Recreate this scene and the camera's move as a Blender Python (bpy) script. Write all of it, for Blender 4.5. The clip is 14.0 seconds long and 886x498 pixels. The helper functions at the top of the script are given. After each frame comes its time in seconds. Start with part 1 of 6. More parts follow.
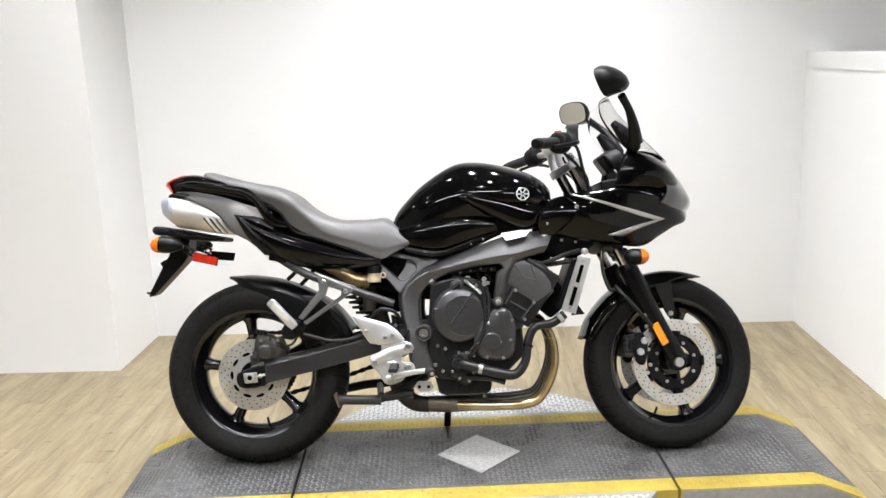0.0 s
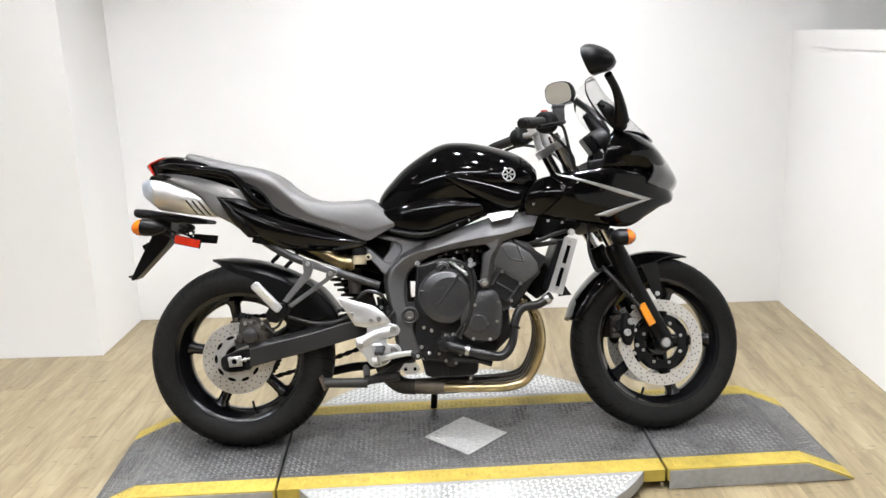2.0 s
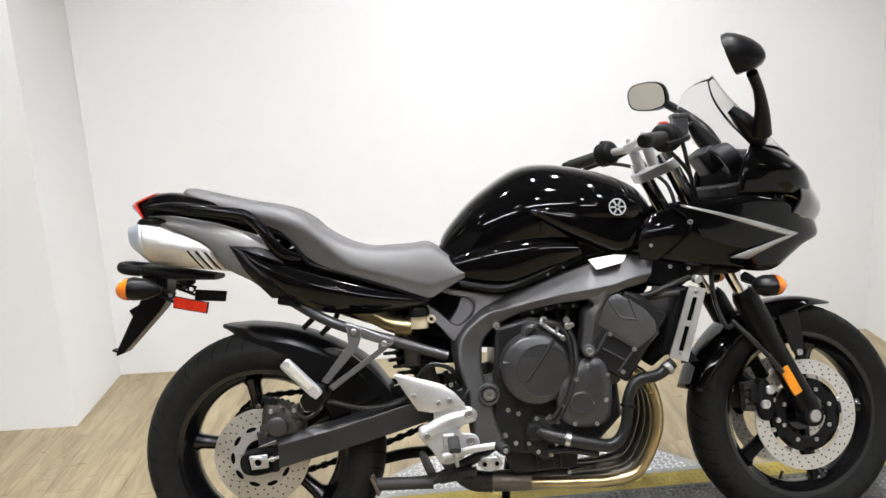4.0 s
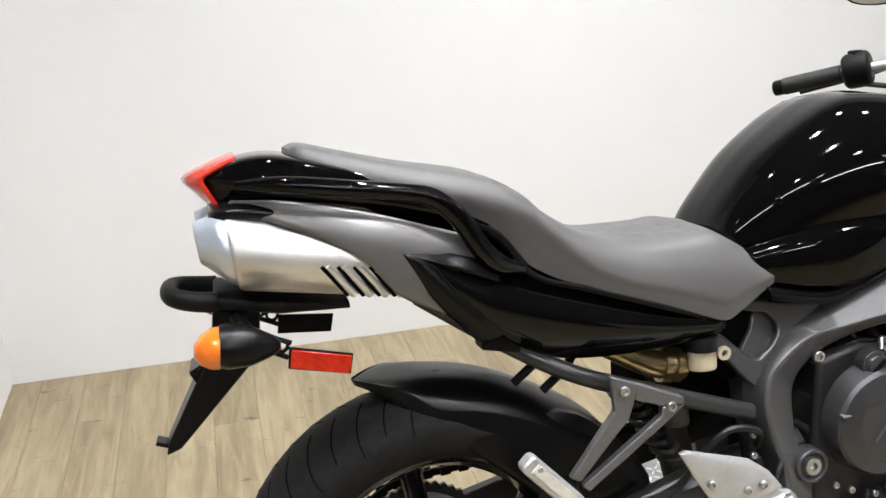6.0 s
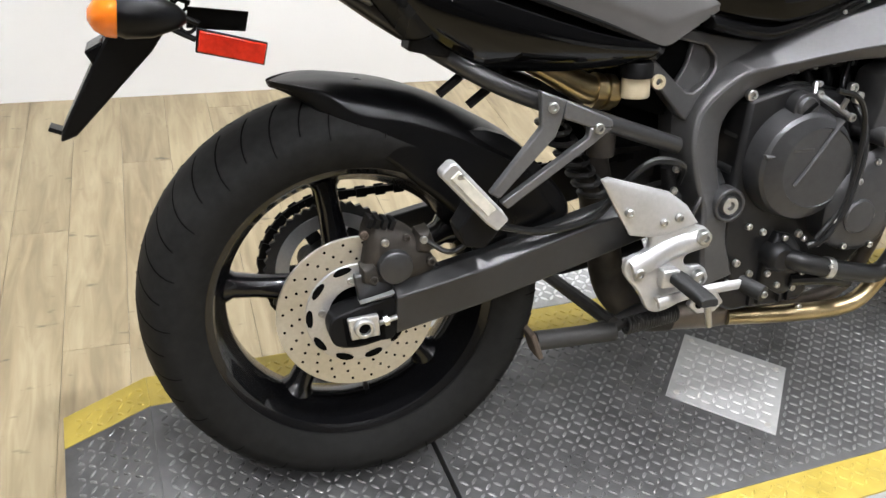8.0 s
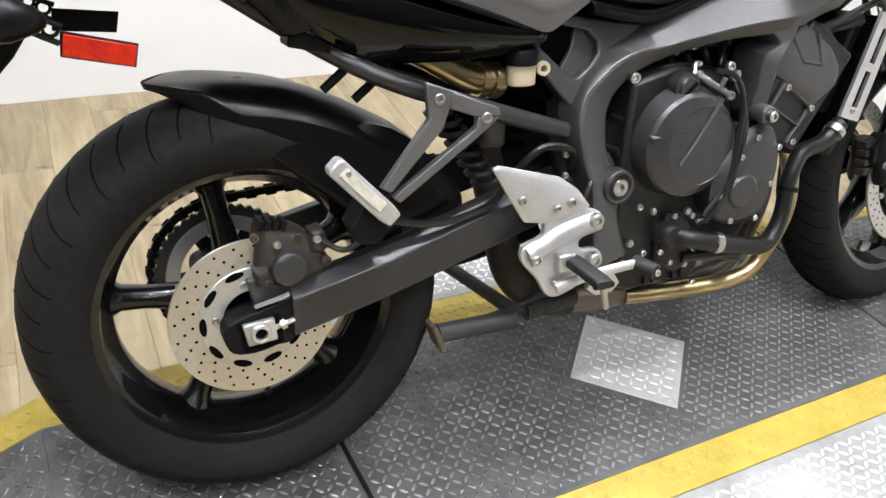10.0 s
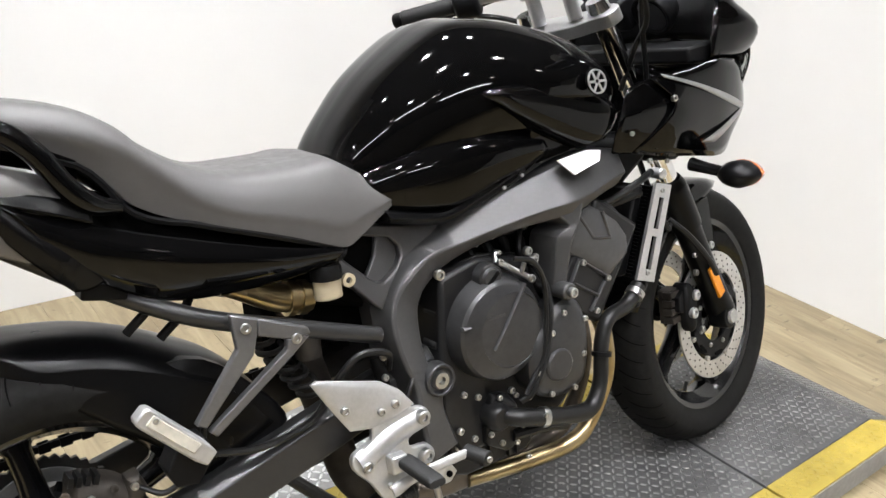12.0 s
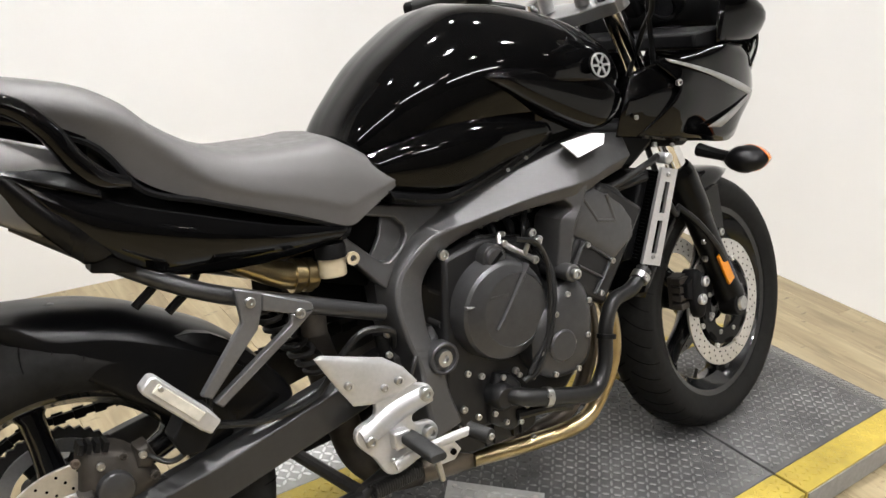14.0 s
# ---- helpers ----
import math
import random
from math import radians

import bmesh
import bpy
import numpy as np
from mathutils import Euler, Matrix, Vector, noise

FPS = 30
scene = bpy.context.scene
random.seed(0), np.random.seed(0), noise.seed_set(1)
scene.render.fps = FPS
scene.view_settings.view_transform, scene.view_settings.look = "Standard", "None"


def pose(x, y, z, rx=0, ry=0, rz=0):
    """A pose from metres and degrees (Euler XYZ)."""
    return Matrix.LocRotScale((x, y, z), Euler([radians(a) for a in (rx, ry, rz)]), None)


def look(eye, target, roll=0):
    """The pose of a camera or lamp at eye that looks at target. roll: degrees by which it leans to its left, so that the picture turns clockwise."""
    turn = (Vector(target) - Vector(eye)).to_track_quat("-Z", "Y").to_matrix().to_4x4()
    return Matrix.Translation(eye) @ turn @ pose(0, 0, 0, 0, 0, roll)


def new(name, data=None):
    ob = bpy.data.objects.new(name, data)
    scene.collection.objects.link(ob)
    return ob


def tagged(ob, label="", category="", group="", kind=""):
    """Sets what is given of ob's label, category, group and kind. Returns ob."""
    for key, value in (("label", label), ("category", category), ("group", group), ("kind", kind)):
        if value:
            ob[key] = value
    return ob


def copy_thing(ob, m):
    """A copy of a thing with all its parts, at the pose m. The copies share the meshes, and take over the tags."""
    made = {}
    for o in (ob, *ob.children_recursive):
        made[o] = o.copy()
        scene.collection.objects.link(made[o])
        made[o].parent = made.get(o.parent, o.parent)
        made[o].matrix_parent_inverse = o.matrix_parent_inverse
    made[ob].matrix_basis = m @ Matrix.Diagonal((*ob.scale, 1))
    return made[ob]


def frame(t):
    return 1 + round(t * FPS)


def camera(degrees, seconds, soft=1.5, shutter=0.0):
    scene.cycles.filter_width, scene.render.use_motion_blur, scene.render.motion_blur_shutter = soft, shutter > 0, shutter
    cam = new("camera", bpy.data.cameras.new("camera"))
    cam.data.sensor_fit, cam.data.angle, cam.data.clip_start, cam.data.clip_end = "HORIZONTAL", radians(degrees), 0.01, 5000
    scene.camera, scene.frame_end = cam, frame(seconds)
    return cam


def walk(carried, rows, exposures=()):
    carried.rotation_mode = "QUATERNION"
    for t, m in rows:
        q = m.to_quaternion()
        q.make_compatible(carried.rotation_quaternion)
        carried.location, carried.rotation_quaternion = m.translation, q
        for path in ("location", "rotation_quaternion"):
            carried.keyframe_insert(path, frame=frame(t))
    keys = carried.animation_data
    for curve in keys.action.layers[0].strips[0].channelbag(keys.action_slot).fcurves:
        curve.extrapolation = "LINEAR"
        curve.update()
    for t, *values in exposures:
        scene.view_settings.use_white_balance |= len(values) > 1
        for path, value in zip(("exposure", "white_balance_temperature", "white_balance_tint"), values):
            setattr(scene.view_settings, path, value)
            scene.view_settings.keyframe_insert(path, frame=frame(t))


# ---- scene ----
cam = camera(52.7, 14.0)
EXPOSURES = [(0.0, 0.5, 6500, 10), (2.2, 0.46, 6500, 10), (4.4, 0.28, 6500, 10), (5.5, 0.25, 6500, 10), (6.5, 0.3, 6500, 10), (9.3, 0.5, 6400, 10), (11.0, 0.42, 6450, 10), (12.0, 0.34, 6550, 10), (14.0, 0.26, 6800, 10)]
PATH = [
    (0, (0.795, -2.952, 1.444), (0.711, -1.001, 1.008), -2.1),
    (0.5, (0.79, -2.948, 1.444), (0.707, -1.001, 0.993), -2.0),
    (1, (0.79, -2.94, 1.441), (0.715, -0.995, 0.981), -2.3),
    (1.5, (0.796, -2.941, 1.444), (0.724, -0.996, 0.985), -2.2),
    (2, (0.789, -2.928, 1.436), (0.739, -0.986, 0.96), -2.2),
    (2.2, (0.789, -2.925, 1.428), (0.746, -0.981, 0.96), -2.5),
    (4.3, (0.368, -2.041, 1.43), (0.395, -0.103, 0.937), -3.3),
    (4.5, (0.29, -1.926, 1.423), (0.313, -0.004, 0.87), -3.4),
    (5, (0.149, -1.564, 1.419), (0.152, 0.384, 0.966), -5.2),
    (5.5, (-0.071, -1.305, 1.406), (0.11, 0.588, 0.787), -5.7),
    (6, (-0.25, -1.135, 1.372), (0.216, 0.669, 0.644), -1.3),
    (6.5, (-0.232, -1.056, 1.325), (0.308, 0.649, 0.43), 2.0),
    (7, (-0.238, -1.08, 1.269), (0.346, 0.534, 0.243), 3.7),
    (7.2, (-0.244, -1.107, 1.24), (0.324, 0.472, 0.153), 5.0),
    (9.3, (-0.23, -1.143, 1.212), (0.442, 0.376, 0.098), 5.2),
    (9.5, (-0.224, -1.137, 1.218), (0.487, 0.374, 0.117), 5.3),
    (10, (-0.217, -1.126, 1.218), (0.547, 0.35, 0.106), 5.9),
    (10.5, (-0.193, -1.116, 1.237), (0.67, 0.338, 0.169), 4.5),
    (11, (-0.186, -1.117, 1.257), (0.718, 0.357, 0.25), 3.0),
    (11.5, (-0.163, -1.12, 1.289), (0.829, 0.369, 0.397), 1.2),
    (12, (-0.14, -1.145, 1.315), (0.935, 0.337, 0.51), 2.4),
    (12.5, (-0.141, -1.173, 1.318), (0.905, 0.344, 0.541), 3.1),
    (13, (-0.135, -1.186, 1.303), (0.908, 0.321, 0.502), 3.1),
    (13.5, (-0.131, -1.193, 1.299), (0.913, 0.313, 0.497), 2.8),
    (14, (-0.126, -1.2, 1.296), (0.895, 0.319, 0.491), 1.8),
]
walk(cam, [(t, look(eye, target, roll)) for t, eye, target, roll in PATH], EXPOSURES)

# ---- light and exposure ----
world = bpy.data.worlds.new("showroom_air")
scene.world = world
world.use_nodes = True
world.node_tree.nodes["Background"].inputs[0].default_value = (0.9, 0.85, 0.78, 1)
world.node_tree.nodes["Background"].inputs[1].default_value = 0.03
scene.view_settings.exposure = 0.0
DECK = 0.07          # height of the turntable deck
CEIL = 3.3           # ceiling height


# ---- materials ----
def mat(name, colour, rough=0.5, metal=0.0, vary=0.15, scale=40.0, bump=0.0, coat=0.0, stain=0.0, ior=1.45, spec=0.5):
    """A procedural surface: base colour with fine grain and broad stains, rough variation and relief."""
    m = bpy.data.materials.new(name)
    m.use_nodes = True
    nt = m.node_tree
    b = nt.nodes["Principled BSDF"]
    b.inputs["Metallic"].default_value = metal
    b.inputs["IOR"].default_value = ior
    b.inputs["Specular IOR Level"].default_value = spec
    b.inputs["Coat Weight"].default_value = coat
    b.inputs["Coat Roughness"].default_value = 0.03
    tc = nt.nodes.new("ShaderNodeTexCoord")
    fine = nt.nodes.new("ShaderNodeTexNoise")
    fine.inputs["Scale"].default_value = scale
    fine.inputs["Detail"].default_value = 6
    broad = nt.nodes.new("ShaderNodeTexNoise")
    broad.inputs["Scale"].default_value = scale * 0.09
    broad.inputs["Detail"].default_value = 3
    nt.links.new(tc.outputs["Object"], fine.inputs["Vector"])
    nt.links.new(tc.outputs["Object"], broad.inputs["Vector"])
    mixf = nt.nodes.new("ShaderNodeMath")
    mixf.operation = "MULTIPLY_ADD"
    mixf.inputs[1].default_value = 0.5
    nt.links.new(fine.outputs["Fac"], mixf.inputs[0])
    half = nt.nodes.new("ShaderNodeMath")
    half.operation = "MULTIPLY"
    half.inputs[1].default_value = 0.5
    nt.links.new(broad.outputs["Fac"], half.inputs[0])
    nt.links.new(half.outputs[0], mixf.inputs[2])
    ramp = nt.nodes.new("ShaderNodeMapRange")
    ramp.inputs["From Min"].default_value, ramp.inputs["From Max"].default_value = 0.3, 0.7
    ramp.inputs["To Min"].default_value, ramp.inputs["To Max"].default_value = 1 - vary, 1 + vary
    nt.links.new(mixf.outputs[0], ramp.inputs["Value"])
    col = nt.nodes.new("ShaderNodeMix")
    col.data_type, col.blend_type = "RGBA", "MULTIPLY"
    col.inputs["Factor"].default_value = 1.0
    col.inputs["A"].default_value = (*colour, 1)
    nt.links.new(ramp.outputs[0], col.inputs["B"])
    nt.links.new(col.outputs["Result"], b.inputs["Base Color"])
    rr = nt.nodes.new("ShaderNodeMapRange")
    rr.inputs["From Min"].default_value, rr.inputs["From Max"].default_value = 0.3, 0.7
    rr.inputs["To Min"].default_value, rr.inputs["To Max"].default_value = max(rough - 0.14 * rough * (1 + stain), 0.0), min(rough + 0.14 * rough * (1 + stain), 1)
    nt.links.new(broad.outputs["Fac"], rr.inputs["Value"])
    nt.links.new(rr.outputs[0], b.inputs["Roughness"])
    if bump:
        bp = nt.nodes.new("ShaderNodeBump")
        bp.inputs["Strength"].default_value = bump
        bp.inputs["Distance"].default_value = 0.002
        nt.links.new(fine.outputs["Fac"], bp.inputs["Height"])
        nt.links.new(bp.outputs[0], b.inputs["Normal"])
    return m


def shine(m, **kw):
    """Sets named inputs of a material's surface shader."""
    b = m.node_tree.nodes["Principled BSDF"]
    for k, v in kw.items():
        b.inputs[k.replace("_", " ")].default_value = v
    return m


GLOSS = mat("black_gloss_paint", (0.0015, 0.0015, 0.0016), 0.05, 0, 0.2, 30, 0, 0.38, spec=0.05)
SATIN = mat("black_satin_plastic", (0.003, 0.003, 0.0033), 0.31, 0, 0.2, 120, 0.05, spec=0.17)
DEEP = mat("deep_black_plastic", (0.003, 0.003, 0.0032), 0.25, 0, 0.2, 120, 0.04, spec=0.2)
MATTE = mat("black_matte_plastic", (0.0035, 0.0035, 0.0038), 0.5, 0, 0.25, 160, 0.12, spec=0.16)
ENGINE = mat("black_engine_paint", (0.011, 0.011, 0.0115), 0.34, 0.2, 0.25, 90, 0.1, spec=0.35)
ENGINE_GREY = mat("charcoal_engine_paint", (0.05, 0.05, 0.0513), 0.33, 0.6, 0.2, 90, 0.1)
HEADGREY = mat("grey_head_cover_paint", (0.074, 0.074, 0.076), 0.38, 0.55, 0.15, 90, 0.08)
FRAME = mat("dark_grey_frame_paint", (0.072, 0.071, 0.0715), 0.4, 0.6, 0.1, 140, 0.04)
HANGER = mat("grey_bracket_paint", (0.15, 0.15, 0.152), 0.36, 0.65, 0.12, 140, 0.05)
RUBBER = mat("tyre_rubber", (0.0105, 0.0103, 0.01), 0.55, 0, 0.35, 70, 0.15, spec=0.06)
HOSE = mat("hose_rubber", (0.008, 0.008, 0.008), 0.36, 0, 0.2, 90, 0.05, spec=0.35)
SEAT = mat("seat_vinyl", (0.068, 0.065, 0.064), 0.5, 0, 0.1, 700, 0.15, spec=0.5)
WHEEL = mat("black_wheel_paint", (0.003, 0.003, 0.0034), 0.24, 0, 0.2, 60, 0, 0.45, spec=0.3)
ALU = mat("cast_aluminium", (0.5, 0.5, 0.5), 0.36, 0.8, 0.12, 200, 0.06)
SILVER = mat("silver_paint", (0.47, 0.47, 0.47), 0.4, 0.7, 0.1, 160, 0.04)
GRAPHIC = mat("silver_graphic_film", (0.36, 0.36, 0.36), 0.36, 0.9, 0.05, 200)
CHROME = mat("chrome", (0.75, 0.75, 0.76), 0.1, 1, 0.08, 60)
STEEL = mat("brake_steel", (0.56, 0.55, 0.525), 0.42, 1, 0.12, 150, 0.05)
BOLT = mat("zinc_bolt", (0.44, 0.44, 0.43), 0.34, 1, 0.2, 200)
GOLD = mat("heat_tinted_steel", (0.34, 0.27, 0.15), 0.26, 1, 0.5, 18, 0, 0, 0.6)
CAN = mat("brushed_muffler_steel", (0.66, 0.65, 0.63), 0.42, 0.9, 0.06, 90, 0.02)
CAPBLUE = mat("polished_muffler_cap", (0.62, 0.68, 0.78), 0.3, 0.85, 0.08, 40)
COVER = mat("titanium_grey_cover_paint", (0.14, 0.136, 0.132), 0.38, 0.7, 0.05, 900)
AMBER = shine(mat("amber_lens", (0.6, 0.14, 0.008), 0.12, 0, 0.1, 90, 0.1, 0.4), Subsurface_Weight=0.15)
YELLOW_LENS = mat("yellow_reflector_lens", (0.72, 0.25, 0.008), 0.18, 0, 0.15, 300, 0.2)
RED = mat("red_lens", (0.42, 0.02, 0.008), 0.14, 0, 0.35, 160, 0.4, 0.4)
GRIP = mat("grip_rubber", (0.006, 0.006, 0.006), 0.6, 0, 0.2, 300, 0.3)
RESERVOIR = mat("cloudy_fluid_plastic", (0.42, 0.36, 0.25), 0.35, 0, 0.2, 30)
GREYPOT = mat("grey_cloudy_plastic", (0.028, 0.0285, 0.031), 0.35, 0, 0.1, 40)
LABEL = mat("white_sticker", (0.8, 0.8, 0.8), 0.4, 0, 0.03, 50)
RUST = mat("rusty_steel", (0.06, 0.044, 0.033), 0.75, 0.2, 0.5, 60, 0.3)
PAD = mat("scuffed_pale_plastic", (0.42, 0.4, 0.34), 0.5, 0, 0.3, 90, 0.1)
GROOVE = mat("groove_rubber", (0.002, 0.002, 0.002), 0.8, 0, 0.2, 60, spec=0.03)
# near-black for holes, gaps and filler blocks; their shade is in the colour
GAP_BLACK = mat("near_black_gap", (0.0022, 0.0022, 0.0022), 0.9, 0, 0.1, 40, spec=0.05)
MIRROR = mat("mirror_glass", (0.78, 0.75, 0.68), 0.02, 1, 0.02, 10)
DARKLENS = mat("headlamp_lens", (0.028, 0.028, 0.03), 0.06, 0.3, 0.3, 12, 0, 1.0)
# crests lighter than the black coating: wear, plus glints put into the colour
TREAD_WORN_LIT = mat("worn_lit_black_tread", (0.15, 0.149, 0.147), 0.28, 0.55, 0.6, 80, 0.1)
# crests of the silver plates, brightened in colour for the light they catch
TREADBRIGHT = mat("lit_tread_crest", (0.5, 0.5, 0.49), 0.3, 0.35, 0.15, 60, 0.05)
ARM = mat("swingarm_satin_paint", (0.02, 0.02, 0.0205), 0.32, 0.15, 0.15, 90, 0.04, spec=0.6)
DUSTY = mat("dusty_black_steel", (0.022, 0.021, 0.02), 0.55, 0.2, 0.4, 60, 0.2)
HAZED = mat("brown_hazed_steel", (0.13, 0.11, 0.09), 0.4, 0.8, 0.4, 25)
# darker version of the header steel, shade of the inner pipes in its colour
SHADED_HEADER = mat("shaded_header_steel", (0.07, 0.06, 0.05), 0.35, 0.8, 0.4, 30)
GRIME = mat("grimy_caliper_metal", (0.034, 0.029, 0.024), 0.6, 0.35, 0.7, 45, 0.35)
YELLOW = mat("yellow_deck_paint", (0.285, 0.212, 0.033), 0.5, 0, 0.25, 30, 0.1, 0, 0.4)
DECKPLATE = mat("worn_silver_treadplate", (0.25, 0.25, 0.245), 0.5, 0.3, 0.25, 50, 0.1, 0, 0.4)
DECKBLACK = mat("black_treadplate_coating", (0.063, 0.0625, 0.062), 0.42, 0.15, 0.6, 26, 0.15, 0, 0.4, spec=0.5)
COVERPLATE = mat("bright_treadplate_alloy", (0.42, 0.42, 0.41), 0.48, 0.4, 0.18, 60, 0.1, 0, 0.4)
WALL = mat("white_wall_paint", (0.77, 0.77, 0.762), 0.6, 0, 0.015, 6, 0.03)
FARWALL = mat("taupe_showroom_wall", (0.17, 0.15, 0.125), 0.7, 0, 0.06, 5, 0.03)
CEILING = mat("dark_ceiling_paint", (0.11, 0.1, 0.09), 0.8, 0, 0.04, 8, 0.05)

SCREEN = bpy.data.materials.new("clear_screen_plastic")
SCREEN.use_nodes = True
_b = SCREEN.node_tree.nodes["Principled BSDF"]
_b.inputs["Base Color"].default_value = (0.88, 0.88, 0.875, 1)
_b.inputs["Transmission Weight"].default_value = 1.0
_b.inputs["Roughness"].default_value = 0.02
_b.inputs["IOR"].default_value = 1.12


def wood():
    """Light oak vinyl planks: long grain, knots and a tone of its own for each plank."""
    m = bpy.data.materials.new("light_oak_plank")
    m.use_nodes = True
    nt = m.node_tree
    b = nt.nodes["Principled BSDF"]
    tc = nt.nodes.new("ShaderNodeTexCoord")
    info = nt.nodes.new("ShaderNodeObjectInfo")
    geo = nt.nodes.new("ShaderNodeNewGeometry")
    rnd = nt.nodes.new("ShaderNodeMath")
    nt.links.new(info.outputs["Random"], rnd.inputs[0])
    nt.links.new(geo.outputs["Random Per Island"], rnd.inputs[1])
    off = nt.nodes.new("ShaderNodeVectorMath")
    off.operation = "SCALE"
    off.inputs[0].default_value = (7.3, 11.1, 3.7)
    nt.links.new(rnd.outputs[0], off.inputs["Scale"])
    add = nt.nodes.new("ShaderNodeVectorMath")
    nt.links.new(tc.outputs["Object"], add.inputs[0])
    nt.links.new(off.outputs[0], add.inputs[1])
    mp = nt.nodes.new("ShaderNodeMapping")
    mp.inputs["Scale"].default_value = (34, 4.5, 1)
    nt.links.new(add.outputs[0], mp.inputs["Vector"])
    grain = nt.nodes.new("ShaderNodeTexNoise")
    grain.inputs["Scale"].default_value, grain.inputs["Detail"].default_value, grain.inputs["Distortion"].default_value = 1.0, 8, 1.2
    nt.links.new(mp.outputs[0], grain.inputs["Vector"])
    mp2 = nt.nodes.new("ShaderNodeMapping")
    mp2.inputs["Scale"].default_value = (9, 0.9, 1)
    nt.links.new(add.outputs[0], mp2.inputs["Vector"])
    cloud = nt.nodes.new("ShaderNodeTexNoise")
    cloud.inputs["Scale"].default_value, cloud.inputs["Detail"].default_value = 1.7, 5
    nt.links.new(mp2.outputs[0], cloud.inputs["Vector"])
    ramp = nt.nodes.new("ShaderNodeValToRGB")
    e = ramp.color_ramp.elements
    e[0].position, e[0].color = 0.3, (0.125, 0.091, 0.049, 1)
    e[1].position, e[1].color = 0.66, (0.302, 0.248, 0.152, 1)
    mid = ramp.color_ramp.elements.new(0.5)
    mid.color = (0.222, 0.176, 0.102, 1)
    blend = nt.nodes.new("ShaderNodeMix")
    blend.inputs["Factor"].default_value = 0.5
    nt.links.new(grain.outputs["Fac"], blend.inputs["A"])
    nt.links.new(cloud.outputs["Fac"], blend.inputs["B"])
    nt.links.new(blend.outputs["Result"], ramp.inputs["Fac"])
    tone = nt.nodes.new("ShaderNodeMapRange")
    tone.inputs["From Max"].default_value = 2.0
    tone.inputs["To Min"].default_value, tone.inputs["To Max"].default_value = 0.86, 1.13
    nt.links.new(rnd.outputs[0], tone.inputs["Value"])
    mul = nt.nodes.new("ShaderNodeMix")
    mul.data_type, mul.blend_type = "RGBA", "MULTIPLY"
    mul.inputs["Factor"].default_value = 1
    nt.links.new(ramp.outputs[0], mul.inputs["A"])
    nt.links.new(tone.outputs[0], mul.inputs["B"])
    mp3 = nt.nodes.new("ShaderNodeMapping")
    mp3.inputs["Scale"].default_value = (16, 42, 1)
    nt.links.new(add.outputs[0], mp3.inputs["Vector"])
    knot = nt.nodes.new("ShaderNodeTexNoise")
    knot.inputs["Scale"].default_value, knot.inputs["Detail"].default_value = 1.0, 3
    nt.links.new(mp3.outputs[0], knot.inputs["Vector"])
    mark = nt.nodes.new("ShaderNodeMapRange")
    mark.inputs["From Min"].default_value, mark.inputs["From Max"].default_value = 0.66, 0.74
    mark.inputs["To Min"].default_value, mark.inputs["To Max"].default_value = 1.0, 0.5
    nt.links.new(knot.outputs["Fac"], mark.inputs["Value"])
    mul2 = nt.nodes.new("ShaderNodeMix")
    mul2.data_type, mul2.blend_type = "RGBA", "MULTIPLY"
    mul2.inputs["Factor"].default_value = 1
    nt.links.new(mul.outputs["Result"], mul2.inputs["A"])
    nt.links.new(mark.outputs[0], mul2.inputs["B"])
    nt.links.new(mul2.outputs["Result"], b.inputs["Base Color"])
    b.inputs["Roughness"].default_value = 0.42
    bp = nt.nodes.new("ShaderNodeBump")
    bp.inputs["Strength"].default_value, bp.inputs["Distance"].default_value = 0.15, 0.002
    nt.links.new(grain.outputs["Fac"], bp.inputs["Height"])
    nt.links.new(bp.outputs[0], b.inputs["Normal"])
    return m


WOOD = wood()


def glow(name, colour, strength):
    m = bpy.data.materials.new(name)
    m.use_nodes = True
    b = m.node_tree.nodes["Principled BSDF"]
    b.inputs["Base Color"].default_value = (0.8, 0.8, 0.8, 1)
    b.inputs["Emission Color"].default_value = (*colour, 1)
    b.inputs["Emission Strength"].default_value = strength
    return m


# ---- mesh tools ----
def spline(pts, n=6, closed=False):
    """A smooth curve through points of any dimension, n steps a span."""
    p = [np.array(q, float) for q in pts]
    k, out = len(p), []
    for i in range(k if closed else k - 1):
        a, b = p[i], p[(i + 1) % k]
        pa = p[i - 1] if (i > 0 or closed) else 2 * a - b
        pb = p[(i + 2) % k] if (i + 2 < k or closed) else 2 * b - a
        for s in range(n):
            u = s / n
            out.append(0.5 * (2 * a + (b - pa) * u + (2 * pa - 5 * a + 4 * b - pb) * u * u + (3 * a - pa - 3 * b + pb) * u ** 3))
    if not closed:
        out.append(p[-1])
    return out


def grid(bm, rows, close_v=False, close_u=False):
    """Faces between rows of points; returns the rows of vertices."""
    vs = [[bm.verts.new(tuple(map(float, q))) for q in r] for r in rows]
    n, k = len(vs), len(vs[0])
    for i in range(n if close_v else n - 1):
        for j in range(k if close_u else k - 1):
            f = [vs[i][j], vs[i][(j + 1) % k], vs[(i + 1) % n][(j + 1) % k], vs[(i + 1) % n][j]]
            if len({v.co.to_tuple(6) for v in f}) > 2:
                bm.faces.new(f)
    return vs


def loft(bm, rings):
    """Closed rings joined into a body with both ends capped."""
    vs = grid(bm, rings, close_u=True)
    bm.faces.new(vs[0])
    bm.faces.new(list(reversed(vs[-1])))
    return bm


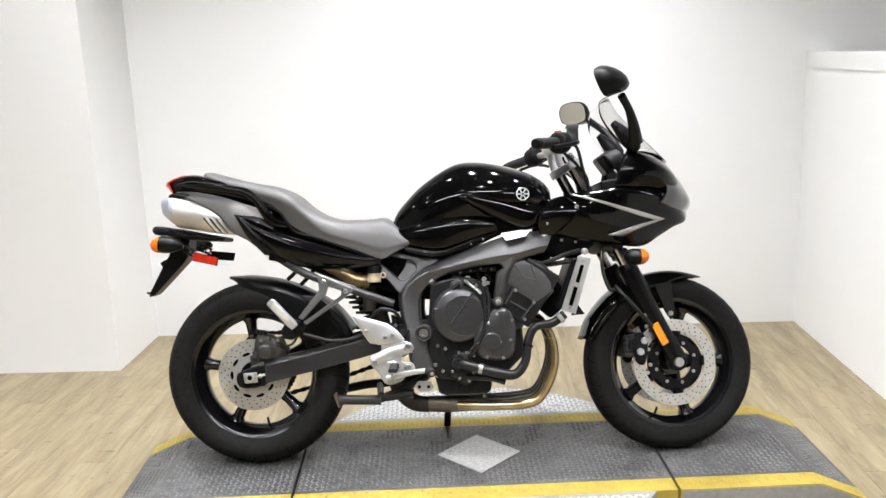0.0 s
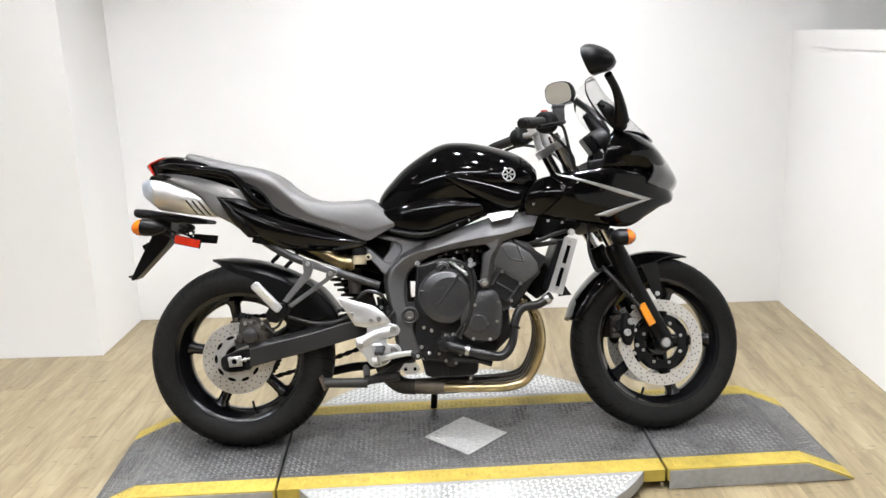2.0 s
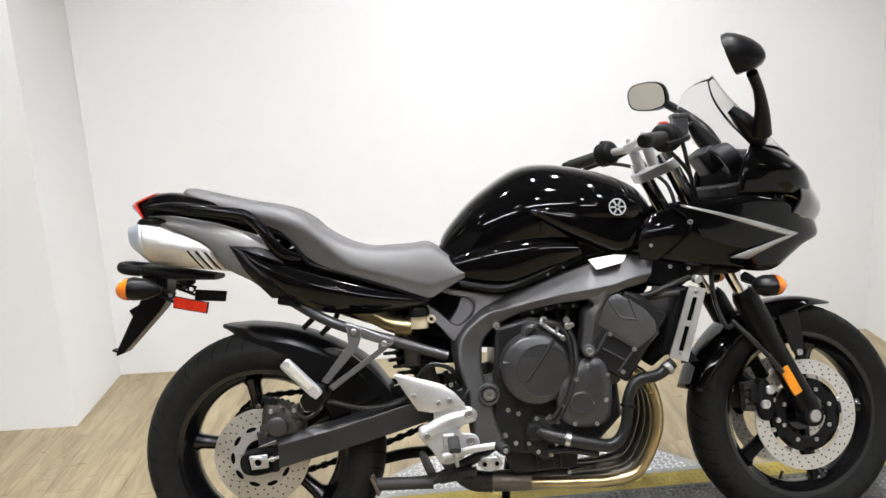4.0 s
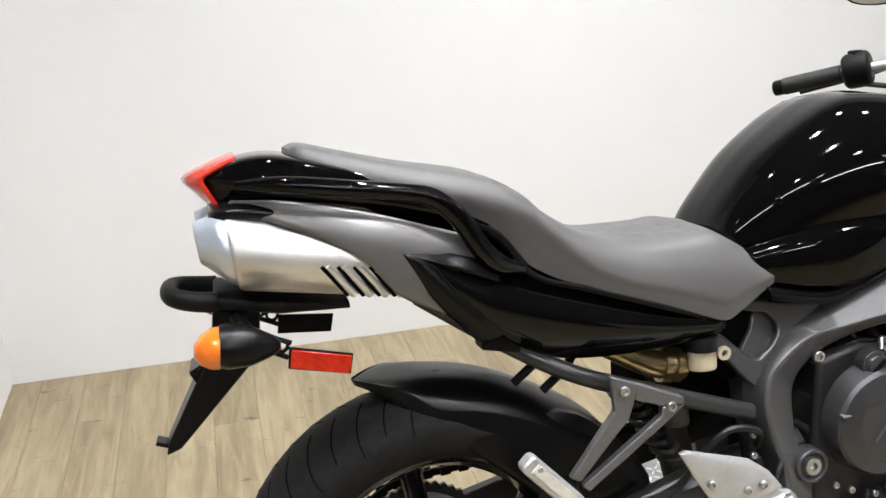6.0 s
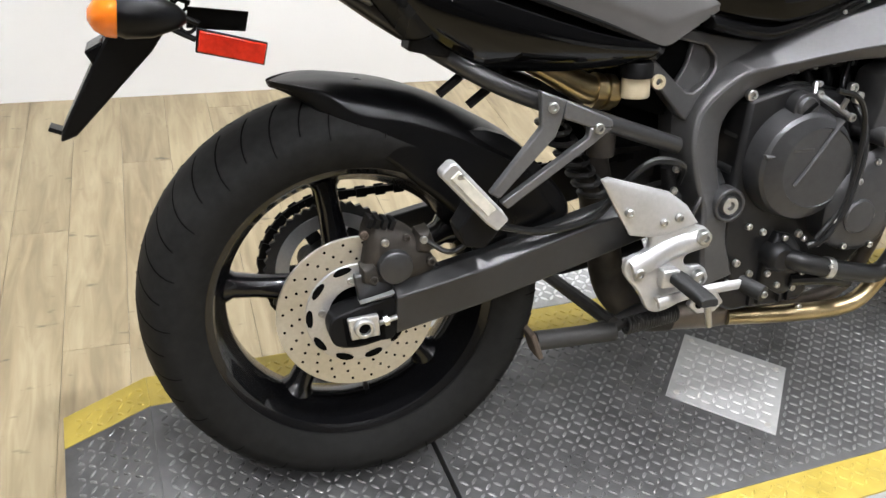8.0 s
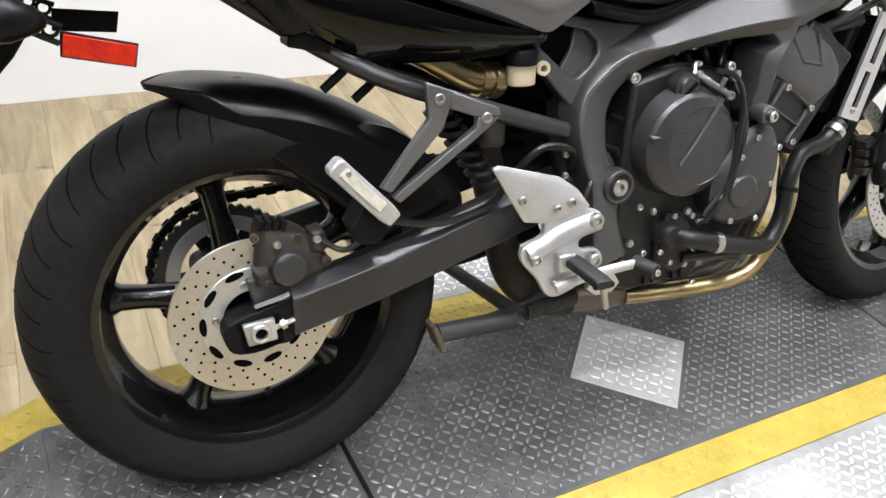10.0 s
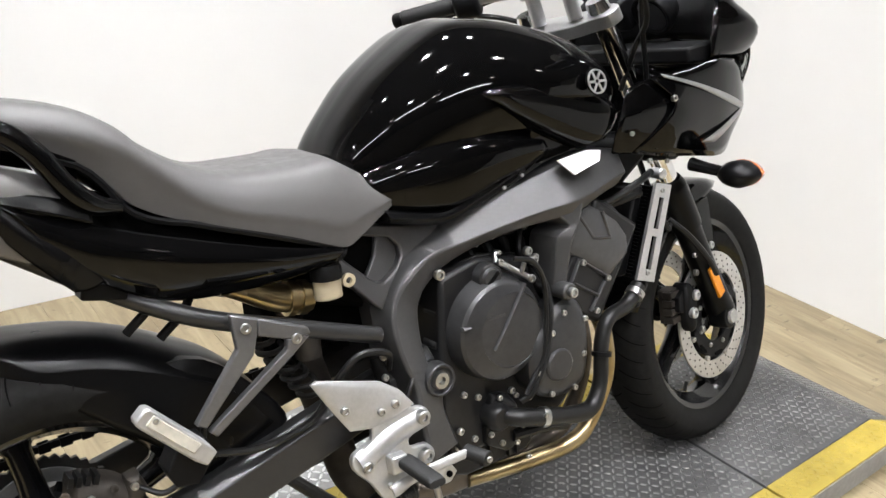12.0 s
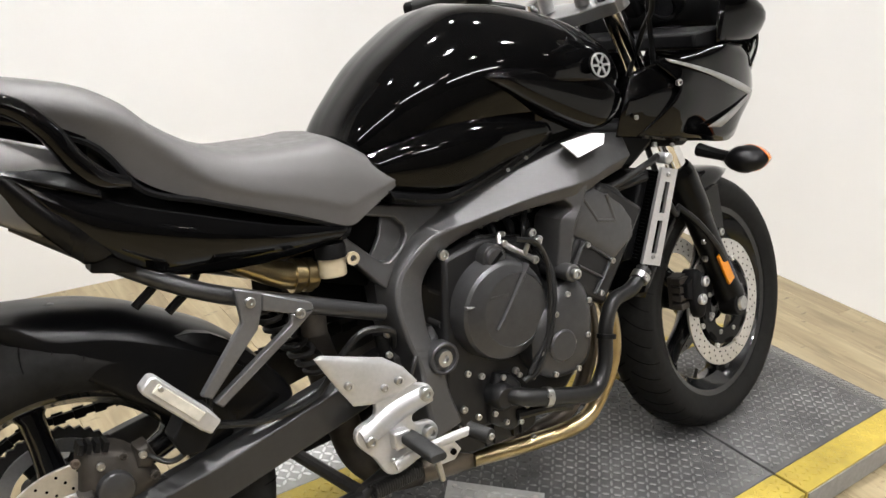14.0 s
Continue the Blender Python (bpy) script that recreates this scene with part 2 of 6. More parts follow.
def tube(bm, pts, r, seg=12, n=6, flat=1.0):
    """A round bar along a smooth line; r is one radius or one for each point; flat squeezes it along y."""
    radii = r if isinstance(r, (list, tuple)) else [r] * len(pts)
    line = spline([(*p, q) for p, q in zip(pts, radii)], n) if len(pts) > 2 else [np.array((*p, q), float) for p, q in zip(pts, radii)]
    c = [Vector(q[:3]) for q in line]
    side, rings = None, []
    for i, p in enumerate(c):
        d = (c[min(i + 1, len(c) - 1)] - c[max(i - 1, 0)]).normalized()
        if side is None:
            side = d.orthogonal().normalized()
        side = (side - d * side.dot(d)).normalized()
        up = d.cross(side)
        rr = line[i][3]
        ring = []
        for k in range(seg):
            o = side * math.cos(2 * math.pi * k / seg) * rr + up * math.sin(2 * math.pi * k / seg) * rr
            o.y *= flat
            ring.append(p + o)
        rings.append(ring)
    return loft(bm, rings)


def turned(bm, profile, x=0.0, z=0.0, seg=48, closed=False):
    """A body turned about an axle along y through (x, z); profile: (radius, y)."""
    rows = []
    for r, y in profile:
        rows.append([(x + r * math.cos(2 * math.pi * k / seg), y, z + r * math.sin(2 * math.pi * k / seg)) for k in range(seg)])
    vs = grid(bm, rows, close_v=closed, close_u=True)
    if not closed:
        for ring in (vs[0], vs[-1]):
            if len({v.co.to_tuple(6) for v in ring}) > 2:
                bm.faces.new(ring)
    return bm


def plate(bm, outline, y0, y1):
    """A flat plate in the xz plane between two depths."""
    return loft(bm, [[(x, y0, z) for x, z in outline], [(x, y1, z) for x, z in outline]])


def pillow(bm, outline, spine, y0, bulge, back, rings=6, tilt=0.0):
    """A rounded cover: its rim at depth y0, swelling by bulge towards the line spine, and closed at the depth back.
    tilt: how far the rim's depth leans outward with each metre of height."""
    def nearest(p):
        best = None
        for a, b in zip(spine, spine[1:]):
            a, b = np.array(a), np.array(b)
            u = np.clip(np.dot(p - a, b - a) / max(np.dot(b - a, b - a), 1e-9), 0, 1)
            q = a + u * (b - a)
            if best is None or np.linalg.norm(p - q) < np.linalg.norm(p - best):
                best = q
        return best
    out = [np.array(p, float) for p in outline]
    mid = [nearest(p) for p in out]
    z0 = sum(p[1] for p in out) / len(out)
    rows = [[(p[0], back, p[1]) for p in out]]
    for k in range(rings + 1):
        u = k / (rings + 1)
        h = bulge * math.sqrt(max(1 - (1 - u) ** 2.4, 0))
        rows.append([(*(p + (m - p) * u * 0.97),) for p, m in zip(out, mid)])
        rows[-1] = [(a, y0 - h - tilt * (b - z0), b) for a, b in rows[-1]]
    vs = grid(bm, rows, close_u=True)
    bm.faces.new(vs[0])
    bm.faces.new(vs[-1])
    bmesh.ops.triangulate(bm, faces=[f for f in bm.faces if len(f.verts) > 4])
    return bm


def bar(bm, edges, y_rim, y_ridge, y_back, ridge=0.5, n=5, round_=0.25, y_in=None):
    """A long member with a ridge along it; edges: (x, z of its one edge, x, z of the other)."""
    rows = []
    y_in = y_rim if y_in is None else y_in
    for x0, z0, x1, z1 in spline(edges, n):
        a, b = np.array((x0, z0)), np.array((x1, z1))
        sect = []
        for u, y in ((0, y_back), (0, y_rim), (ridge * round_, y_rim * 0.35 + y_ridge * 0.65), (ridge * 0.8, y_ridge), (ridge + (1 - ridge) * 0.15, y_ridge), (1 - (1 - ridge) * round_, y_in * 0.45 + y_ridge * 0.55), (1, y_in), (1, y_back)):
            q = a + (b - a) * u
            sect.append((q[0], y, q[1]))
        rows.append(sect)
    return loft(bm, rows)


def rails(bm, lines, nu=8, nv=6, mirror=False):
    """A smooth skin across several lines of equally many points."""
    fine = [spline(l, nu) for l in lines]
    cols = [spline([l[i] for l in fine], nv) for i in range(len(fine[0]))]
    if mirror:
        cols = cols + [[np.array((q[0], -q[1], q[2])) for q in c] for c in reversed(cols[:-1])]
    grid(bm, cols)
    return bm


def box(bm, c, s, turn=None):
    m = Matrix.Translation(c) @ (turn if turn is not None else Matrix.Identity(4)) @ Matrix.Diagonal((*s, 1))
    bmesh.ops.create_cube(bm, size=1, matrix=m)
    return bm


def flip(bm):
    """The same body on the other side of the middle plane."""
    for v in bm.verts:
        v.co.y = -v.co.y
    return bm


def mesh_of(name, bm, material, sharp=35):
    bmesh.ops.remove_doubles(bm, verts=bm.verts, dist=1e-5)
    bmesh.ops.recalc_face_normals(bm, faces=bm.faces)
    for f in bm.faces:
        f.smooth = True
    for e in bm.edges:
        if len(e.link_faces) == 2 and e.calc_face_angle(0) > radians(sharp):
            e.smooth = False
    me = bpy.data.meshes.new(name)
    bm.to_mesh(me)
    bm.free()
    me.materials.append(material)
    return me


def part(name, bm, material, parent, label="", bevel=0.0, thick=0.0, sharp=35, kind=""):
    """Links a bmesh as one mesh object under a thing or under a part."""
    ob = new(name, mesh_of(name, bm, material, sharp))
    ob.parent = parent
    if thick:
        s = ob.modifiers.new("shell", "SOLIDIFY")
        s.thickness, s.offset = thick, 0
    if bevel:
        b = ob.modifiers.new("soft_edge", "BEVEL")
        b.width, b.segments, b.limit_method, b.angle_limit, b.harden_normals = bevel, 2, "ANGLE", radians(38), False
    return tagged(ob, label, kind=kind)


def B():
    return bmesh.new()


_bolts = {}


def bolt(parent, x, y, z, r=0.007, material=None, name="bolt", h=0.5):
    """A small domed socket bolt whose head faces the side of the machine."""
    material = material or BOLT
    key = (material.name, h)
    if key not in _bolts:
        bm = B()
        turned(bm, [(0.0, -h * 0.1), (0.46, -h * 0.1), (0.5, -h), (0.86, -h * 0.92), (1, -h * 0.6), (1, 0.6)], seg=12)
        _bolts[key] = mesh_of("bolt", bm, material)
    ob = new(name, _bolts[key])
    ob.parent = parent
    ob.location = (x, y, z)
    r *= 0.72
    ob.scale = (r, -r if y > 0 else r, r)
    return ob


# ---- the room ----
def slab(name, lo, hi, material, label, category):
    bm = B()
    box(bm, [(a + b) / 2 for a, b in zip(lo, hi)], [b - a for a, b in zip(lo, hi)])
    return tagged(new(name, mesh_of(name, bm, material)), label, category, kind="structure")


WX0, WX1, WY, PY = -0.94, 2.41, 1.565, 1.035
HALF = 1.37          # height of the low side wall
floor = slab("floor", (-4.4, -7.2, -0.12), (5.5, WY, -0.006), GAP_BLACK, "light oak plank floor of the showroom", "floor")
slab("wall_back", (WX0, WY, -0.12), (5.5, WY + 0.12, CEIL), WALL, "plain white painted wall behind the motorcycle", "wall")
slab("wall_partition", (-4.4, PY, -0.12), (WX0, WY + 0.12, CEIL), WALL, "white painted wall block standing forward of the back wall", "wall")
slab("wall_right", (WX1, -3.4, -0.006), (WX1 + 0.12, WY - 0.001, HALF - 0.002), WALL, "low white painted side wall with a capped top", "wall")
slab("trim", (WX1 - 0.004, -3.412, HALF - 0.075), (WX1 + 0.132, WY - 0.002, HALF), WALL, "white cap board along the low wall", "trim")
slab("wall_end", (5.5, -7.2, -0.12), (5.62, WY + 0.12, CEIL), WALL, "plain white end wall of the showroom", "wall")
slab("wall_left", (-4.52, -7.2, -0.12), (-4.4, WY, CEIL), WALL, "plain white side wall of the showroom", "wall")
slab("wall_front", (-4.52, -7.32, -0.12), (5.62, -7.2, CEIL), FARWALL, "dim taupe wall at the showroom's far side", "wall")
slab("ceiling", (-4.52, -7.32, CEIL), (5.62, WY + 0.12, CEIL + 0.1), CEILING, "dark painted showroom ceiling", "ceiling")

# ---- ceiling lamps ----
LAMP = glow("lamp_lens", (0.972, 0.985, 1.022), 2400.0)
TUBE = glow("fluorescent_tube_glass", (0.97, 0.985, 1.03), 60.0)


def downlight(x, y):
    ob = new("ceiling_spotlight")
    ob.location = (x, y, CEIL)
    bm = B()
    turned(bm, [(0.0, 0.0), (0.075, 0.0), (0.085, 0.02), (0.085, 0.16), (0.078, 0.16), (0.07, 0.06), (0.0, 0.055)], seg=24)
    for v in bm.verts:
        v.co = Vector((v.co.x, v.co.z, -v.co.y))
    part("housing", bm, CEILING, ob)
    bm = B()
    bmesh.ops.create_circle(bm, cap_ends=True, radius=0.0425, segments=24, matrix=Matrix.Translation((0, 0, -0.065)))
    part("lamp", bm, LAMP, ob, "glowing round lamp")
    return tagged(ob, "round white ceiling spotlight, switched on", "spotlight", "showroom ceiling spotlights")


first = downlight(-0.7, 0.25)
for x, y in ((0.35, 0.4), (1.5, 0.35), (0.4, -0.8), (1.6, -1.15), (-1.7, -0.9), (-0.2, -1.9), (0.8, -2.1), (0.95, 0.8), (2.3, -2.5), (-1.1, -2.6), (0.3, -3.0), (1.5, -3.2), (-3.2, -0.5), (-2.4, -2.3)):
    copy_thing(first, pose(x, y, CEIL))


def strip(x, y, turn):
    ob = new("fluorescent_fixture")
    ob.matrix_basis = pose(x, y, CEIL, 0, 0, turn)
    bm = B()
    box(bm, (0, 0, -0.03), (1.3, 0.2, 0.06))
    part("housing", bm, CEILING, ob, bevel=0.004)
    for s in (-0.05, 0.05):
        bm = B()
        tube(bm, [(-0.6, s, -0.08), (0.6, s, -0.08)], 0.018)
        part("lamp_tube", bm, TUBE, ob, "glowing tube")
    return tagged(ob, "white twin-tube fluorescent ceiling fixture, switched on", "light fixture", "fluorescent fixtures")


first = strip(-0.5, -3.4, 0)
for x, y in ((1.0, -4.4), (-2.2, -3.9), (4.1, 0.0)):
    copy_thing(first, pose(x, y, CEIL))

# ---- the turntable ----
table = new("display_turntable")
table.matrix_basis = pose(0.77, -0.075, 0, 0, 0, 3.2)
tagged(table, "black and yellow treadplate motorcycle display turntable with drop-down end ramps", "turntable")
SEAM, FLAT, TIP, INNER, OUTER, DISC = 0.612, 1.065, 1.215, 0.235, 0.315, 0.625


def deck(name, x0, x1, y0, y1, material, label=""):
    bm = B()
    box(bm, ((x0 + x1) / 2, (y0 + y1) / 2, DECK - 0.02), (x1 - x0, y1 - y0, 0.04))
    return part(name, bm, material, table, label, bevel=0.0015)


for y0, y1, material, name in ((-INNER, INNER, DECKBLACK, "deck_panel"), (-OUTER, -INNER, YELLOW, "edge_stripe"), (INNER, OUTER, YELLOW, "edge_stripe")):
    label = "worn yellow painted edge" if name == "edge_stripe" else "black coated treadplate panel"
    deck(name, -SEAM + 0.004, SEAM - 0.004, y0 + 0.0005, y1 - 0.0005, material, label)
    for s in (-1, 1):
        deck(name, min(s * (SEAM + 0.004), s * FLAT), max(s * (SEAM + 0.004), s * FLAT), y0 + 0.0005, y1 - 0.0005, material, label)
        bm = B()
        side = [(s * FLAT, DECK), (s * TIP, 0.006), (s * TIP, 0.001), (s * FLAT, DECK - 0.04)]
        loft(bm, [[(x, y, z) for x, z in side] for y in (y0 + 0.0005, y1 - 0.0005)])
        part("ramp" if material is DECKBLACK else "ramp_stripe", bm, material, table, label, bevel=0.001)
for sy in (-1, 1):
    for s in (-1, 1):
        bm = B()
        side = [(s * (SEAM + 0.01), DECK - 0.005), (s * FLAT, DECK - 0.005), (s * (TIP - 0.01), 0.003), (s * (SEAM + 0.01), 0.003)]
        plate(bm, side, sy * (OUTER - 0.004), sy * (OUTER + 0.002))
        part("side_skirt", bm, DECKPLATE, table, "silver treadplate skirt")
    bm = B()
    a0 = math.asin((OUTER + 0.001) / DISC)
    arc = [(DISC * math.cos(a0 + (math.pi - 2 * a0) * k / 40), sy * DISC * math.sin(a0 + (math.pi - 2 * a0) * k / 40)) for k in range(41)]
    loft(bm, [[(x, y, DECK - 0.0405) for x, y in arc], [(x, y, DECK - 0.0005) for x, y in arc]])
    part("side_segment", bm, DECKPLATE, table, "worn silver treadplate half disc", bevel=0.0015)
bm = B()
turned(bm, [(0, 0.002), (0.52, 0.002), (0.52, DECK - 0.045), (0, DECK - 0.045)], seg=64)
for v in bm.verts:
    v.co = Vector((v.co.x, v.co.z, v.co.y))
part("turning_base", bm, GAP_BLACK, table)
for s in (-1, 1):
    bm = B()
    box(bm, (s * (SEAM + FLAT) / 2, 0, 0.015), (FLAT - SEAM - 0.06, 0.5, 0.028))
    part("support_rail", bm, GAP_BLACK, table)
bm = B()
loft(bm, [[(0.143, 0, z), (0, 0.15, z), (-0.143, 0, z), (0, -0.15, z)] for z in (DECK + 0.0005, DECK + 0.004)])
cover = part("centre_cover", bm, COVERPLATE, table, "silver treadplate diamond cover", bevel=0.001)
for x, y in ((0.118, 0), (-0.118, 0), (0, 0.125), (0, -0.125)):
    bm = B()
    turned(bm, [(0.0, 0.0), (0.006, 0.0), (0.005, 0.0025), (0.0, 0.003)], seg=12)
    for v in bm.verts:
        v.co = Vector((v.co.x + x, v.co.z + y, v.co.y + DECK + 0.004))
    part("screw", bm, STEEL, cover)

# ---- the motorcycle ----
bike = new("motorcycle")
bike.matrix_basis = pose(0.0095, -0.063, DECK + 0.0015, -12, 0, 0) @ Matrix.Scale(0.993, 4)
tagged(bike, "black half-faired sport touring motorcycle leaning on its stand on the turntable", "motorcycle")

RX, RZ, RR = 0.004, 0.305, 0.316     # rear wheel
FX, FZ, FR = 1.436, 0.294, 0.3     # front wheel


def tyre_profile(r, w):
    """Round tyre section from one bead over the crown to the other and back inside."""
    rim = 0.222
    out = [(rim, -w * 0.82), (rim + 0.02, -w * 0.96)]
    for k in range(13):
        a = math.radians(-85 + 170 * k / 12)
        out.append((r - (r - rim - 0.035) * (1 - math.cos(a)) * 0.9, w * math.sin(a)))
    out += [(rim + 0.02, w * 0.96), (rim, w * 0.82), (rim + 0.01, 0)]
    return out


def disc_rotor(parent, x, z, y, r_in, r_out, thick, holes, name="brake_disc"):
    """A drilled brake rotor: a flat ring with rows of dark through holes shown as sunken cups."""
    bm = B()
    seg = 96
    turned(bm, [(r_in, y - thick / 2), (r_out, y - thick / 2), (r_out, y + thick / 2), (r_in, y + thick / 2)], x, z, seg, closed=True)
    ob = part(name, bm, STEEL, parent, "drilled steel brake disc", bevel=0.0005)
    bm = B()
    for k in range(holes):
        for j, u in enumerate((0.22, 0.5, 0.78)):
            a = 2 * math.pi * (k + j * 0.33) / holes
            r = r_in + (r_out - r_in) * u
            c = (x + r * math.cos(a), z + r * math.sin(a))
            turned(bm, [(0.0, y - thick / 2 - 0.0006), (0.0022, y - thick / 2 - 0.0006), (0.0025, y - thick / 2 + 0.0004)], *c, seg=8)
    part("drilling_pattern", bm, GAP_BLACK, ob, kind="stuff")
    return ob


def wheel(x, z, r, w, rim_w, name, spokes, turn):
    bm = B()
    ri = 0.222
    turned(bm, [(ri + 0.008, -rim_w), (ri, -rim_w * 0.98), (ri - 0.012, -rim_w * 0.9), (ri - 0.02, -rim_w * 0.6), (ri - 0.034, -rim_w * 0.3), (ri - 0.036, 0), (ri - 0.034, rim_w * 0.3), (ri - 0.02, rim_w * 0.6), (ri - 0.012, rim_w * 0.9), (ri, rim_w * 0.98), (ri + 0.008, rim_w), (ri + 0.01, 0)], x, z, 96, closed=True)
    ob = part(name, bm, WHEEL, bike, "gloss black cast rim")
    bm = B()
    turned(bm, tyre_profile(r, w), x, z, 112, closed=True)
    tyre = part("tyre", bm, RUBBER, ob, "worn black rubber tyre", sharp=60)
    bm = B()
    for k in range(44):
        for side in (-1, 1):
            a0 = 2 * math.pi * (k + (0.5 if side > 0 else 0)) / 44
            rows = []
            for j in range(8):
                u = 0.06 + (0.9 if k % 2 else 0.72) * j / 7
                b = math.radians(85 * u)
                rr = r - (r - ri - 0.035) * (1 - math.cos(b)) * 0.9 + 0.0009
                a = a0 + 0.26 * u - 0.14 * u * u
                d = 0.006 * (1 - 0.5 * u)
                rows.append([(x + rr * math.cos(a + e), side * (w + 0.0006) * math.sin(b), z + rr * math.sin(a + e)) for e in (-d, d)])
            grid(bm, rows)
    part("tread_groove_pattern", bm, GROOVE, tyre, kind="stuff")
    for k in range(spokes):
        bm = B()
        a = math.radians(turn + 360 * k / spokes)
        rows = []
        for q, wd, dp in ((0.045, 0.032, 0.03), (0.09, 0.021, 0.022), (0.14, 0.018, 0.02), (0.175, 0.02, 0.024), (0.192, 0.034, 0.03)):
            c = Vector((x + q * math.cos(a), 0, z + q * math.sin(a)))
            t = Vector((-math.sin(a), 0, math.cos(a)))
            ring = []
            for j in range(12):
                g = 2 * math.pi * j / 12
                ring.append(c + t * wd * math.cos(g) + Vector((0, 1, 0)) * dp * math.sin(g))
            rows.append(ring)
        loft(bm, rows)
        part("spoke", bm, WHEEL, ob)
    bm = B()
    turned(bm, [(0.012, -rim_w * 0.9), (0.045, -rim_w * 0.9), (0.05, -rim_w * 0.5), (0.05, rim_w * 0.5), (0.045, rim_w * 0.9), (0.012, rim_w * 0.9)], x, z, 32, closed=True)
    part("hub", bm, WHEEL, ob, bevel=0.002)
    bm = B()
    a = math.radians(turn + 360 / spokes * 3.5)
    tube(bm, [(x + 0.186 * math.cos(a), -0.01, z + 0.186 * math.sin(a)), (x + 0.163 * math.cos(a), -0.014, z + 0.163 * math.sin(a))], [0.005, 0.004], 8)
    part("valve_stem", bm, HOSE, ob)
    return ob


rear = wheel(RX, RZ, RR, 0.095, 0.074, "rear_wheel", 5, 27)
rear.location = (0, -0.018, -0.002)
front = wheel(FX, FZ, FR, 0.062, 0.05, "front_wheel", 5, 0)


def disc_carrier(parent, x, z, y, r0, r1, n, material, windows):
    """The bobbin ring that holds a rotor, with its windows and fixing bolts."""
    bm = B()
    turned(bm, [(r0, y - 0.004), (r1, y - 0.004), (r1, y + 0.004), (r0, y + 0.004)], x, z, 64, closed=True)
    ob = part("disc_carrier", bm, material, parent, bevel=0.001)
    bm = B()
    for k in range(windows):
        a = 2 * math.pi * k / windows
        pts = []
        for j in range(10):
            g = 2 * math.pi * j / 10
            rr = r1 - 0.006 + 0.0055 * math.sin(g)
            aa = a + 0.2 * math.cos(g)
            pts.append((x + rr * math.cos(aa), z + rr * math.sin(aa)))
        plate(bm, pts, y - 0.0052, y + 0.003)
    part("carrier_slot_pattern", bm, GAP_BLACK, ob, kind="stuff")
    for k in range(n):
        a = 2 * math.pi * (k + 0.4) / n
        bolt(ob, x + (r0 + 0.3 * (r1 - r0)) * math.cos(a), y - 0.005, z + (r0 + 0.3 * (r1 - r0)) * math.sin(a), 0.008)
    return ob


# rear rotor, carrier, caliper, axle block and sprocket
disc_rotor(rear, RX, RZ, -0.088, 0.078, 0.122, 0.005, 24)
disc_carrier(rear, RX, RZ, -0.09, 0.045, 0.08, 5, ALU, 10)
bm = B()
pts = []
for k in range(46 * 2):
    a = math.pi * k / 46
    rr = 0.118 if k % 2 else 0.1125
    pts.append((RX + rr * math.cos(a), RZ + rr * math.sin(a)))
inner = [(RX + 0.082 * math.cos(math.pi * k / 46), RZ + 0.082 * math.sin(math.pi * k / 46)) for k in range(92)]
rows = [[(x, y, z) for x, z in ring] for ring, y in ((pts, 0.082), (pts, 0.09), (inner, 0.09), (inner, 0.082))]
grid(bm, rows, close_v=True, close_u=True)
sprocket = part("sprocket", bm, DUSTY, rear, "dark steel rear sprocket")
bm = B()
turned(bm, [(0.076, 0.08), (0.099, 0.08), (0.099, 0.092), (0.076, 0.092)], RX, RZ, 64, closed=True)
part("sprocket_ring", bm, ALU, sprocket, "silver inner ring", bevel=0.001)
for k in range(6):
    bm = B()
    a = math.pi * k / 3
    tube(bm, [(RX + 0.04 * math.cos(a), 0.086, RZ + 0.04 * math.sin(a)), (RX + 0.085 * math.cos(a), 0.086, RZ + 0.085 * math.sin(a))], 0.012, 8, flat=0.35)
    part("sprocket_arm", bm, MATTE, rear)
bm = B()
turned(bm, [(0.0, 0.05), (0.062, 0.05), (0.06, 0.08), (0.0, 0.085)], RX, RZ, 32)
part("sprocket_hub", bm, MATTE, rear)
chain = B()
line = [(RX + 0.118 * math.cos(a), RZ + 0.118 * math.sin(a)) for a in np.linspace(math.radians(97), math.radians(263), 26)]
lower = [(0.02 + (0.56 - 0.02) * u, 0.189 + (0.36 - 0.189) * u - 0.012 * math.sin(math.pi * u)) for u in np.linspace(0, 1, 36)]
upper = [(0.0 + (0.56 - 0.0) * u, 0.424 + (0.45 - 0.424) * u) for u in np.linspace(1, 0, 36)]
run = upper + line + lower
for i, ((x0, z0), (x1, z1)) in enumerate(zip(run, run[1:])):
    d = math.atan2(z1 - z0, x1 - x0)
    for y in ((0.08, 0.092) if i % 2 else (0.083, 0.089)):
        box(chain, ((x0 + x1) / 2, y, (z0 + z1) / 2), (math.hypot(x1 - x0, z1 - z0) * 1.1, 0.0025, 0.0155 if i % 2 else 0.0115), Matrix.Rotation(-d, 4, "Y"))
part("drive_chain", chain, MATTE, bike, "dark oily drive chain", kind="stuff")

bm = B()
pillow(bm, [tuple(p) for p in spline([(0.012, 0.365), (0.014, 0.413), (0.026, 0.447), (0.058, 0.44), (0.086, 0.426), (0.112, 0.398), (0.122, 0.368), (0.09, 0.35), (0.05, 0.345)], 2, True)], [(0.045, 0.40), (0.085, 0.385)], -0.1, 0.016, -0.06)
caliper = part("rear_caliper", bm, GRIME, bike, "grimy dark rear brake caliper", bevel=0.002)
caliper.location = (0, -0.018, 0)
bm = B()
turned(bm, [(0.0, -0.129), (0.021, -0.129), (0.025, -0.127), (0.026, -0.122), (0.027, -0.095)], 0.055, 0.384, 28)
part("piston_housing", bm, ENGINE_GREY, caliper, bevel=0.001)
bm = B()
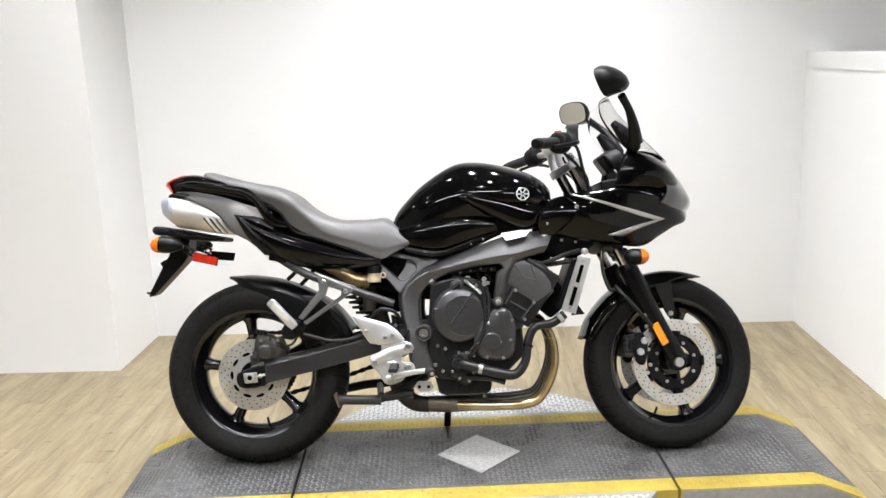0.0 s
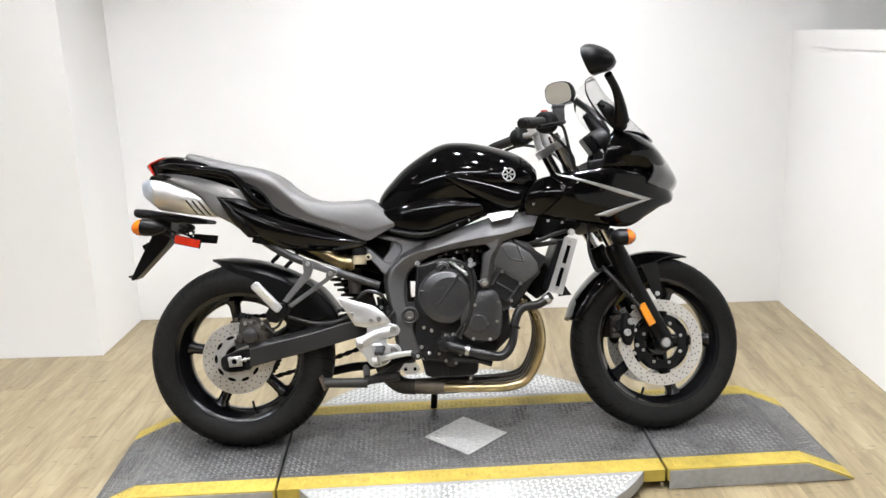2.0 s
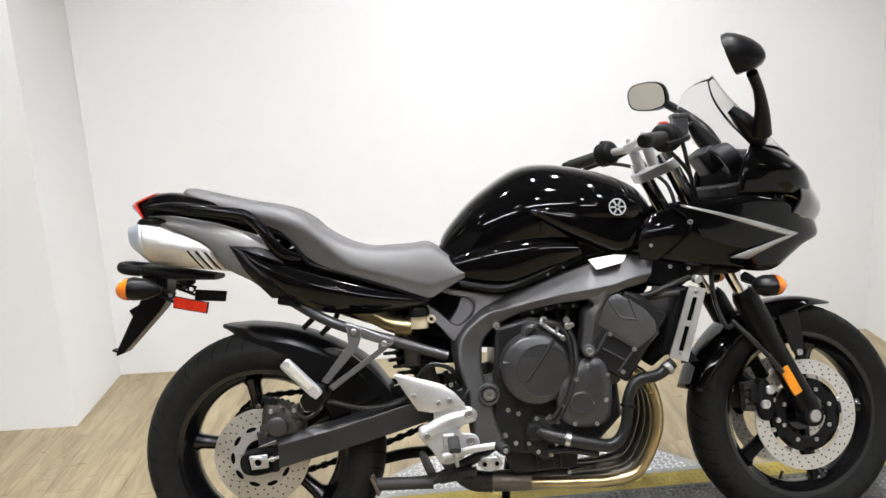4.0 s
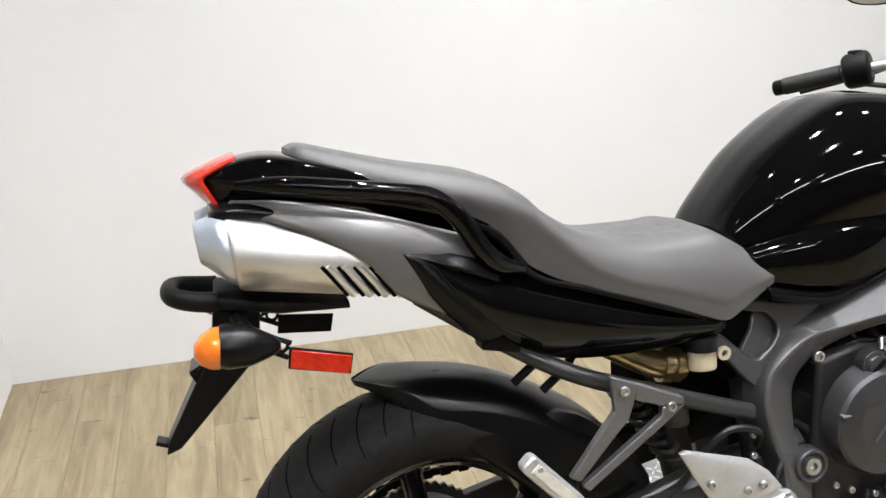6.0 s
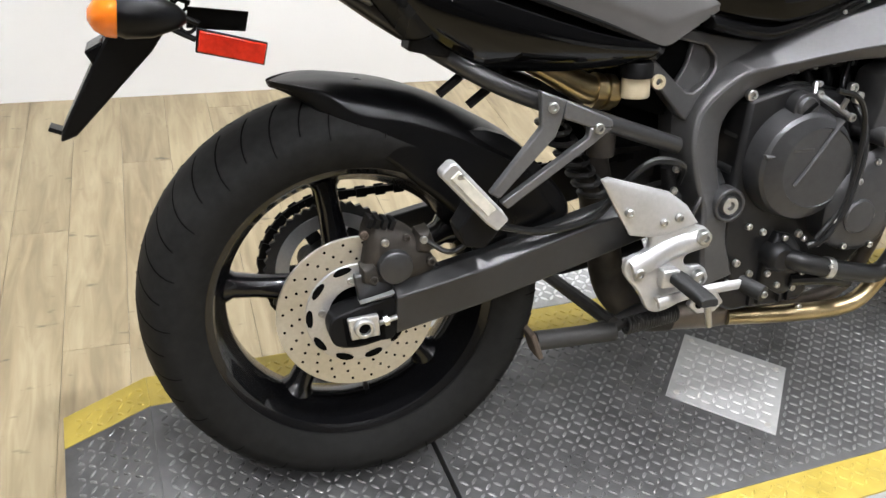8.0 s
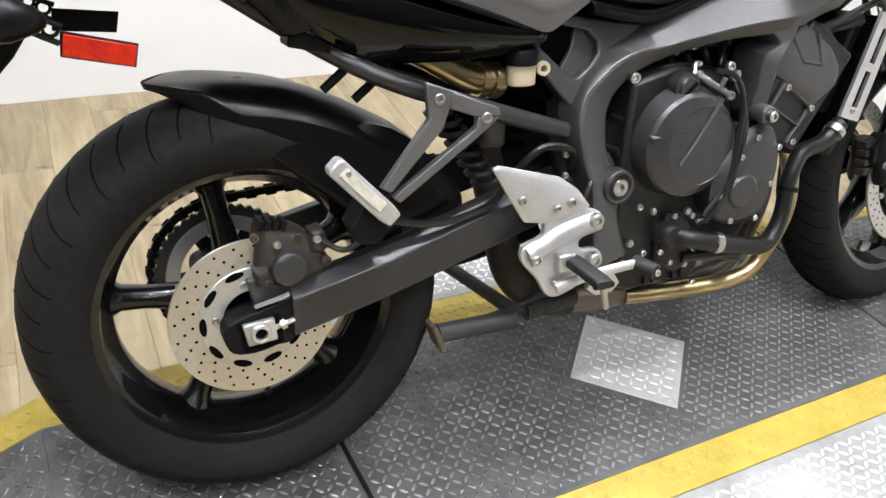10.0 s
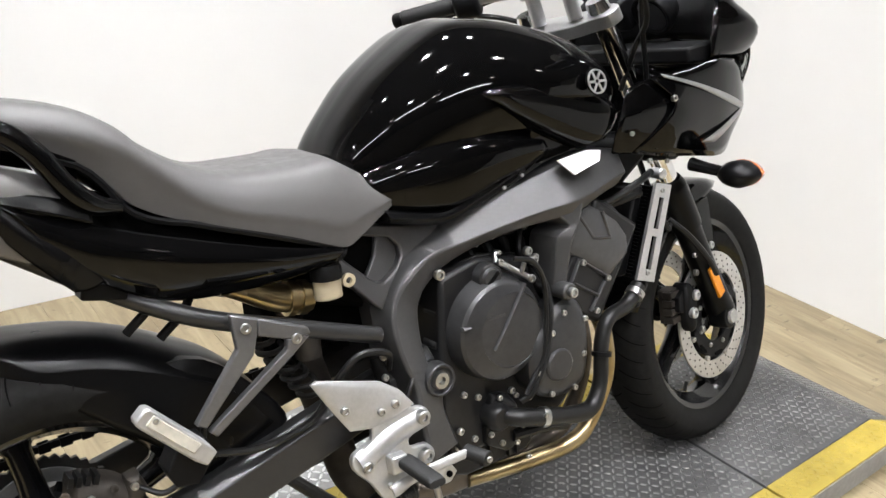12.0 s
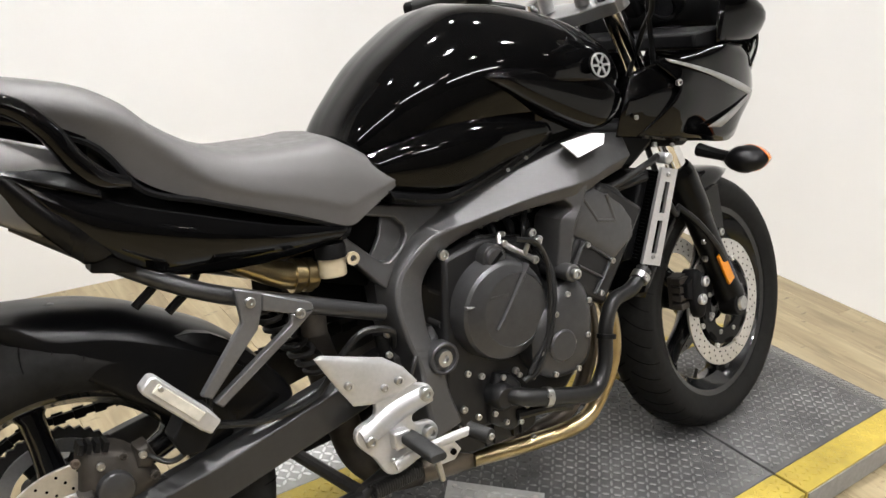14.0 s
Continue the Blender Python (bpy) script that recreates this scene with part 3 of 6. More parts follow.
plate(bm, [(-0.004, 0.37), (0.004, 0.32), (0.03, 0.312), (0.06, 0.333), (0.08, 0.348), (0.125, 0.352), (0.128, 0.372), (0.09, 0.378), (0.04, 0.372)], -0.108, -0.094)
part("caliper_bracket", bm, ENGINE_GREY, caliper, "grey cast bracket", bevel=0.003)
bm = B()
pillow(bm, [(0.008, 0.36), (0.006, 0.385), (0.024, 0.392), (0.036, 0.372), (0.028, 0.352)], [(0.018, 0.37), (0.024, 0.374)], -0.11, 0.012, -0.09)
part("caliper_ear", bm, GRIME, caliper)
bm = B()
pillow(bm, [(0.088, 0.402), (0.09, 0.432), (0.108, 0.436), (0.118, 0.41), (0.108, 0.396)], [(0.1, 0.412), (0.103, 0.422)], -0.11, 0.012, -0.09)
part("caliper_ear", bm, GRIME, caliper)
bm = B()
for k in range(4):
    box(bm, (0.02 + 0.011 * k, -0.1, 0.452 - 0.002 * k), (0.007, 0.03, 0.014), Matrix.Rotation(radians(20), 4, "Y"))
part("pad_spring", bm, MATTE, caliper, kind="stuff")
for x, z, r, m in ((0.009, 0.438, 0.009, RUST), (0.04, 0.423, 0.008, BOLT), (0.098, 0.422, 0.008, BOLT), (0.11, 0.387, 0.01, GRIME), (0.023, 0.367, 0.009, GRIME), (0.072, 0.428, 0.008, GRIME)):
    bolt(caliper, x, -0.122, z, r, m)
bm = B()
tube(bm, [(0.105, -0.12, 0.418), (0.13, -0.135, 0.405), (0.155, -0.14, 0.415), (0.175, -0.145, 0.445)], 0.0045, 8)
part("brake_line", bm, HOSE, caliper)

# swingarm, axle block, chain guard
def swingarm(sign):
    """A boxed beam with a bevelled upper edge, and the casting that holds the axle behind it."""
    bm = B()
    rows = []
    for x, low, high in ((0.054, 0.279, 0.337), (0.06, 0.28, 0.339), (0.2, 0.312, 0.37), (0.36, 0.351, 0.411), (0.5, 0.387, 0.443), (0.61, 0.41, 0.462)):
        d = 0.02 * min(max((x - 0.2) / 0.3, 0), 1)
        rows.append([(x, y + d, z) for y, z in ((-0.149, low + 0.003), (-0.149, high), (-0.13, high + 0.017), (-0.108, high + 0.017), (-0.103, high), (-0.103, low), (-0.146, low))])
    loft(bm, rows)
    if sign > 0:
        flip(bm)
    leg = part("swingarm_leg", bm, ARM, bike, "satin black boxed swingarm leg", bevel=0.0025)
    bm = B()
    plate(bm, [tuple(p) for p in spline([(-0.046, 0.29), (-0.036, 0.268), (-0.005, 0.262), (0.03, 0.268), (0.054, 0.275), (0.054, 0.337), (0.025, 0.333), (-0.02, 0.322), (-0.042, 0.312)], 3, True)], -0.144, -0.1)
    if sign > 0:
        flip(bm)
    part("axle_casting", bm, MATTE, leg, "black axle end casting", bevel=0.003)
    bm = B()
    loft(bm, [[(0.0, y, 0.333), (0.048, y, 0.34), (0.05, y - 0.012, 0.351), (0.04, y - 0.014, 0.349)] for y in (-0.145, -0.132)])
    if sign > 0:
        flip(bm)
    part("casting_shoulder", bm, ALU, leg, "bare metal shoulder", bevel=0.001)
    return leg


arm = swingarm(-1)
swingarm(1)
# near-black plate stands in for the shaded hollow of the axle slot
bm = B()
plate(bm, [(-0.027, 0.315), (0.034, 0.319), (0.038, 0.272), (-0.021, 0.267)], -0.1455, -0.14)
part("axle_recess", bm, GAP_BLACK, arm, "dark axle slot")
bm = B()
plate(bm, [(-0.021, 0.314), (0.025, 0.317), (0.028, 0.283), (-0.015, 0.28)], -0.154, -0.143)
block = part("axle_block", bm, ALU, arm, "bright square axle block", bevel=0.002)
bm = B()
turned(bm, [(0.009, -0.162), (0.0135, -0.162), (0.0155, -0.159), (0.0155, -0.152), (0.009, -0.152)], 0.003, 0.2995, 24, closed=True)
part("axle_nut", bm, ALU, block, bevel=0.001)
bm = B()
turned(bm, [(0.0, -0.1555), (0.009, -0.1555), (0.009, -0.152)], 0.003, 0.2995, 16)
part("axle_bore", bm, GAP_BLACK, block)
bm = B()
tube(bm, [(0.026, -0.151, 0.302), (0.054, -0.151, 0.309)], 0.004, 8)
tube(bm, [(0.034, -0.151, 0.304), (0.041, -0.151, 0.306)], 0.008, 6)
part("chain_adjuster", bm, BOLT, block)

# footrest assembly, right side
rest_out = spline([(0.455, 0.415), (0.50, 0.425), (0.534, 0.413), (0.552, 0.406), (0.561, 0.391), (0.552, 0.376), (0.518, 0.363), (0.522, 0.346), (0.549, 0.343), (0.563, 0.327), (0.558, 0.308), (0.533, 0.304), (0.521, 0.284), (0.484, 0.270), (0.46, 0.277), (0.442, 0.308), (0.414, 0.342), (0.416, 0.368), (0.45, 0.382)], 3, True)
bm = B()
plate(bm, [(x, z) for x, z in rest_out], -0.178, -0.166)
rest = part("footrest_bracket", bm, SILVER, bike, "bright cast aluminium footrest bracket", bevel=0.0025)
bm = B()
pillow(bm, [(0.358, 0.503), (0.369, 0.506), (0.475, 0.474), (0.508, 0.45), (0.532, 0.419), (0.491, 0.406), (0.449, 0.403), (0.414, 0.41), (0.386, 0.454)], [(0.40, 0.475), (0.43, 0.44), (0.49, 0.43)], -0.179, 0.005, -0.174)
part("heel_guard", bm, SILVER, rest, "brushed heel plate")
bm = B()
bar(bm, [(0.418, 0.366, 0.43, 0.332), (0.48, 0.395, 0.492, 0.36), (0.546, 0.408, 0.556, 0.376)], -0.18, -0.188, -0.174)
part("bracket_rib", bm, SILVER, rest)
for x, z, r in ((0.54, 0.396, 0.017), (0.541, 0.328, 0.017), (0.405, 0.449, 0.010), (0.467, 0.428, 0.009), (0.493, 0.433, 0.010), (0.433, 0.346, 0.013), (0.47, 0.30, 0.008)):
    bolt(rest, x, -0.189, z, r)
bm = B()
rows = []
for y, h in ((-0.185, 0.009), (-0.2, 0.0115), (-0.272, 0.011), (-0.282, 0.008)):
    rows.append([(0.497 + 0.002 * (-y - 0.185) / 0.1 + 0.0148 * math.copysign(abs(math.cos(g)) ** 0.6, math.cos(g)), y, 0.336 - 0.05 * (-y - 0.185) + 0.85 * h * math.copysign(abs(math.sin(g)) ** 0.6, math.sin(g))) for g in np.linspace(0, 2 * math.pi, 16, endpoint=False)])
loft(bm, rows)
peg = part("rider_footpeg", bm, GRIP, rest, "black ribbed rubber footpeg", bevel=0.001)
bm = B()
tube(bm, [(0.497, -0.28, 0.325), (0.503, -0.282, 0.292)], [0.0055, 0.0045], 10)
part("peg_feeler", bm, BOLT, peg)
bm = B()
box(bm, (0.486, -0.186, 0.334), (0.03, 0.02, 0.03))
part("peg_hinge", bm, ALU, rest, bevel=0.003)
bm = B()
tube(bm, [(0.47, -0.19, 0.292), (0.52, -0.196, 0.305), (0.57, -0.208, 0.316), (0.608, -0.215, 0.321)], [0.011, 0.009, 0.009, 0.008], 10, flat=0.7)
pedal = part("brake_pedal", bm, SILVER, rest, "silver brake pedal arm")
bm = B()
tube(bm, [(0.606, -0.205, 0.319), (0.622, -0.246, 0.314)], 0.0135, 14)
part("pedal_pad", bm, GRIP, pedal, "black rubber pedal pad", bevel=0.002)
bolt(pedal, 0.622, -0.248, 0.314, 0.008)

# passenger footrest bracket and folded peg
bm = B()
plate(bm, [(0.248, 0.643), (0.287, 0.628), (0.283, 0.602), (0.274, 0.577), (0.194, 0.493), (0.179, 0.501), (0.252, 0.591), (0.25, 0.617)], -0.191, -0.177)
carry = part("passenger_bracket", bm, HANGER, bike, "grey cast passenger footrest bracket with a three-cornered window", bevel=0.0025)
bm = B()
plate(bm, [(0.326, 0.587), (0.363, 0.584), (0.33, 0.559), (0.207, 0.476), (0.196, 0.486), (0.325, 0.572)], -0.191, -0.177)
part("bracket_arm", bm, HANGER, carry, bevel=0.0025)
bm = B()
plate(bm, [(0.2865, 0.6285), (0.361, 0.596), (0.3635, 0.585), (0.325, 0.5875), (0.2835, 0.603)], -0.1915, -0.1765)
part("bracket_arm", bm, HANGER, carry, bevel=0.0025)
for x, z in ((0.267, 0.619), (0.340, 0.585), (0.172, 0.488), (0.148, 0.452)):
    bolt(carry, x, -0.192, z, 0.011 if z > 0.55 else 0.008)
pa, pb = np.array((0.096, 0.562)), np.array((0.166, 0.487))
dd = (pb - pa) / np.linalg.norm(pb - pa)
nn = np.array((-dd[1], dd[0]))
bm = B()
ring = [pa + nn * 0.009, pa + dd * 0.006 + nn * 0.014, pb + nn * 0.014, pb + dd * 0.018 + nn * 0.011, pb + dd * 0.018 - nn * 0.011, pb - nn * 0.014, pa + dd * 0.006 - nn * 0.014, pa - nn * 0.009]
plate(bm, ring, -0.246, -0.222)
pp = part("passenger_footpeg", bm, SILVER, carry, "silver folded passenger footpeg", bevel=0.003)
bm = B()
plate(bm, [pa + dd * 0.014 + nn * 0.009, pb - dd * 0.01 + nn * 0.009, pb - dd * 0.01 - nn * 0.006, pa + dd * 0.014 - nn * 0.006], -0.2485, -0.245)
part("peg_pad", bm, PAD, pp, "scuffed pale peg pad", bevel=0.001)
bolt(pp, pa[0] + 0.018, -0.248, pa[1] - 0.012, 0.006)
bm = B()
plate(bm, [(0.15, 0.50), (0.185, 0.49), (0.19, 0.46), (0.165, 0.43), (0.135, 0.435), (0.125, 0.46)], -0.215, -0.17)
part("peg_mount", bm, MATTE, carry, bevel=0.003)

# ---- frame ----
def waist(bm):
    """Draws the frame in at the rider's knees and lets it flare towards the steering head."""
    for v in bm.verts:
        x, z, side = v.co.x, v.co.z, -1 if v.co.y < 0 else 1
        leg = min(max((z - 0.42) / 0.16, 0), 1)
        pull = float(np.interp(x, (0.5, 0.63, 0.78, 0.87, 1.0), (0.01 + 0.022 * leg, 0.01 + 0.026 * leg, 0.0, -0.026, -0.01)))
        v.co.y -= side * pull
    return bm


for s in (-1, 1):
    def ridged(stations, y_top, y_ridge, y_in, n=4):
        """A cast member with a lit upper facet and a steep side face; stations: outer edge, ridge and inner edge as x, z pairs."""
        bm = B()
        rows = []
        for a, b, c, d, e, f in spline(stations, n):
            k = float(np.interp(a, (0.58, 0.68), (0.0, 0.3)))
            c, d = c + (e - c) * k, d + (f - d) * k
            mx, mz = c + (e - c) * 0.12, d + (f - d) * 0.12
            rows.append([(a, -0.10, b), (a, y_top, b), (c, y_ridge + 0.002, d), (mx, y_ridge, mz), (c + (e - c) * 0.9, y_in - 0.002, d + (f - d) * 0.9), (e, y_in + 0.008, f), (e, -0.10, f)])
        waist(loft(bm, rows))
        return flip(bm) if s > 0 else bm
    spar = part("frame_spar", ridged([(1.03, 0.757, 1.02, 0.735, 1.0, 0.695), (0.976, 0.766, 0.975, 0.728, 0.945, 0.682), (0.922, 0.768, 0.925, 0.716, 0.90, 0.668), (0.86, 0.748, 0.85, 0.704, 0.84, 0.661), (0.80, 0.729, 0.79, 0.692, 0.789, 0.656), (0.741, 0.711, 0.735, 0.68, 0.738, 0.647), (0.69, 0.696, 0.697, 0.672, 0.688, 0.634), (0.64, 0.68, 0.652, 0.66, 0.645, 0.615), (0.585, 0.654, 0.606, 0.642, 0.612, 0.592), (0.54, 0.618, 0.564, 0.616, 0.595, 0.574), (0.512, 0.583, 0.535, 0.586, 0.586, 0.555), (0.508, 0.55, 0.524, 0.552, 0.583, 0.53), (0.511, 0.515, 0.525, 0.517, 0.583, 0.49), (0.521, 0.47, 0.535, 0.47, 0.59, 0.455), (0.532, 0.435, 0.546, 0.435, 0.605, 0.42), (0.538, 0.37, 0.55, 0.37, 0.608, 0.375), (0.548, 0.30, 0.56, 0.30, 0.63, 0.31)], -0.14, -0.18, -0.166), FRAME, bike, "dark grey cast aluminium twin-spar frame", bevel=0.002, sharp=22)
    part("engine_hanger", ridged([(0.955, 0.72, 0.94, 0.715, 0.83, 0.675), (0.916, 0.665, 0.90, 0.66, 0.864, 0.65), (0.89, 0.62, 0.88, 0.62, 0.842, 0.632), (0.874, 0.575, 0.868, 0.577, 0.836, 0.585), (0.868, 0.545, 0.862, 0.545, 0.83, 0.547), (0.86, 0.522, 0.854, 0.522, 0.838, 0.524)], -0.15, -0.176, -0.168), FRAME, spar, bevel=0.002, sharp=22)
    bm = B()
    lug = [(0.489, 0.713), (0.545, 0.701), (0.60, 0.691), (0.655, 0.683), (0.62, 0.655), (0.575, 0.628), (0.54, 0.60), (0.516, 0.57), (0.503, 0.582), (0.428, 0.672), (0.446, 0.681), (0.504, 0.625), (0.518, 0.614), (0.53, 0.612), (0.554, 0.626), (0.57, 0.645), (0.571, 0.662), (0.556, 0.679), (0.519, 0.687), (0.486, 0.697)]
    lean = lambda z, d: -0.166 + d + 0.22 * (z - 0.58)
    loft(bm, [[(x, lean(z, d), z) for x, z in lug] for d in (0.0, 0.03)])
    waist(bm)
    if s > 0:
        flip(bm)
    part("seat_rail_lug", bm, FRAME, spar, "two-armed cast seat rail lug", bevel=0.0035)
    bm = B()
    web = [(0.528, 0.652), (0.54, 0.688), (0.562, 0.684), (0.578, 0.66), (0.562, 0.628), (0.523, 0.605), (0.505, 0.622)]
    loft(bm, [[(x, lean(z, d), z) for x, z in web] for d in (0.014, 0.024)])
    waist(bm)
    if s > 0:
        flip(bm)
    part("lug_web", bm, FRAME, spar, "recessed frame gusset", bevel=0.003)
    bm = B()
    tube(bm, [(0.496, s * 0.152, 0.538), (0.36, s * 0.152, 0.586), (0.22, s * 0.15, 0.637), (0.12, s * 0.115, 0.69), (0.0, s * 0.07, 0.77)], 0.0135, 12)
    part("subframe_tube", bm, ARM, bike, "black steel subframe tube")
bm = B()
turned(bm, [(0.012, -0.162), (0.02, -0.164), (0.023, -0.171), (0.028, -0.17), (0.029, -0.145), (0.012, -0.145)], 0.594, 0.437, 32, closed=True)
ring = part("pivot_ring", bm, ENGINE_GREY, bike, bevel=0.002)
bm = B()
turned(bm, [(0.0, -0.164), (0.006, -0.164), (0.007, -0.172), (0.0135, -0.172), (0.0155, -0.167), (0.0155, -0.14)], 0.594, 0.437, 6 * 4)
part("pivot_bolt", bm, BOLT, ring, "bright swingarm pivot bolt")
bm = B()
loft(bm, [[(0.858, -0.1835 + d, 0.763), (0.925, -0.186 + d, 0.772), (0.953, -0.188 + d, 0.768), (0.94, -0.1985 + d, 0.752), (0.875, -0.2055 + d, 0.738)] for d in (-0.0015, 0.004)])
part("frame_sticker", bm, LABEL, bike, "blank white sticker on the frame")
bolt(bike, 0.625, -0.143, 0.606, 0.013)
bolt(bike, 0.844, -0.222, 0.539, 0.013)
bm = B()
turned(bm, [(0.0, -0.216), (0.013, -0.216), (0.0155, -0.213), (0.0155, -0.14)], 0.844, 0.539, 24)
part("mount_boss", bm, FRAME, bike, "round engine mount boss", bevel=0.001)

# ---- engine ----
bm = B()
plate(bm, [(0.60, 0.34), (0.62, 0.60), (0.70, 0.62), (0.80, 0.60), (0.83, 0.52), (0.92, 0.47), (0.93, 0.36), (0.87, 0.30), (0.82, 0.27), (0.64, 0.28)], -0.15, 0.15)
crank = part("crankcase", bm, ENGINE, bike, "black painted engine crankcase", bevel=0.008)
bm = B()
plate(bm, [(0.622, 0.3), (0.822, 0.292), (0.814, 0.236), (0.8, 0.224), (0.662, 0.22), (0.638, 0.23)], -0.122, 0.115)
pan = part("oil_pan", bm, ENGINE, bike, bevel=0.006)
for x in (0.694, 0.712, 0.755, 0.773):
    bm = B()
    box(bm, (x, -0.124, 0.258), (0.006, 0.012, 0.058))
    part("pan_rib", bm, ENGINE, pan)
for x, z in ((0.635, 0.29), (0.67, 0.283), (0.74, 0.278), (0.78, 0.283), (0.815, 0.28), (0.79, 0.22)):
    bolt(pan, x, -0.14, z, 0.007)
CX, CZ = 0.716, 0.499
bm = B()
def circle(x, z, r, y, n=64):
    return [(x + r * math.cos(2 * math.pi * k / n), y, z + r * math.sin(2 * math.pi * k / n)) for k in range(n)]
loft(bm, [circle(CX + dx, CZ + dz, r, y) for dx, dz, r, y in ((0, 0, 0.103, -0.1), (0, 0, 0.103, -0.127), (0, 0, 0.101, -0.131), (0, 0, 0.096, -0.132), (0, -0.001, 0.0945, -0.142), (-0.001, -0.003, 0.09, -0.17), (-0.001, -0.004, 0.0865, -0.183), (0, -0.005, 0.0825, -0.1885), (0.002, -0.005, 0.079, -0.19), (0.014, -0.004, 0.0655, -0.1945), (0.014, -0.004, 0.0645, -0.1925), (0.015, -0.004, 0.03, -0.1935), (0.015, -0.004, 0.004, -0.194))])
clutch = part("clutch_cover", bm, ENGINE_GREY, bike, "charcoal domed clutch cover", sharp=24)
for a in (20, 62, 119, 157, 189, 219, 252, 285, 325):
    bm = B()
    c = (CX + 0.1 * math.cos(radians(a)), CZ + 0.1 * math.sin(radians(a)))
    turned(bm, [(0.0, -0.136), (0.0085, -0.136), (0.0095, -0.133), (0.0095, -0.1)], *c, seg=16)
    part("bolt_boss", bm, ENGINE_GREY, clutch)
    bolt(clutch, c[0], -0.137, c[1], 0.0085)
bm = B()
bar(bm, [(0.758, 0.573, 0.765, 0.567), (0.721, 0.519, 0.728, 0.515), (0.686, 0.471, 0.69, 0.468)], -0.1925, -0.199, -0.18)
part("cover_rib", bm, ENGINE_GREY, clutch)
bm = B()
for k in range(9):
    box(bm, (0.681 + 0.0042 * k, -0.194, 0.526), (0.0031, 0.0012, 0.005))
part("cast_lettering", bm, FRAME, clutch, "worn raised lettering")
bm = B()
bar(bm, [(0.632, 0.522, 0.632, 0.516), (0.641, 0.522, 0.641, 0.516), (0.647, 0.521, 0.647, 0.517)], -0.186, -0.1925, -0.17)
part("cover_mark", bm, HANGER, clutch)
bm = B()
turned(bm, [(0.0, -0.1785), (0.0165, -0.1785), (0.018, -0.176), (0.0185, -0.173), (0.024, -0.172), (0.0245, -0.13)], 0.708, 0.587, 28)
part("oil_filler_cap", bm, ENGINE_GREY, clutch, bevel=0.001)
bm = B()
box(bm, (0.708, -0.1795, 0.587), (0.03, 0.003, 0.0065), Matrix.Rotation(radians(-40), 4, "Y"))
part("filler_slot", bm, GAP_BLACK, clutch, bevel=0.001)

gen = [(0.764, 0.436), (0.764, 0.386), (0.788, 0.354), (0.838, 0.344), (0.883, 0.358), (0.897, 0.40), (0.898, 0.46), (0.88, 0.508), (0.845, 0.52), (0.809, 0.50), (0.78, 0.47)]
bm = B()
pillow(bm, [tuple(p) for p in spline(gen, 4, True)], [(0.822, 0.41), (0.853, 0.46)], -0.19, 0.014, -0.12)
pick = part("pickup_cover", bm, ENGINE_GREY, bike, "charcoal cast side cover", bevel=0.001)
bm = B()
turned(bm, [(0.0, -0.208), (0.026, -0.208), (0.03, -0.205), (0.03, -0.19)], 0.82, 0.409, 32)
part("cover_cap", bm, ENGINE_GREY, pick, bevel=0.001)
for x, z in ((0.81, 0.469), (0.839, 0.499), (0.888, 0.477), (0.881, 0.413), (0.856, 0.355), (0.802, 0.358), (0.777, 0.404), (0.847, 0.408)):
    bolt(pick, x, -0.202, z, 0.0075)

bm = B()
box(bm, (0.945, 0, 0.565), (0.125, 0.36, 0.20), Matrix.Rotation(radians(33), 4, "Y"))
head = part("cylinder_head", bm, ENGINE, bike, "black cylinder block and head", bevel=0.008)
bm = B()
plate(bm, [(0.866, 0.60), (0.874, 0.634), (0.894, 0.671), (0.928, 0.68), (0.96, 0.664), (1.001, 0.636), (1.026, 0.602), (1.028, 0.565), (0.982, 0.519), (0.924, 0.472), (0.9, 0.485), (0.864, 0.521)], -0.174, -0.14)
lid = part("head_side", bm, HEADGREY, head, "charcoal cast head side", bevel=0.003)
bm = B()
pillow(bm, [(0.873, 0.598), (0.88, 0.632), (0.898, 0.665), (0.927, 0.673), (0.957, 0.658), (0.996, 0.631), (1.019, 0.599), (1.021, 0.569), (0.99, 0.546), (0.972, 0.533), (0.955, 0.541), (0.905, 0.579)], [(0.92, 0.63), (0.97, 0.59)], -0.18, 0.006, -0.17)
part("head_cover", bm, HEADGREY, lid, "charcoal cast cam cover", bevel=0.002)
for z0, x0 in ((0.533, 0.92), (0.505, 0.898)):
    bm = B()
    plate(bm, [(x0 - 0.018, z0 + 0.022), (x0 + 0.032, z0 - 0.011), (x0 + 0.014, z0 - 0.033), (x0 - 0.036, z0 - 0.002)], -0.1745, -0.17)
    part("head_recess", bm, ENGINE, lid, "dark recessed panel of the head", bevel=0.002)
for pts in ([(0.898, 0.58), (0.868, 0.53)], [(0.965, 0.536), (0.92, 0.478)], [(0.9, 0.578), (0.963, 0.535)], [(0.884, 0.538), (0.941, 0.503)], [(0.897, 0.664), (0.93, 0.615)], [(0.955, 0.658), (0.973, 0.605)], [(0.93, 0.614), (0.974, 0.606)]):
    bm = B()
    (x0, z0), (x1, z1) = pts
    n = Vector((z0 - z1, 0, x1 - x0)).normalized() * 0.003
    bar(bm, [(x0 + n.x, z0 + n.z, x0 - n.x, z0 - n.z), (x1 + n.x, z1 + n.z, x1 - n.x, z1 - n.z)], -0.182 if z0 < 0.6 else -0.186, -0.1865 if z0 < 0.6 else -0.1885, -0.165, n=2)
    part("head_rib", bm, HEADGREY, lid)
bm = B()
bar(bm, [(0.905, 0.672, 0.92, 0.66), (0.985, 0.668, 0.98, 0.648), (1.045, 0.602, 1.028, 0.592)], -0.165, -0.175, -0.13)
part("valve_cover", bm, ENGINE, head, bevel=0.002)
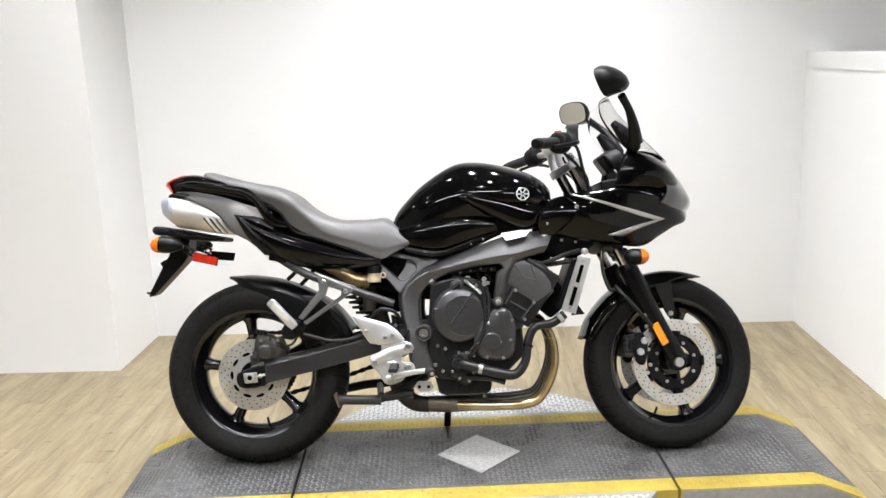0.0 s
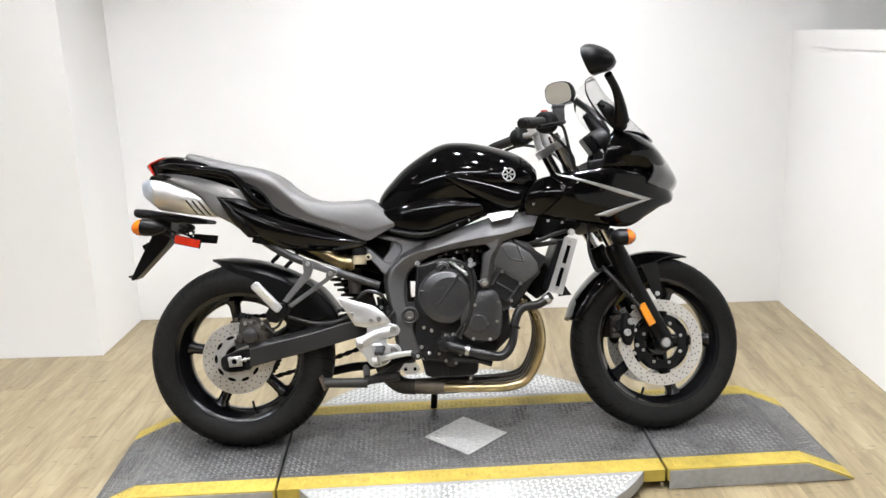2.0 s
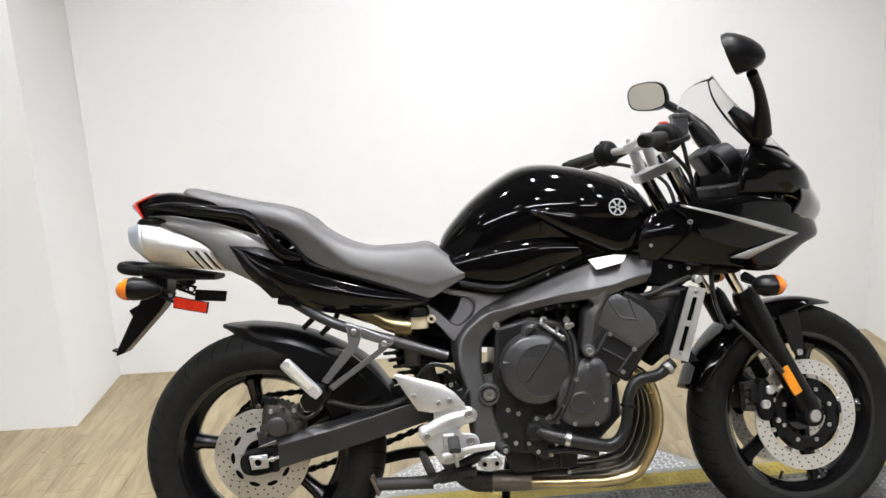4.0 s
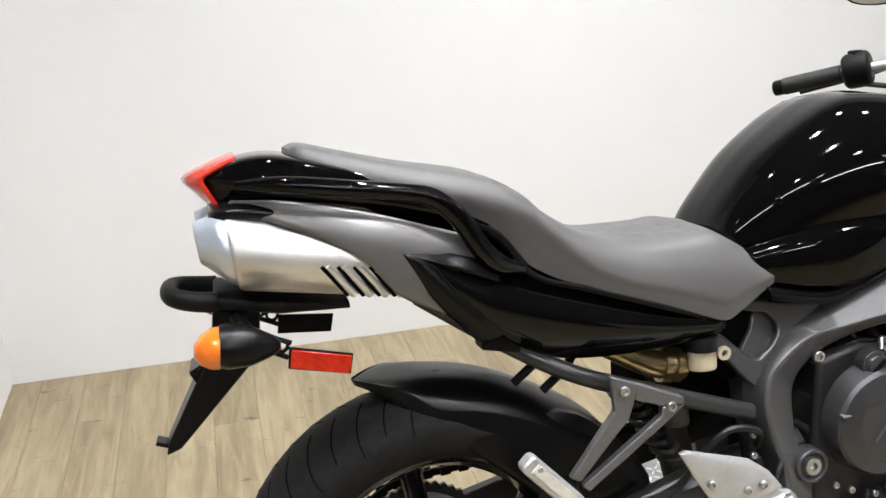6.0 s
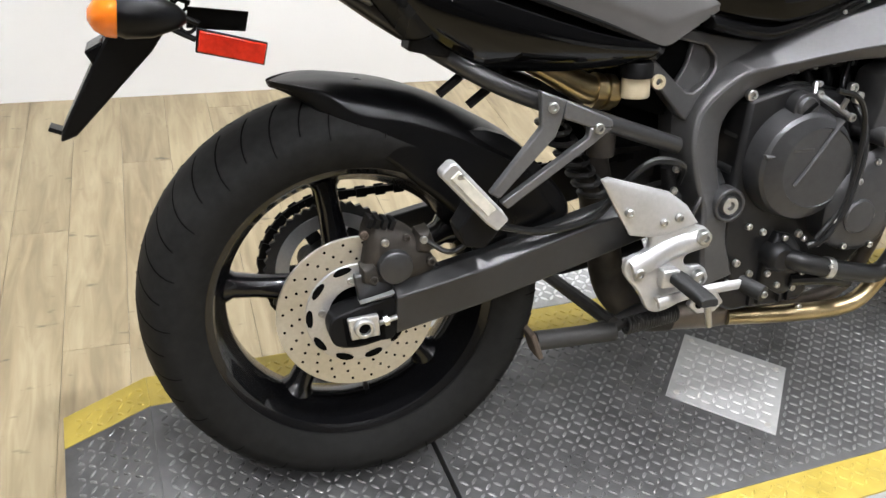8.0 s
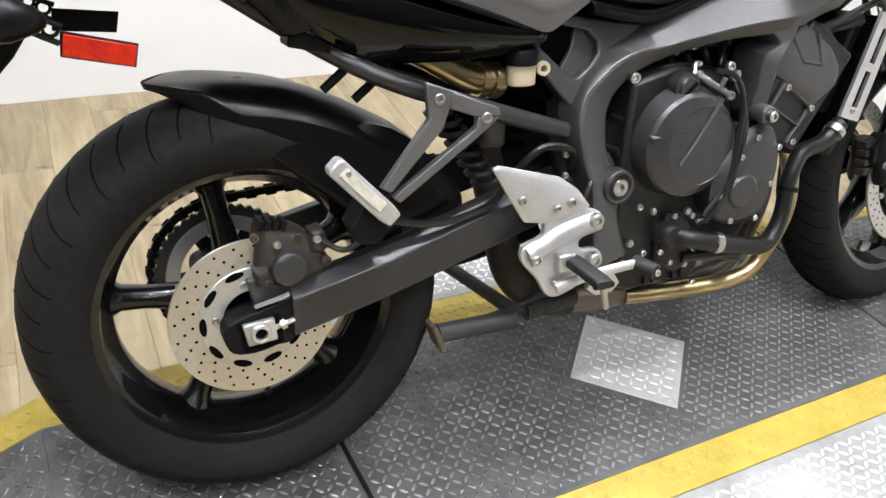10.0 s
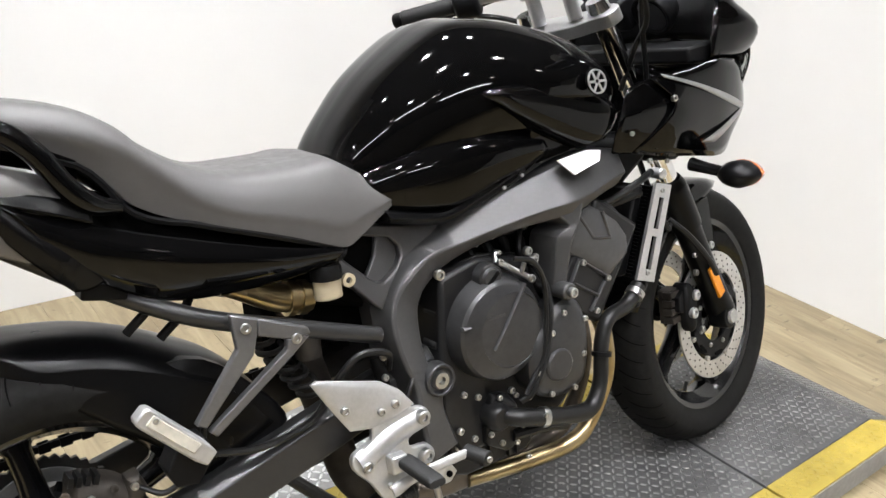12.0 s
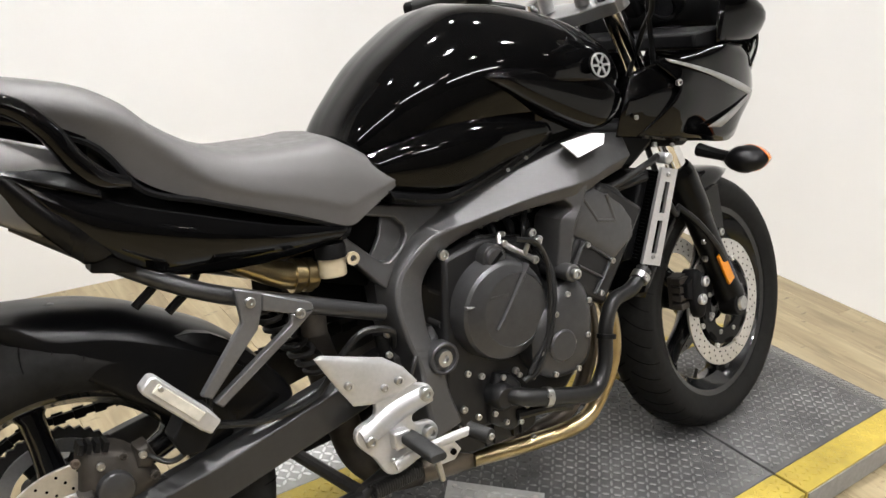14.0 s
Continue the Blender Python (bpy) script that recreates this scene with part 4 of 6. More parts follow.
for x, z in ((0.902, 0.574), (0.961, 0.533), (0.93, 0.478)):
    bolt(head, x, -0.189, z, 0.008)
bm = B()
plate(bm, [(0.85, 0.52), (0.866, 0.55), (0.945, 0.495), (0.925, 0.45), (0.9, 0.44), (0.855, 0.48)], -0.168, -0.14)
part("cylinder_block", bm, ENGINE_GREY, head, "charcoal cylinder block side", bevel=0.004)

# fuel rail and fittings in the gap above the clutch
bm = B()
tube(bm, [(0.69, -0.105, 0.628), (0.76, -0.108, 0.642), (0.84, -0.108, 0.645)], 0.009, 10)
rail = part("fuel_rail", bm, ENGINE_GREY, bike, "dark fuel rail")
for x, z in ((0.71, 0.622), (0.745, 0.628), (0.78, 0.634), (0.815, 0.632)):
    bm = B()
    tube(bm, [(x, -0.104, z + 0.01), (x + 0.004, -0.118, z - 0.012), (x + 0.012, -0.11, z - 0.032)], [0.007, 0.008, 0.006], 10, n=3)
    part("injector", bm, MATTE, rail)
    bolt(rail, x + 0.01, -0.12, z + 0.012, 0.006)
for pts in ([(0.66, -0.12, 0.6), (0.70, -0.135, 0.618), (0.75, -0.13, 0.612), (0.80, -0.12, 0.6)], [(0.82, -0.12, 0.65), (0.80, -0.135, 0.61), (0.81, -0.14, 0.57)], [(0.56, -0.15, 0.47), (0.535, -0.165, 0.44), (0.52, -0.16, 0.40)]):
    bm = B()
    tube(bm, pts, 0.0045, 8)
    part("cable", bm, HOSE, bike, "thin black hose")

# water pump, coolant hoses and pipes
bm = B()
pillow(bm, [(0.7, 0.378), (0.731, 0.37), (0.752, 0.345), (0.766, 0.296), (0.746, 0.266), (0.726, 0.26), (0.681, 0.288), (0.683, 0.341)], [(0.7, 0.34), (0.715, 0.3)], -0.16, 0.008, -0.12)
pump = part("water_pump", bm, ENGINE, bike, "black six-sided water pump cover", bevel=0.002)
bm = B()
turned(bm, [(0.0, -0.185), (0.018, -0.185), (0.024, -0.178), (0.026, -0.165), (0.026, -0.13)], 0.704, 0.337, 28)
part("pump_boss", bm, ENGINE, pump, bevel=0.001)
for x, z in ((0.71, 0.37), (0.687, 0.308), (0.71, 0.285), (0.742, 0.276), (0.757, 0.303)):
    bolt(pump, x, -0.17, z, 0.0075)
bm = B()
tube(bm, [(0.712, -0.165, 0.337), (0.728, -0.188, 0.334), (0.765, -0.196, 0.324), (0.84, -0.198, 0.305), (0.895, -0.196, 0.30), (0.928, -0.19, 0.34), (0.94, -0.185, 0.41), (0.965, -0.18, 0.452), (1.02, -0.172, 0.462), (1.062, -0.165, 0.49)], [0.0165, 0.0165, 0.0165, 0.0165, 0.016, 0.0145, 0.0145, 0.0145, 0.0145, 0.015], 14)
hose = part("coolant_hose", bm, HOSE, bike, "thick black coolant hose")
for c, d in (((0.776, -0.196, 0.321), (0.788, -0.197, 0.318)), ((1.042, -0.17, 0.474), (1.052, -0.168, 0.482))):
    bm = B()
    tube(bm, [c, d], 0.0185, 16)
    part("hose_clamp", bm, BOLT, hose)
    bolt(hose, c[0], c[1] - 0.018, c[2] + 0.008, 0.006)
bm = B()
tube(bm, [(0.936, -0.188, 0.388), (0.938, -0.187, 0.396)], 0.0185, 16)
part("hose_ring", bm, MATTE, hose)
bm = B()
tube(bm, [(0.735, -0.165, 0.29), (0.81, -0.17, 0.285), (0.86, -0.165, 0.27)], 0.011, 10)
part("coolant_pipe", bm, ENGINE, bike)
for pts, r in (([(0.80, -0.16, 0.60), (0.815, -0.19, 0.54), (0.80, -0.2, 0.45), (0.765, -0.2, 0.38), (0.74, -0.19, 0.36)], 0.006),
               ([(0.735, -0.2, 0.62), (0.775, -0.205, 0.605), (0.80, -0.2, 0.55), (0.79, -0.2, 0.44), (0.745, -0.2, 0.375)], 0.0045),
               ([(0.52, -0.13, 0.47), (0.50, -0.165, 0.51), (0.45, -0.165, 0.52), (0.41, -0.15, 0.48), (0.37, -0.14, 0.43), (0.28, -0.15, 0.42), (0.19, -0.16, 0.445)], 0.006),
               ([(0.15, -0.14, 0.44), (0.19, -0.16, 0.46), (0.2, -0.16, 0.5)], 0.005),
               ([(0.88, -0.12, 0.69), (0.98, -0.15, 0.66), (1.08, -0.16, 0.69), (1.12, -0.15, 0.70)], 0.007),
               ([(0.9, -0.1, 0.67), (1.0, -0.14, 0.655), (1.09, -0.15, 0.665)], 0.008)):
    bm = B()
    tube(bm, pts, r, 8)
    part("cable", bm, HOSE, bike, "black rubber hose")
# clutch release lever and cable end, above the clutch cover
bm = B()
tube(bm, [(0.742, -0.15, 0.604), (0.756, -0.165, 0.592), (0.784, -0.18, 0.572)], 0.0055, 8)
tube(bm, [(0.735, -0.15, 0.603), (0.742, -0.142, 0.618), (0.752, -0.14, 0.616)], 0.005, 8)
tube(bm, [(0.77, -0.175, 0.583), (0.776, -0.178, 0.6)], 0.0045, 8)
lever = part("clutch_release_arm", bm, BOLT, bike, "bright cable bracket")
for x, y, z, r in ((0.742, -0.156, 0.604, 0.009), (0.748, -0.145, 0.618, 0.007), (0.785, -0.185, 0.571, 0.01), (0.8, -0.174, 0.598, 0.012), (0.812, -0.165, 0.6, 0.009), (0.682, -0.132, 0.598, 0.007)):
    bolt(lever, x, y, z, r)
for x, y, z, r in ((0.80, -0.16, 0.612, 0.012), (0.745, -0.16, 0.37, 0.009), (0.76, -0.19, 0.362, 0.007), (0.735, -0.185, 0.372, 0.007), (0.665, -0.17, 0.385, 0.008), (0.64, -0.165, 0.395, 0.008), (0.63, -0.16, 0.33, 0.009), (0.655, -0.165, 0.31, 0.008)):
    bolt(crank, x, y, z, r)
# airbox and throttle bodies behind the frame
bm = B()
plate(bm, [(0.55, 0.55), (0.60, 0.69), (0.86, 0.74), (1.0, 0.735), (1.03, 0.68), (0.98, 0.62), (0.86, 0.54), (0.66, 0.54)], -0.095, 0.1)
part("airbox", bm, GAP_BLACK, bike, "black airbox", bevel=0.01)
# added block, near-black for the shade behind the lug
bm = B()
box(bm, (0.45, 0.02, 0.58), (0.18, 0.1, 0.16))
part("battery_tray", bm, GAP_BLACK, bike, bevel=0.01)
# added plate that closes the see-through gap under the seat with painted shade
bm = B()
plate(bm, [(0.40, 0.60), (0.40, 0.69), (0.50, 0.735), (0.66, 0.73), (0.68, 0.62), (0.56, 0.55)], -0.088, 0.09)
part("inner_tray", bm, GAP_BLACK, bike, bevel=0.01)
bm = B()
plate(bm, [(0.99, 0.68), (0.99, 0.77), (1.17, 0.76), (1.18, 0.715), (1.115, 0.672)], -0.085, 0.09)
part("steering_head", bm, MATTE, bike, "black steering head casting", bevel=0.01)
# exhaust headers and collector
for k, y in enumerate((-0.105, -0.04, 0.03, 0.1)):
    bm = B()
    e = -0.062 if k < 2 else 0.05
    tube(bm, [(0.955, y, 0.475), (1.0, y, 0.445), (1.026, y, 0.38), (1.024, y, 0.30), (0.985, y * 0.9, 0.212), (0.93, y * 0.8 + 0.2 * e, 0.183), (0.82, y * 0.5 + 0.5 * e, 0.176), (0.70, e, 0.176)], 0.0165, 14)
    # only the nearest pipe is gold; the farther three carry painted shade
    part("exhaust_header", bm, SHADED_HEADER if k else GOLD, bike, "exhaust header coloured darker for the shade" if k else "golden heat-tinted exhaust header")
bm = B()
tube(bm, [(0.80, -0.045, 0.182), (0.68, -0.04, 0.178), (0.60, -0.03, 0.178)], [0.026, 0.029, 0.028], 16)
part("exhaust_collector", bm, HAZED, bike, "brown heat-tinted exhaust collector")
bm = B()
tube(bm, [(0.60, -0.03, 0.174), (0.54, -0.02, 0.185), (0.49, 0, 0.24), (0.46, 0, 0.36), (0.42, 0, 0.52), (0.36, -0.03, 0.655), (0.2, -0.05, 0.74), (0.0, -0.06, 0.82)], [0.027, 0.029, 0.031, 0.031, 0.03, 0.03, 0.03, 0.03], 16)
part("exhaust_midpipe", bm, GRIME, bike, "sooty brown exhaust pipe")
bm = B()
tube(bm, [(0.41, -0.1, 0.612), (0.36, -0.1, 0.622), (0.30, -0.095, 0.655), (0.22, -0.085, 0.70)], 0.022, 16)
mid = part("exhaust_branch", bm, GOLD, bike, "golden heat-tinted exhaust branch")
for c in ((0.402, 0.6135), (0.382, 0.616)):
    bm = B()
    tube(bm, [(c[0], -0.1, c[1]), (c[0] - 0.012, -0.1, c[1] + 0.0025)], 0.0275, 18)
    part("pipe_clamp", bm, GOLD, mid)
# fluid reservoir
bm = B()
loft(bm, [[(0.43 + 0.023 * math.cos(g), -0.125 + 0.018 * math.sin(g), z) for g in np.linspace(0, 2 * math.pi, 16, endpoint=False)] for z in (0.61, 0.615, 0.642)])
tank_ = part("fluid_reservoir", bm, RESERVOIR, bike, "cloudy yellowed brake fluid reservoir", bevel=0.002)
bm = B()
loft(bm, [[(0.43 + 0.025 * k * math.cos(g), -0.125 + 0.023 * k * math.sin(g), z) for g in np.linspace(0, 2 * math.pi, 16, endpoint=False)] for z, k in ((0.641, 1), (0.658, 1), (0.664, 0.9))])
part("reservoir_cap", bm, MATTE, tank_, "black cap")
bm = B()
turned(bm, [(0.0055, -0.14), (0.011, -0.14), (0.011, -0.134), (0.0055, -0.134)], 0.461, 0.634, 16, closed=True)
part("reservoir_eyelet", bm, RESERVOIR, tank_)
# shock absorber, rear brake cylinder, spring
bm = B()
tube(bm, [(0.43 + 0.022 * math.cos(g) - 0.012 * g / 6.283, -0.03 + 0.028 * math.sin(g), 0.42 + 0.018 * g / 6.283) for g in np.linspace(0, 16 * math.pi, 97)], 0.005, 6, n=1)
part("shock_spring", bm, DUSTY, bike, "dusty black shock spring")
bm = B()
tube(bm, [(0.405, -0.08, 0.51), (0.405, -0.08, 0.56)], [0.022, 0.022], 14)
part("shock_collar", bm, GRIME, bike)
bm = B()
tube(bm, [(0.495, -0.135, 0.5), (0.505, -0.14, 0.43)], 0.012, 12)
cyl = part("rear_master_cylinder", bm, MATTE, bike)
for z in (0.50, 0.465, 0.445):
    bolt(cyl, 0.5, -0.152, z, 0.008)
# centre stand, folded up under the engine
bm = B()
tube(bm, [(0.40, -0.11, 0.212), (0.45, -0.10, 0.215), (0.54, -0.10, 0.255), (0.60, -0.09, 0.285)], [0.014, 0.014, 0.013, 0.013], 12)
tube(bm, [(0.296, -0.115, 0.213), (0.36, -0.114, 0.211), (0.44, -0.112, 0.208)], 0.0165, 14)
stand = part("centre_stand_leg", bm, DUSTY, bike, "black centre stand folded up")
bm = B()
tube(bm, [(0.255, 0.13, 0.205), (0.36, 0.125, 0.225), (0.45, 0.11, 0.235), (0.60, 0.09, 0.27)], 0.016, 12)
part("centre_stand_leg", bm, MATTE, bike)
bm = B()
tube(bm, [(0.44, -0.11, 0.222), (0.41, 0.12, 0.225)], 0.012, 10)
part("stand_crossbar", bm, DUSTY, stand)
bm = B()
box(bm, (0.292, -0.115, 0.212), (0.01, 0.042, 0.05), Matrix.Rotation(radians(-20), 4, "Y"))
part("stand_foot", bm, RUST, stand, "rusty stand foot", bevel=0.003)
bm = B()
tube(bm, [(0.457 + 0.0047 * g / 6.283, -0.12 + 0.0125 * math.sin(g), 0.219 + 0.0006 * g / 6.283 + 0.0125 * math.cos(g)) for g in np.linspace(0, 40 * math.pi, 241)], 0.0027, 6, n=1)
part("stand_spring", bm, DUSTY, stand)
# side stand on the far side, which carries the lean
bm = B()
tube(bm, [(0.67, 0.13, 0.26), (0.655, 0.2, 0.13), (0.64, 0.262, -0.045)], 0.013, 10)
ss = part("side_stand", bm, MATTE, bike, "black steel side stand")
bm = B()
box(bm, (0.637, 0.268, -0.052), (0.06, 0.045, 0.01), Matrix.Rotation(radians(12), 4, "X"))
part("stand_foot", bm, MATTE, ss, bevel=0.002)
bm = B()
plate(bm, [(0.556, 0.256), (0.569, 0.275), (0.61, 0.275), (0.623, 0.256), (0.608, 0.24), (0.575, 0.24)], -0.15, -0.138)
plug = part("stand_bracket", bm, ALU, bike, "grey bracket plate", bevel=0.002)
bolt(plug, 0.574, -0.152, 0.257, 0.008, GAP_BLACK)
bolt(plug, 0.605, -0.152, 0.257, 0.008, GAP_BLACK)

# ---- tank, seat, side covers, tail ----
def ring_section(x, top, width, zw, low, wl, square=0.55, n=5, hip=0.5, knee=0.9):
    """A closed cross section of a body panel, both sides alike."""
    half = [(0.0, top), (width * square, top - 0.10 * (top - zw)), (width * knee, top - 0.48 * (top - zw)), (width, zw), (width * hip + wl * (1 - hip), (zw + low) / 2), (wl, low)]
    right = spline(half, n)
    return [(x, -y, z) for y, z in right] + [(x, y, z) for y, z in reversed(right[1:])]


def body(keys, n=5, **kw):
    """Skin through sections: x, top height, half width, height of the widest place, bottom height, half width there."""
    bm = B()
    loft(bm, [ring_section(*k, **kw) for k in spline(keys, n)])
    return bm


bm = body([(0.488, 0.80, 0.06, 0.785, 0.76, 0.06), (0.502, 0.84, 0.09, 0.79, 0.735, 0.085), (0.54, 0.888, 0.108, 0.81, 0.71, 0.108), (0.60, 0.945, 0.132, 0.84, 0.695, 0.124), (0.70, 1.006, 0.16, 0.865, 0.70, 0.134), (0.78, 1.015, 0.178, 0.875, 0.725, 0.14), (0.87, 0.999, 0.193, 0.878, 0.762, 0.15), (0.95, 0.973, 0.19, 0.875, 0.772, 0.155), (1.0, 0.945, 0.172, 0.868, 0.785, 0.16), (1.028, 0.915, 0.15, 0.86, 0.81, 0.13)], hip=0.2)
fuel = part("fuel_tank", bm, GLOSS, bike, "gloss black fuel tank", sharp=70)
# trim strip along the tank's foot, and the wing at its front
bm = B()
bar(bm, [(0.535, 0.73, 0.54, 0.708), (0.61, 0.714, 0.61, 0.692), (0.66, 0.714, 0.665, 0.692), (0.74, 0.742, 0.76, 0.722), (0.83, 0.778, 0.85, 0.756), (0.93, 0.788, 0.93, 0.765)], -0.14, -0.15, -0.12, n=4)
part("tank_trim", bm, DEEP, fuel, "black plastic trim under the tank", bevel=0.002)
bm = B()
pillow(bm, [tuple(p) for p in spline([(0.715, 0.89), (0.76, 0.903), (0.84, 0.905), (0.92, 0.893), (0.985, 0.862), (1.016, 0.83), (0.99, 0.79), (0.94, 0.772), (0.90, 0.782), (0.83, 0.815), (0.765, 0.852)], 3, True)], [(0.77, 0.885), (0.86, 0.865), (0.96, 0.83)], -0.155, 0.038, -0.12, tilt=-0.12)
part("tank_side_panel", bm, GLOSS, fuel, "gloss black tank flank", sharp=70)
for s in (-1, 1):
    bm = B()
    rails(bm, [
        [(0.508, -0.108, 0.785), (0.59, -0.131, 0.806), (0.672, -0.144, 0.82), (0.76, -0.158, 0.818), (0.84, -0.168, 0.80)],
        [(0.515, -0.122, 0.776), (0.597, -0.146, 0.79), (0.674, -0.158, 0.80), (0.757, -0.168, 0.803), (0.842, -0.172, 0.795)],
        [(0.522, -0.128, 0.76), (0.605, -0.151, 0.762), (0.674, -0.161, 0.768), (0.753, -0.169, 0.78), (0.846, -0.172, 0.786)],
        [(0.53, -0.126, 0.735), (0.61, -0.145, 0.722), (0.672, -0.152, 0.72), (0.75, -0.158, 0.745), (0.85, -0.165, 0.774)]])
    if s > 0:
        flip(bm)
    part("tank_skirt", bm, GLOSS, fuel, "gloss black lower tank flank below a crease", thick=0.004, sharp=50)
bm = B()
turned(bm, [(0.0, -0.201), (0.02, -0.201), (0.021, -0.196), (0.0, -0.196)], 0.933, 0.889, 32)
for v in bm.verts:
    v.co.y += 0.2 * (v.co.z - 0.889) - 0.006
badge = part("tank_badge", bm, GAP_BLACK, fuel, "round silver tank badge")
for r0, r1 in ((0.0182, 0.021), (0.004, 0.006)):
    bm = B()
    turned(bm, [(r0, -0.2035), (r1, -0.2035), (r1, -0.2015), (r0, -0.2015)], 0.933, 0.889, 32, closed=True)
    for v in bm.verts:
        v.co.y += 0.2 * (v.co.z - 0.889) - 0.006
    part("badge_ring", bm, SILVER, badge)
for k in range(6):
    a = math.pi * k / 3
    bm = B()
    c = (0.933 + 0.011 * math.cos(a), -0.2025 + 0.2 * 0.011 * math.sin(a) - 0.006, 0.889 + 0.011 * math.sin(a))
    box(bm, c, (0.015, 0.002, 0.004), Matrix.Rotation(-a, 4, "Y"))
    part("badge_spoke", bm, SILVER, badge)
bm = B()
turned(bm, [(0.0, 0.0), (0.045, 0.0), (0.05, -0.006), (0.05, -0.03)], 0, 0, 32)
for v in bm.verts:
    v.co = Vector((v.co.x + 0.8, v.co.z, 1.007 + v.co.y - 0.08 * v.co.x))
part("filler_cap", bm, CHROME, fuel, "chrome fuel filler cap")
for x, z in ((0.76, 0.722), (0.80, 0.737), (0.965, 0.772)):
    bolt(fuel, x, -0.158, z + 0.008, 0.0045)

bm = body([(-0.165, 1.0, 0.055, 0.992, 0.975, 0.05), (-0.145, 1.005, 0.085, 0.982, 0.955, 0.082), (-0.09, 0.99, 0.105, 0.96, 0.935, 0.10), (0.0, 0.966, 0.128, 0.935, 0.90, 0.118), (0.10, 0.944, 0.138, 0.905, 0.86, 0.122), (0.155, 0.915, 0.14, 0.88, 0.81, 0.126), (0.192, 0.881, 0.14, 0.85, 0.786, 0.13), (0.25, 0.846, 0.147, 0.8, 0.763, 0.141), (0.31, 0.827, 0.149, 0.772, 0.742, 0.145), (0.37, 0.825, 0.15, 0.757, 0.72, 0.147), (0.42, 0.826, 0.15, 0.742, 0.702, 0.148), (0.46, 0.829, 0.15, 0.73, 0.689, 0.148), (0.49, 0.814, 0.147, 0.736, 0.702, 0.146), (0.52, 0.793, 0.142, 0.741, 0.718, 0.141), (0.55, 0.772, 0.136, 0.746, 0.733, 0.135), (0.577, 0.754, 0.13, 0.75, 0.747, 0.129)], 6, square=0.7, knee=0.92)
seat = part("seat", bm, SEAT, bike, "dark grey vinyl stepped dual seat", sharp=70)
bm = B()
for s in (-1, 1):
    tube(bm, [(-0.14, s * 0.09, 0.958), (-0.04, s * 0.116, 0.916), (0.10, s * 0.126, 0.866), (0.16, s * 0.132, 0.793), (0.24, s * 0.139, 0.764), (0.36, s * 0.145, 0.722), (0.455, s * 0.142, 0.688)], 0.005, 6)
part("seat_piping", bm, MATTE, seat, "black seat edge trim")

# side cover below the seat
for s in (-1, 1):
    bm = B()
    rails(bm, [
        [(-0.022, -0.151, 0.848), (0.05, -0.154, 0.812), (0.165, -0.157, 0.768), (0.335, -0.152, 0.714), (0.46, -0.145, 0.686)],
        [(0.004, -0.166, 0.828), (0.078, -0.17, 0.782), (0.185, -0.17, 0.735), (0.335, -0.16, 0.698), (0.458, -0.147, 0.683)],
        [(0.04, -0.168, 0.785), (0.1, -0.168, 0.74), (0.195, -0.162, 0.70), (0.335, -0.155, 0.682), (0.455, -0.146, 0.678)],
        [(0.085, -0.157, 0.735), (0.125, -0.15, 0.7), (0.2, -0.143, 0.668), (0.335, -0.14, 0.66), (0.45, -0.14, 0.67)]])
    if s > 0:
        flip(bm)
    side = part("side_cover", bm, GLOSS, bike, "gloss black side cover under the seat", thick=0.006, sharp=60)
    bm = B()
    rails(bm, [
        [(-0.048, -0.150, 0.861), (0.0, -0.152, 0.85), (0.055, -0.155, 0.836), (0.1, -0.152, 0.818)],
        [(-0.025, -0.158, 0.844), (0.02, -0.165, 0.829), (0.06, -0.165, 0.812), (0.1, -0.16, 0.795)]])
    if s > 0:
        flip(bm)
    part("cover_lip", bm, DEEP, side, thick=0.006)
    bm = B()
    rails(bm, [
        [(-0.05, -0.150, 0.859), (0.008, -0.157, 0.78), (0.04, -0.155, 0.742), (0.066, -0.15, 0.713)],
        [(-0.02, -0.161, 0.846), (0.025, -0.17, 0.785), (0.056, -0.168, 0.748), (0.084, -0.158, 0.713)],
        [(0.012, -0.160, 0.832), (0.042, -0.168, 0.79), (0.074, -0.167, 0.756), (0.105, -0.157, 0.72)]])
    if s > 0:
        flip(bm)
    part("cover_panel", bm, DEEP, side, "satin black front panel of the tail", thick=0.005, sharp=60)
# added filler under the seat, near-black in place of the shade there
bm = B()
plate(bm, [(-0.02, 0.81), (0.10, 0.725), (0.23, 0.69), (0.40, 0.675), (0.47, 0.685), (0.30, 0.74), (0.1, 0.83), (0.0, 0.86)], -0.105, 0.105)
part("under_seat_tray", bm, GAP_BLACK, bike, bevel=0.01)
for x, z in ((0.14, 0.70), (0.185, 0.682)):
    bm = B()
    tube(bm, [(x + 0.05, -0.115, z + 0.02), (x + 0.03, -0.11, z - 0.035), (x - 0.01, -0.10, z - 0.075)], 0.007, 8)
    part("hugger_stay", bm, MATTE, bike)
bm = B()
box(bm, (0.105, -0.12, 0.70), (0.06, 0.04, 0.024), Matrix.Rotation(radians(12), 4, "Y"))
part("seat_lock", bm, MATTE, bike, bevel=0.004)

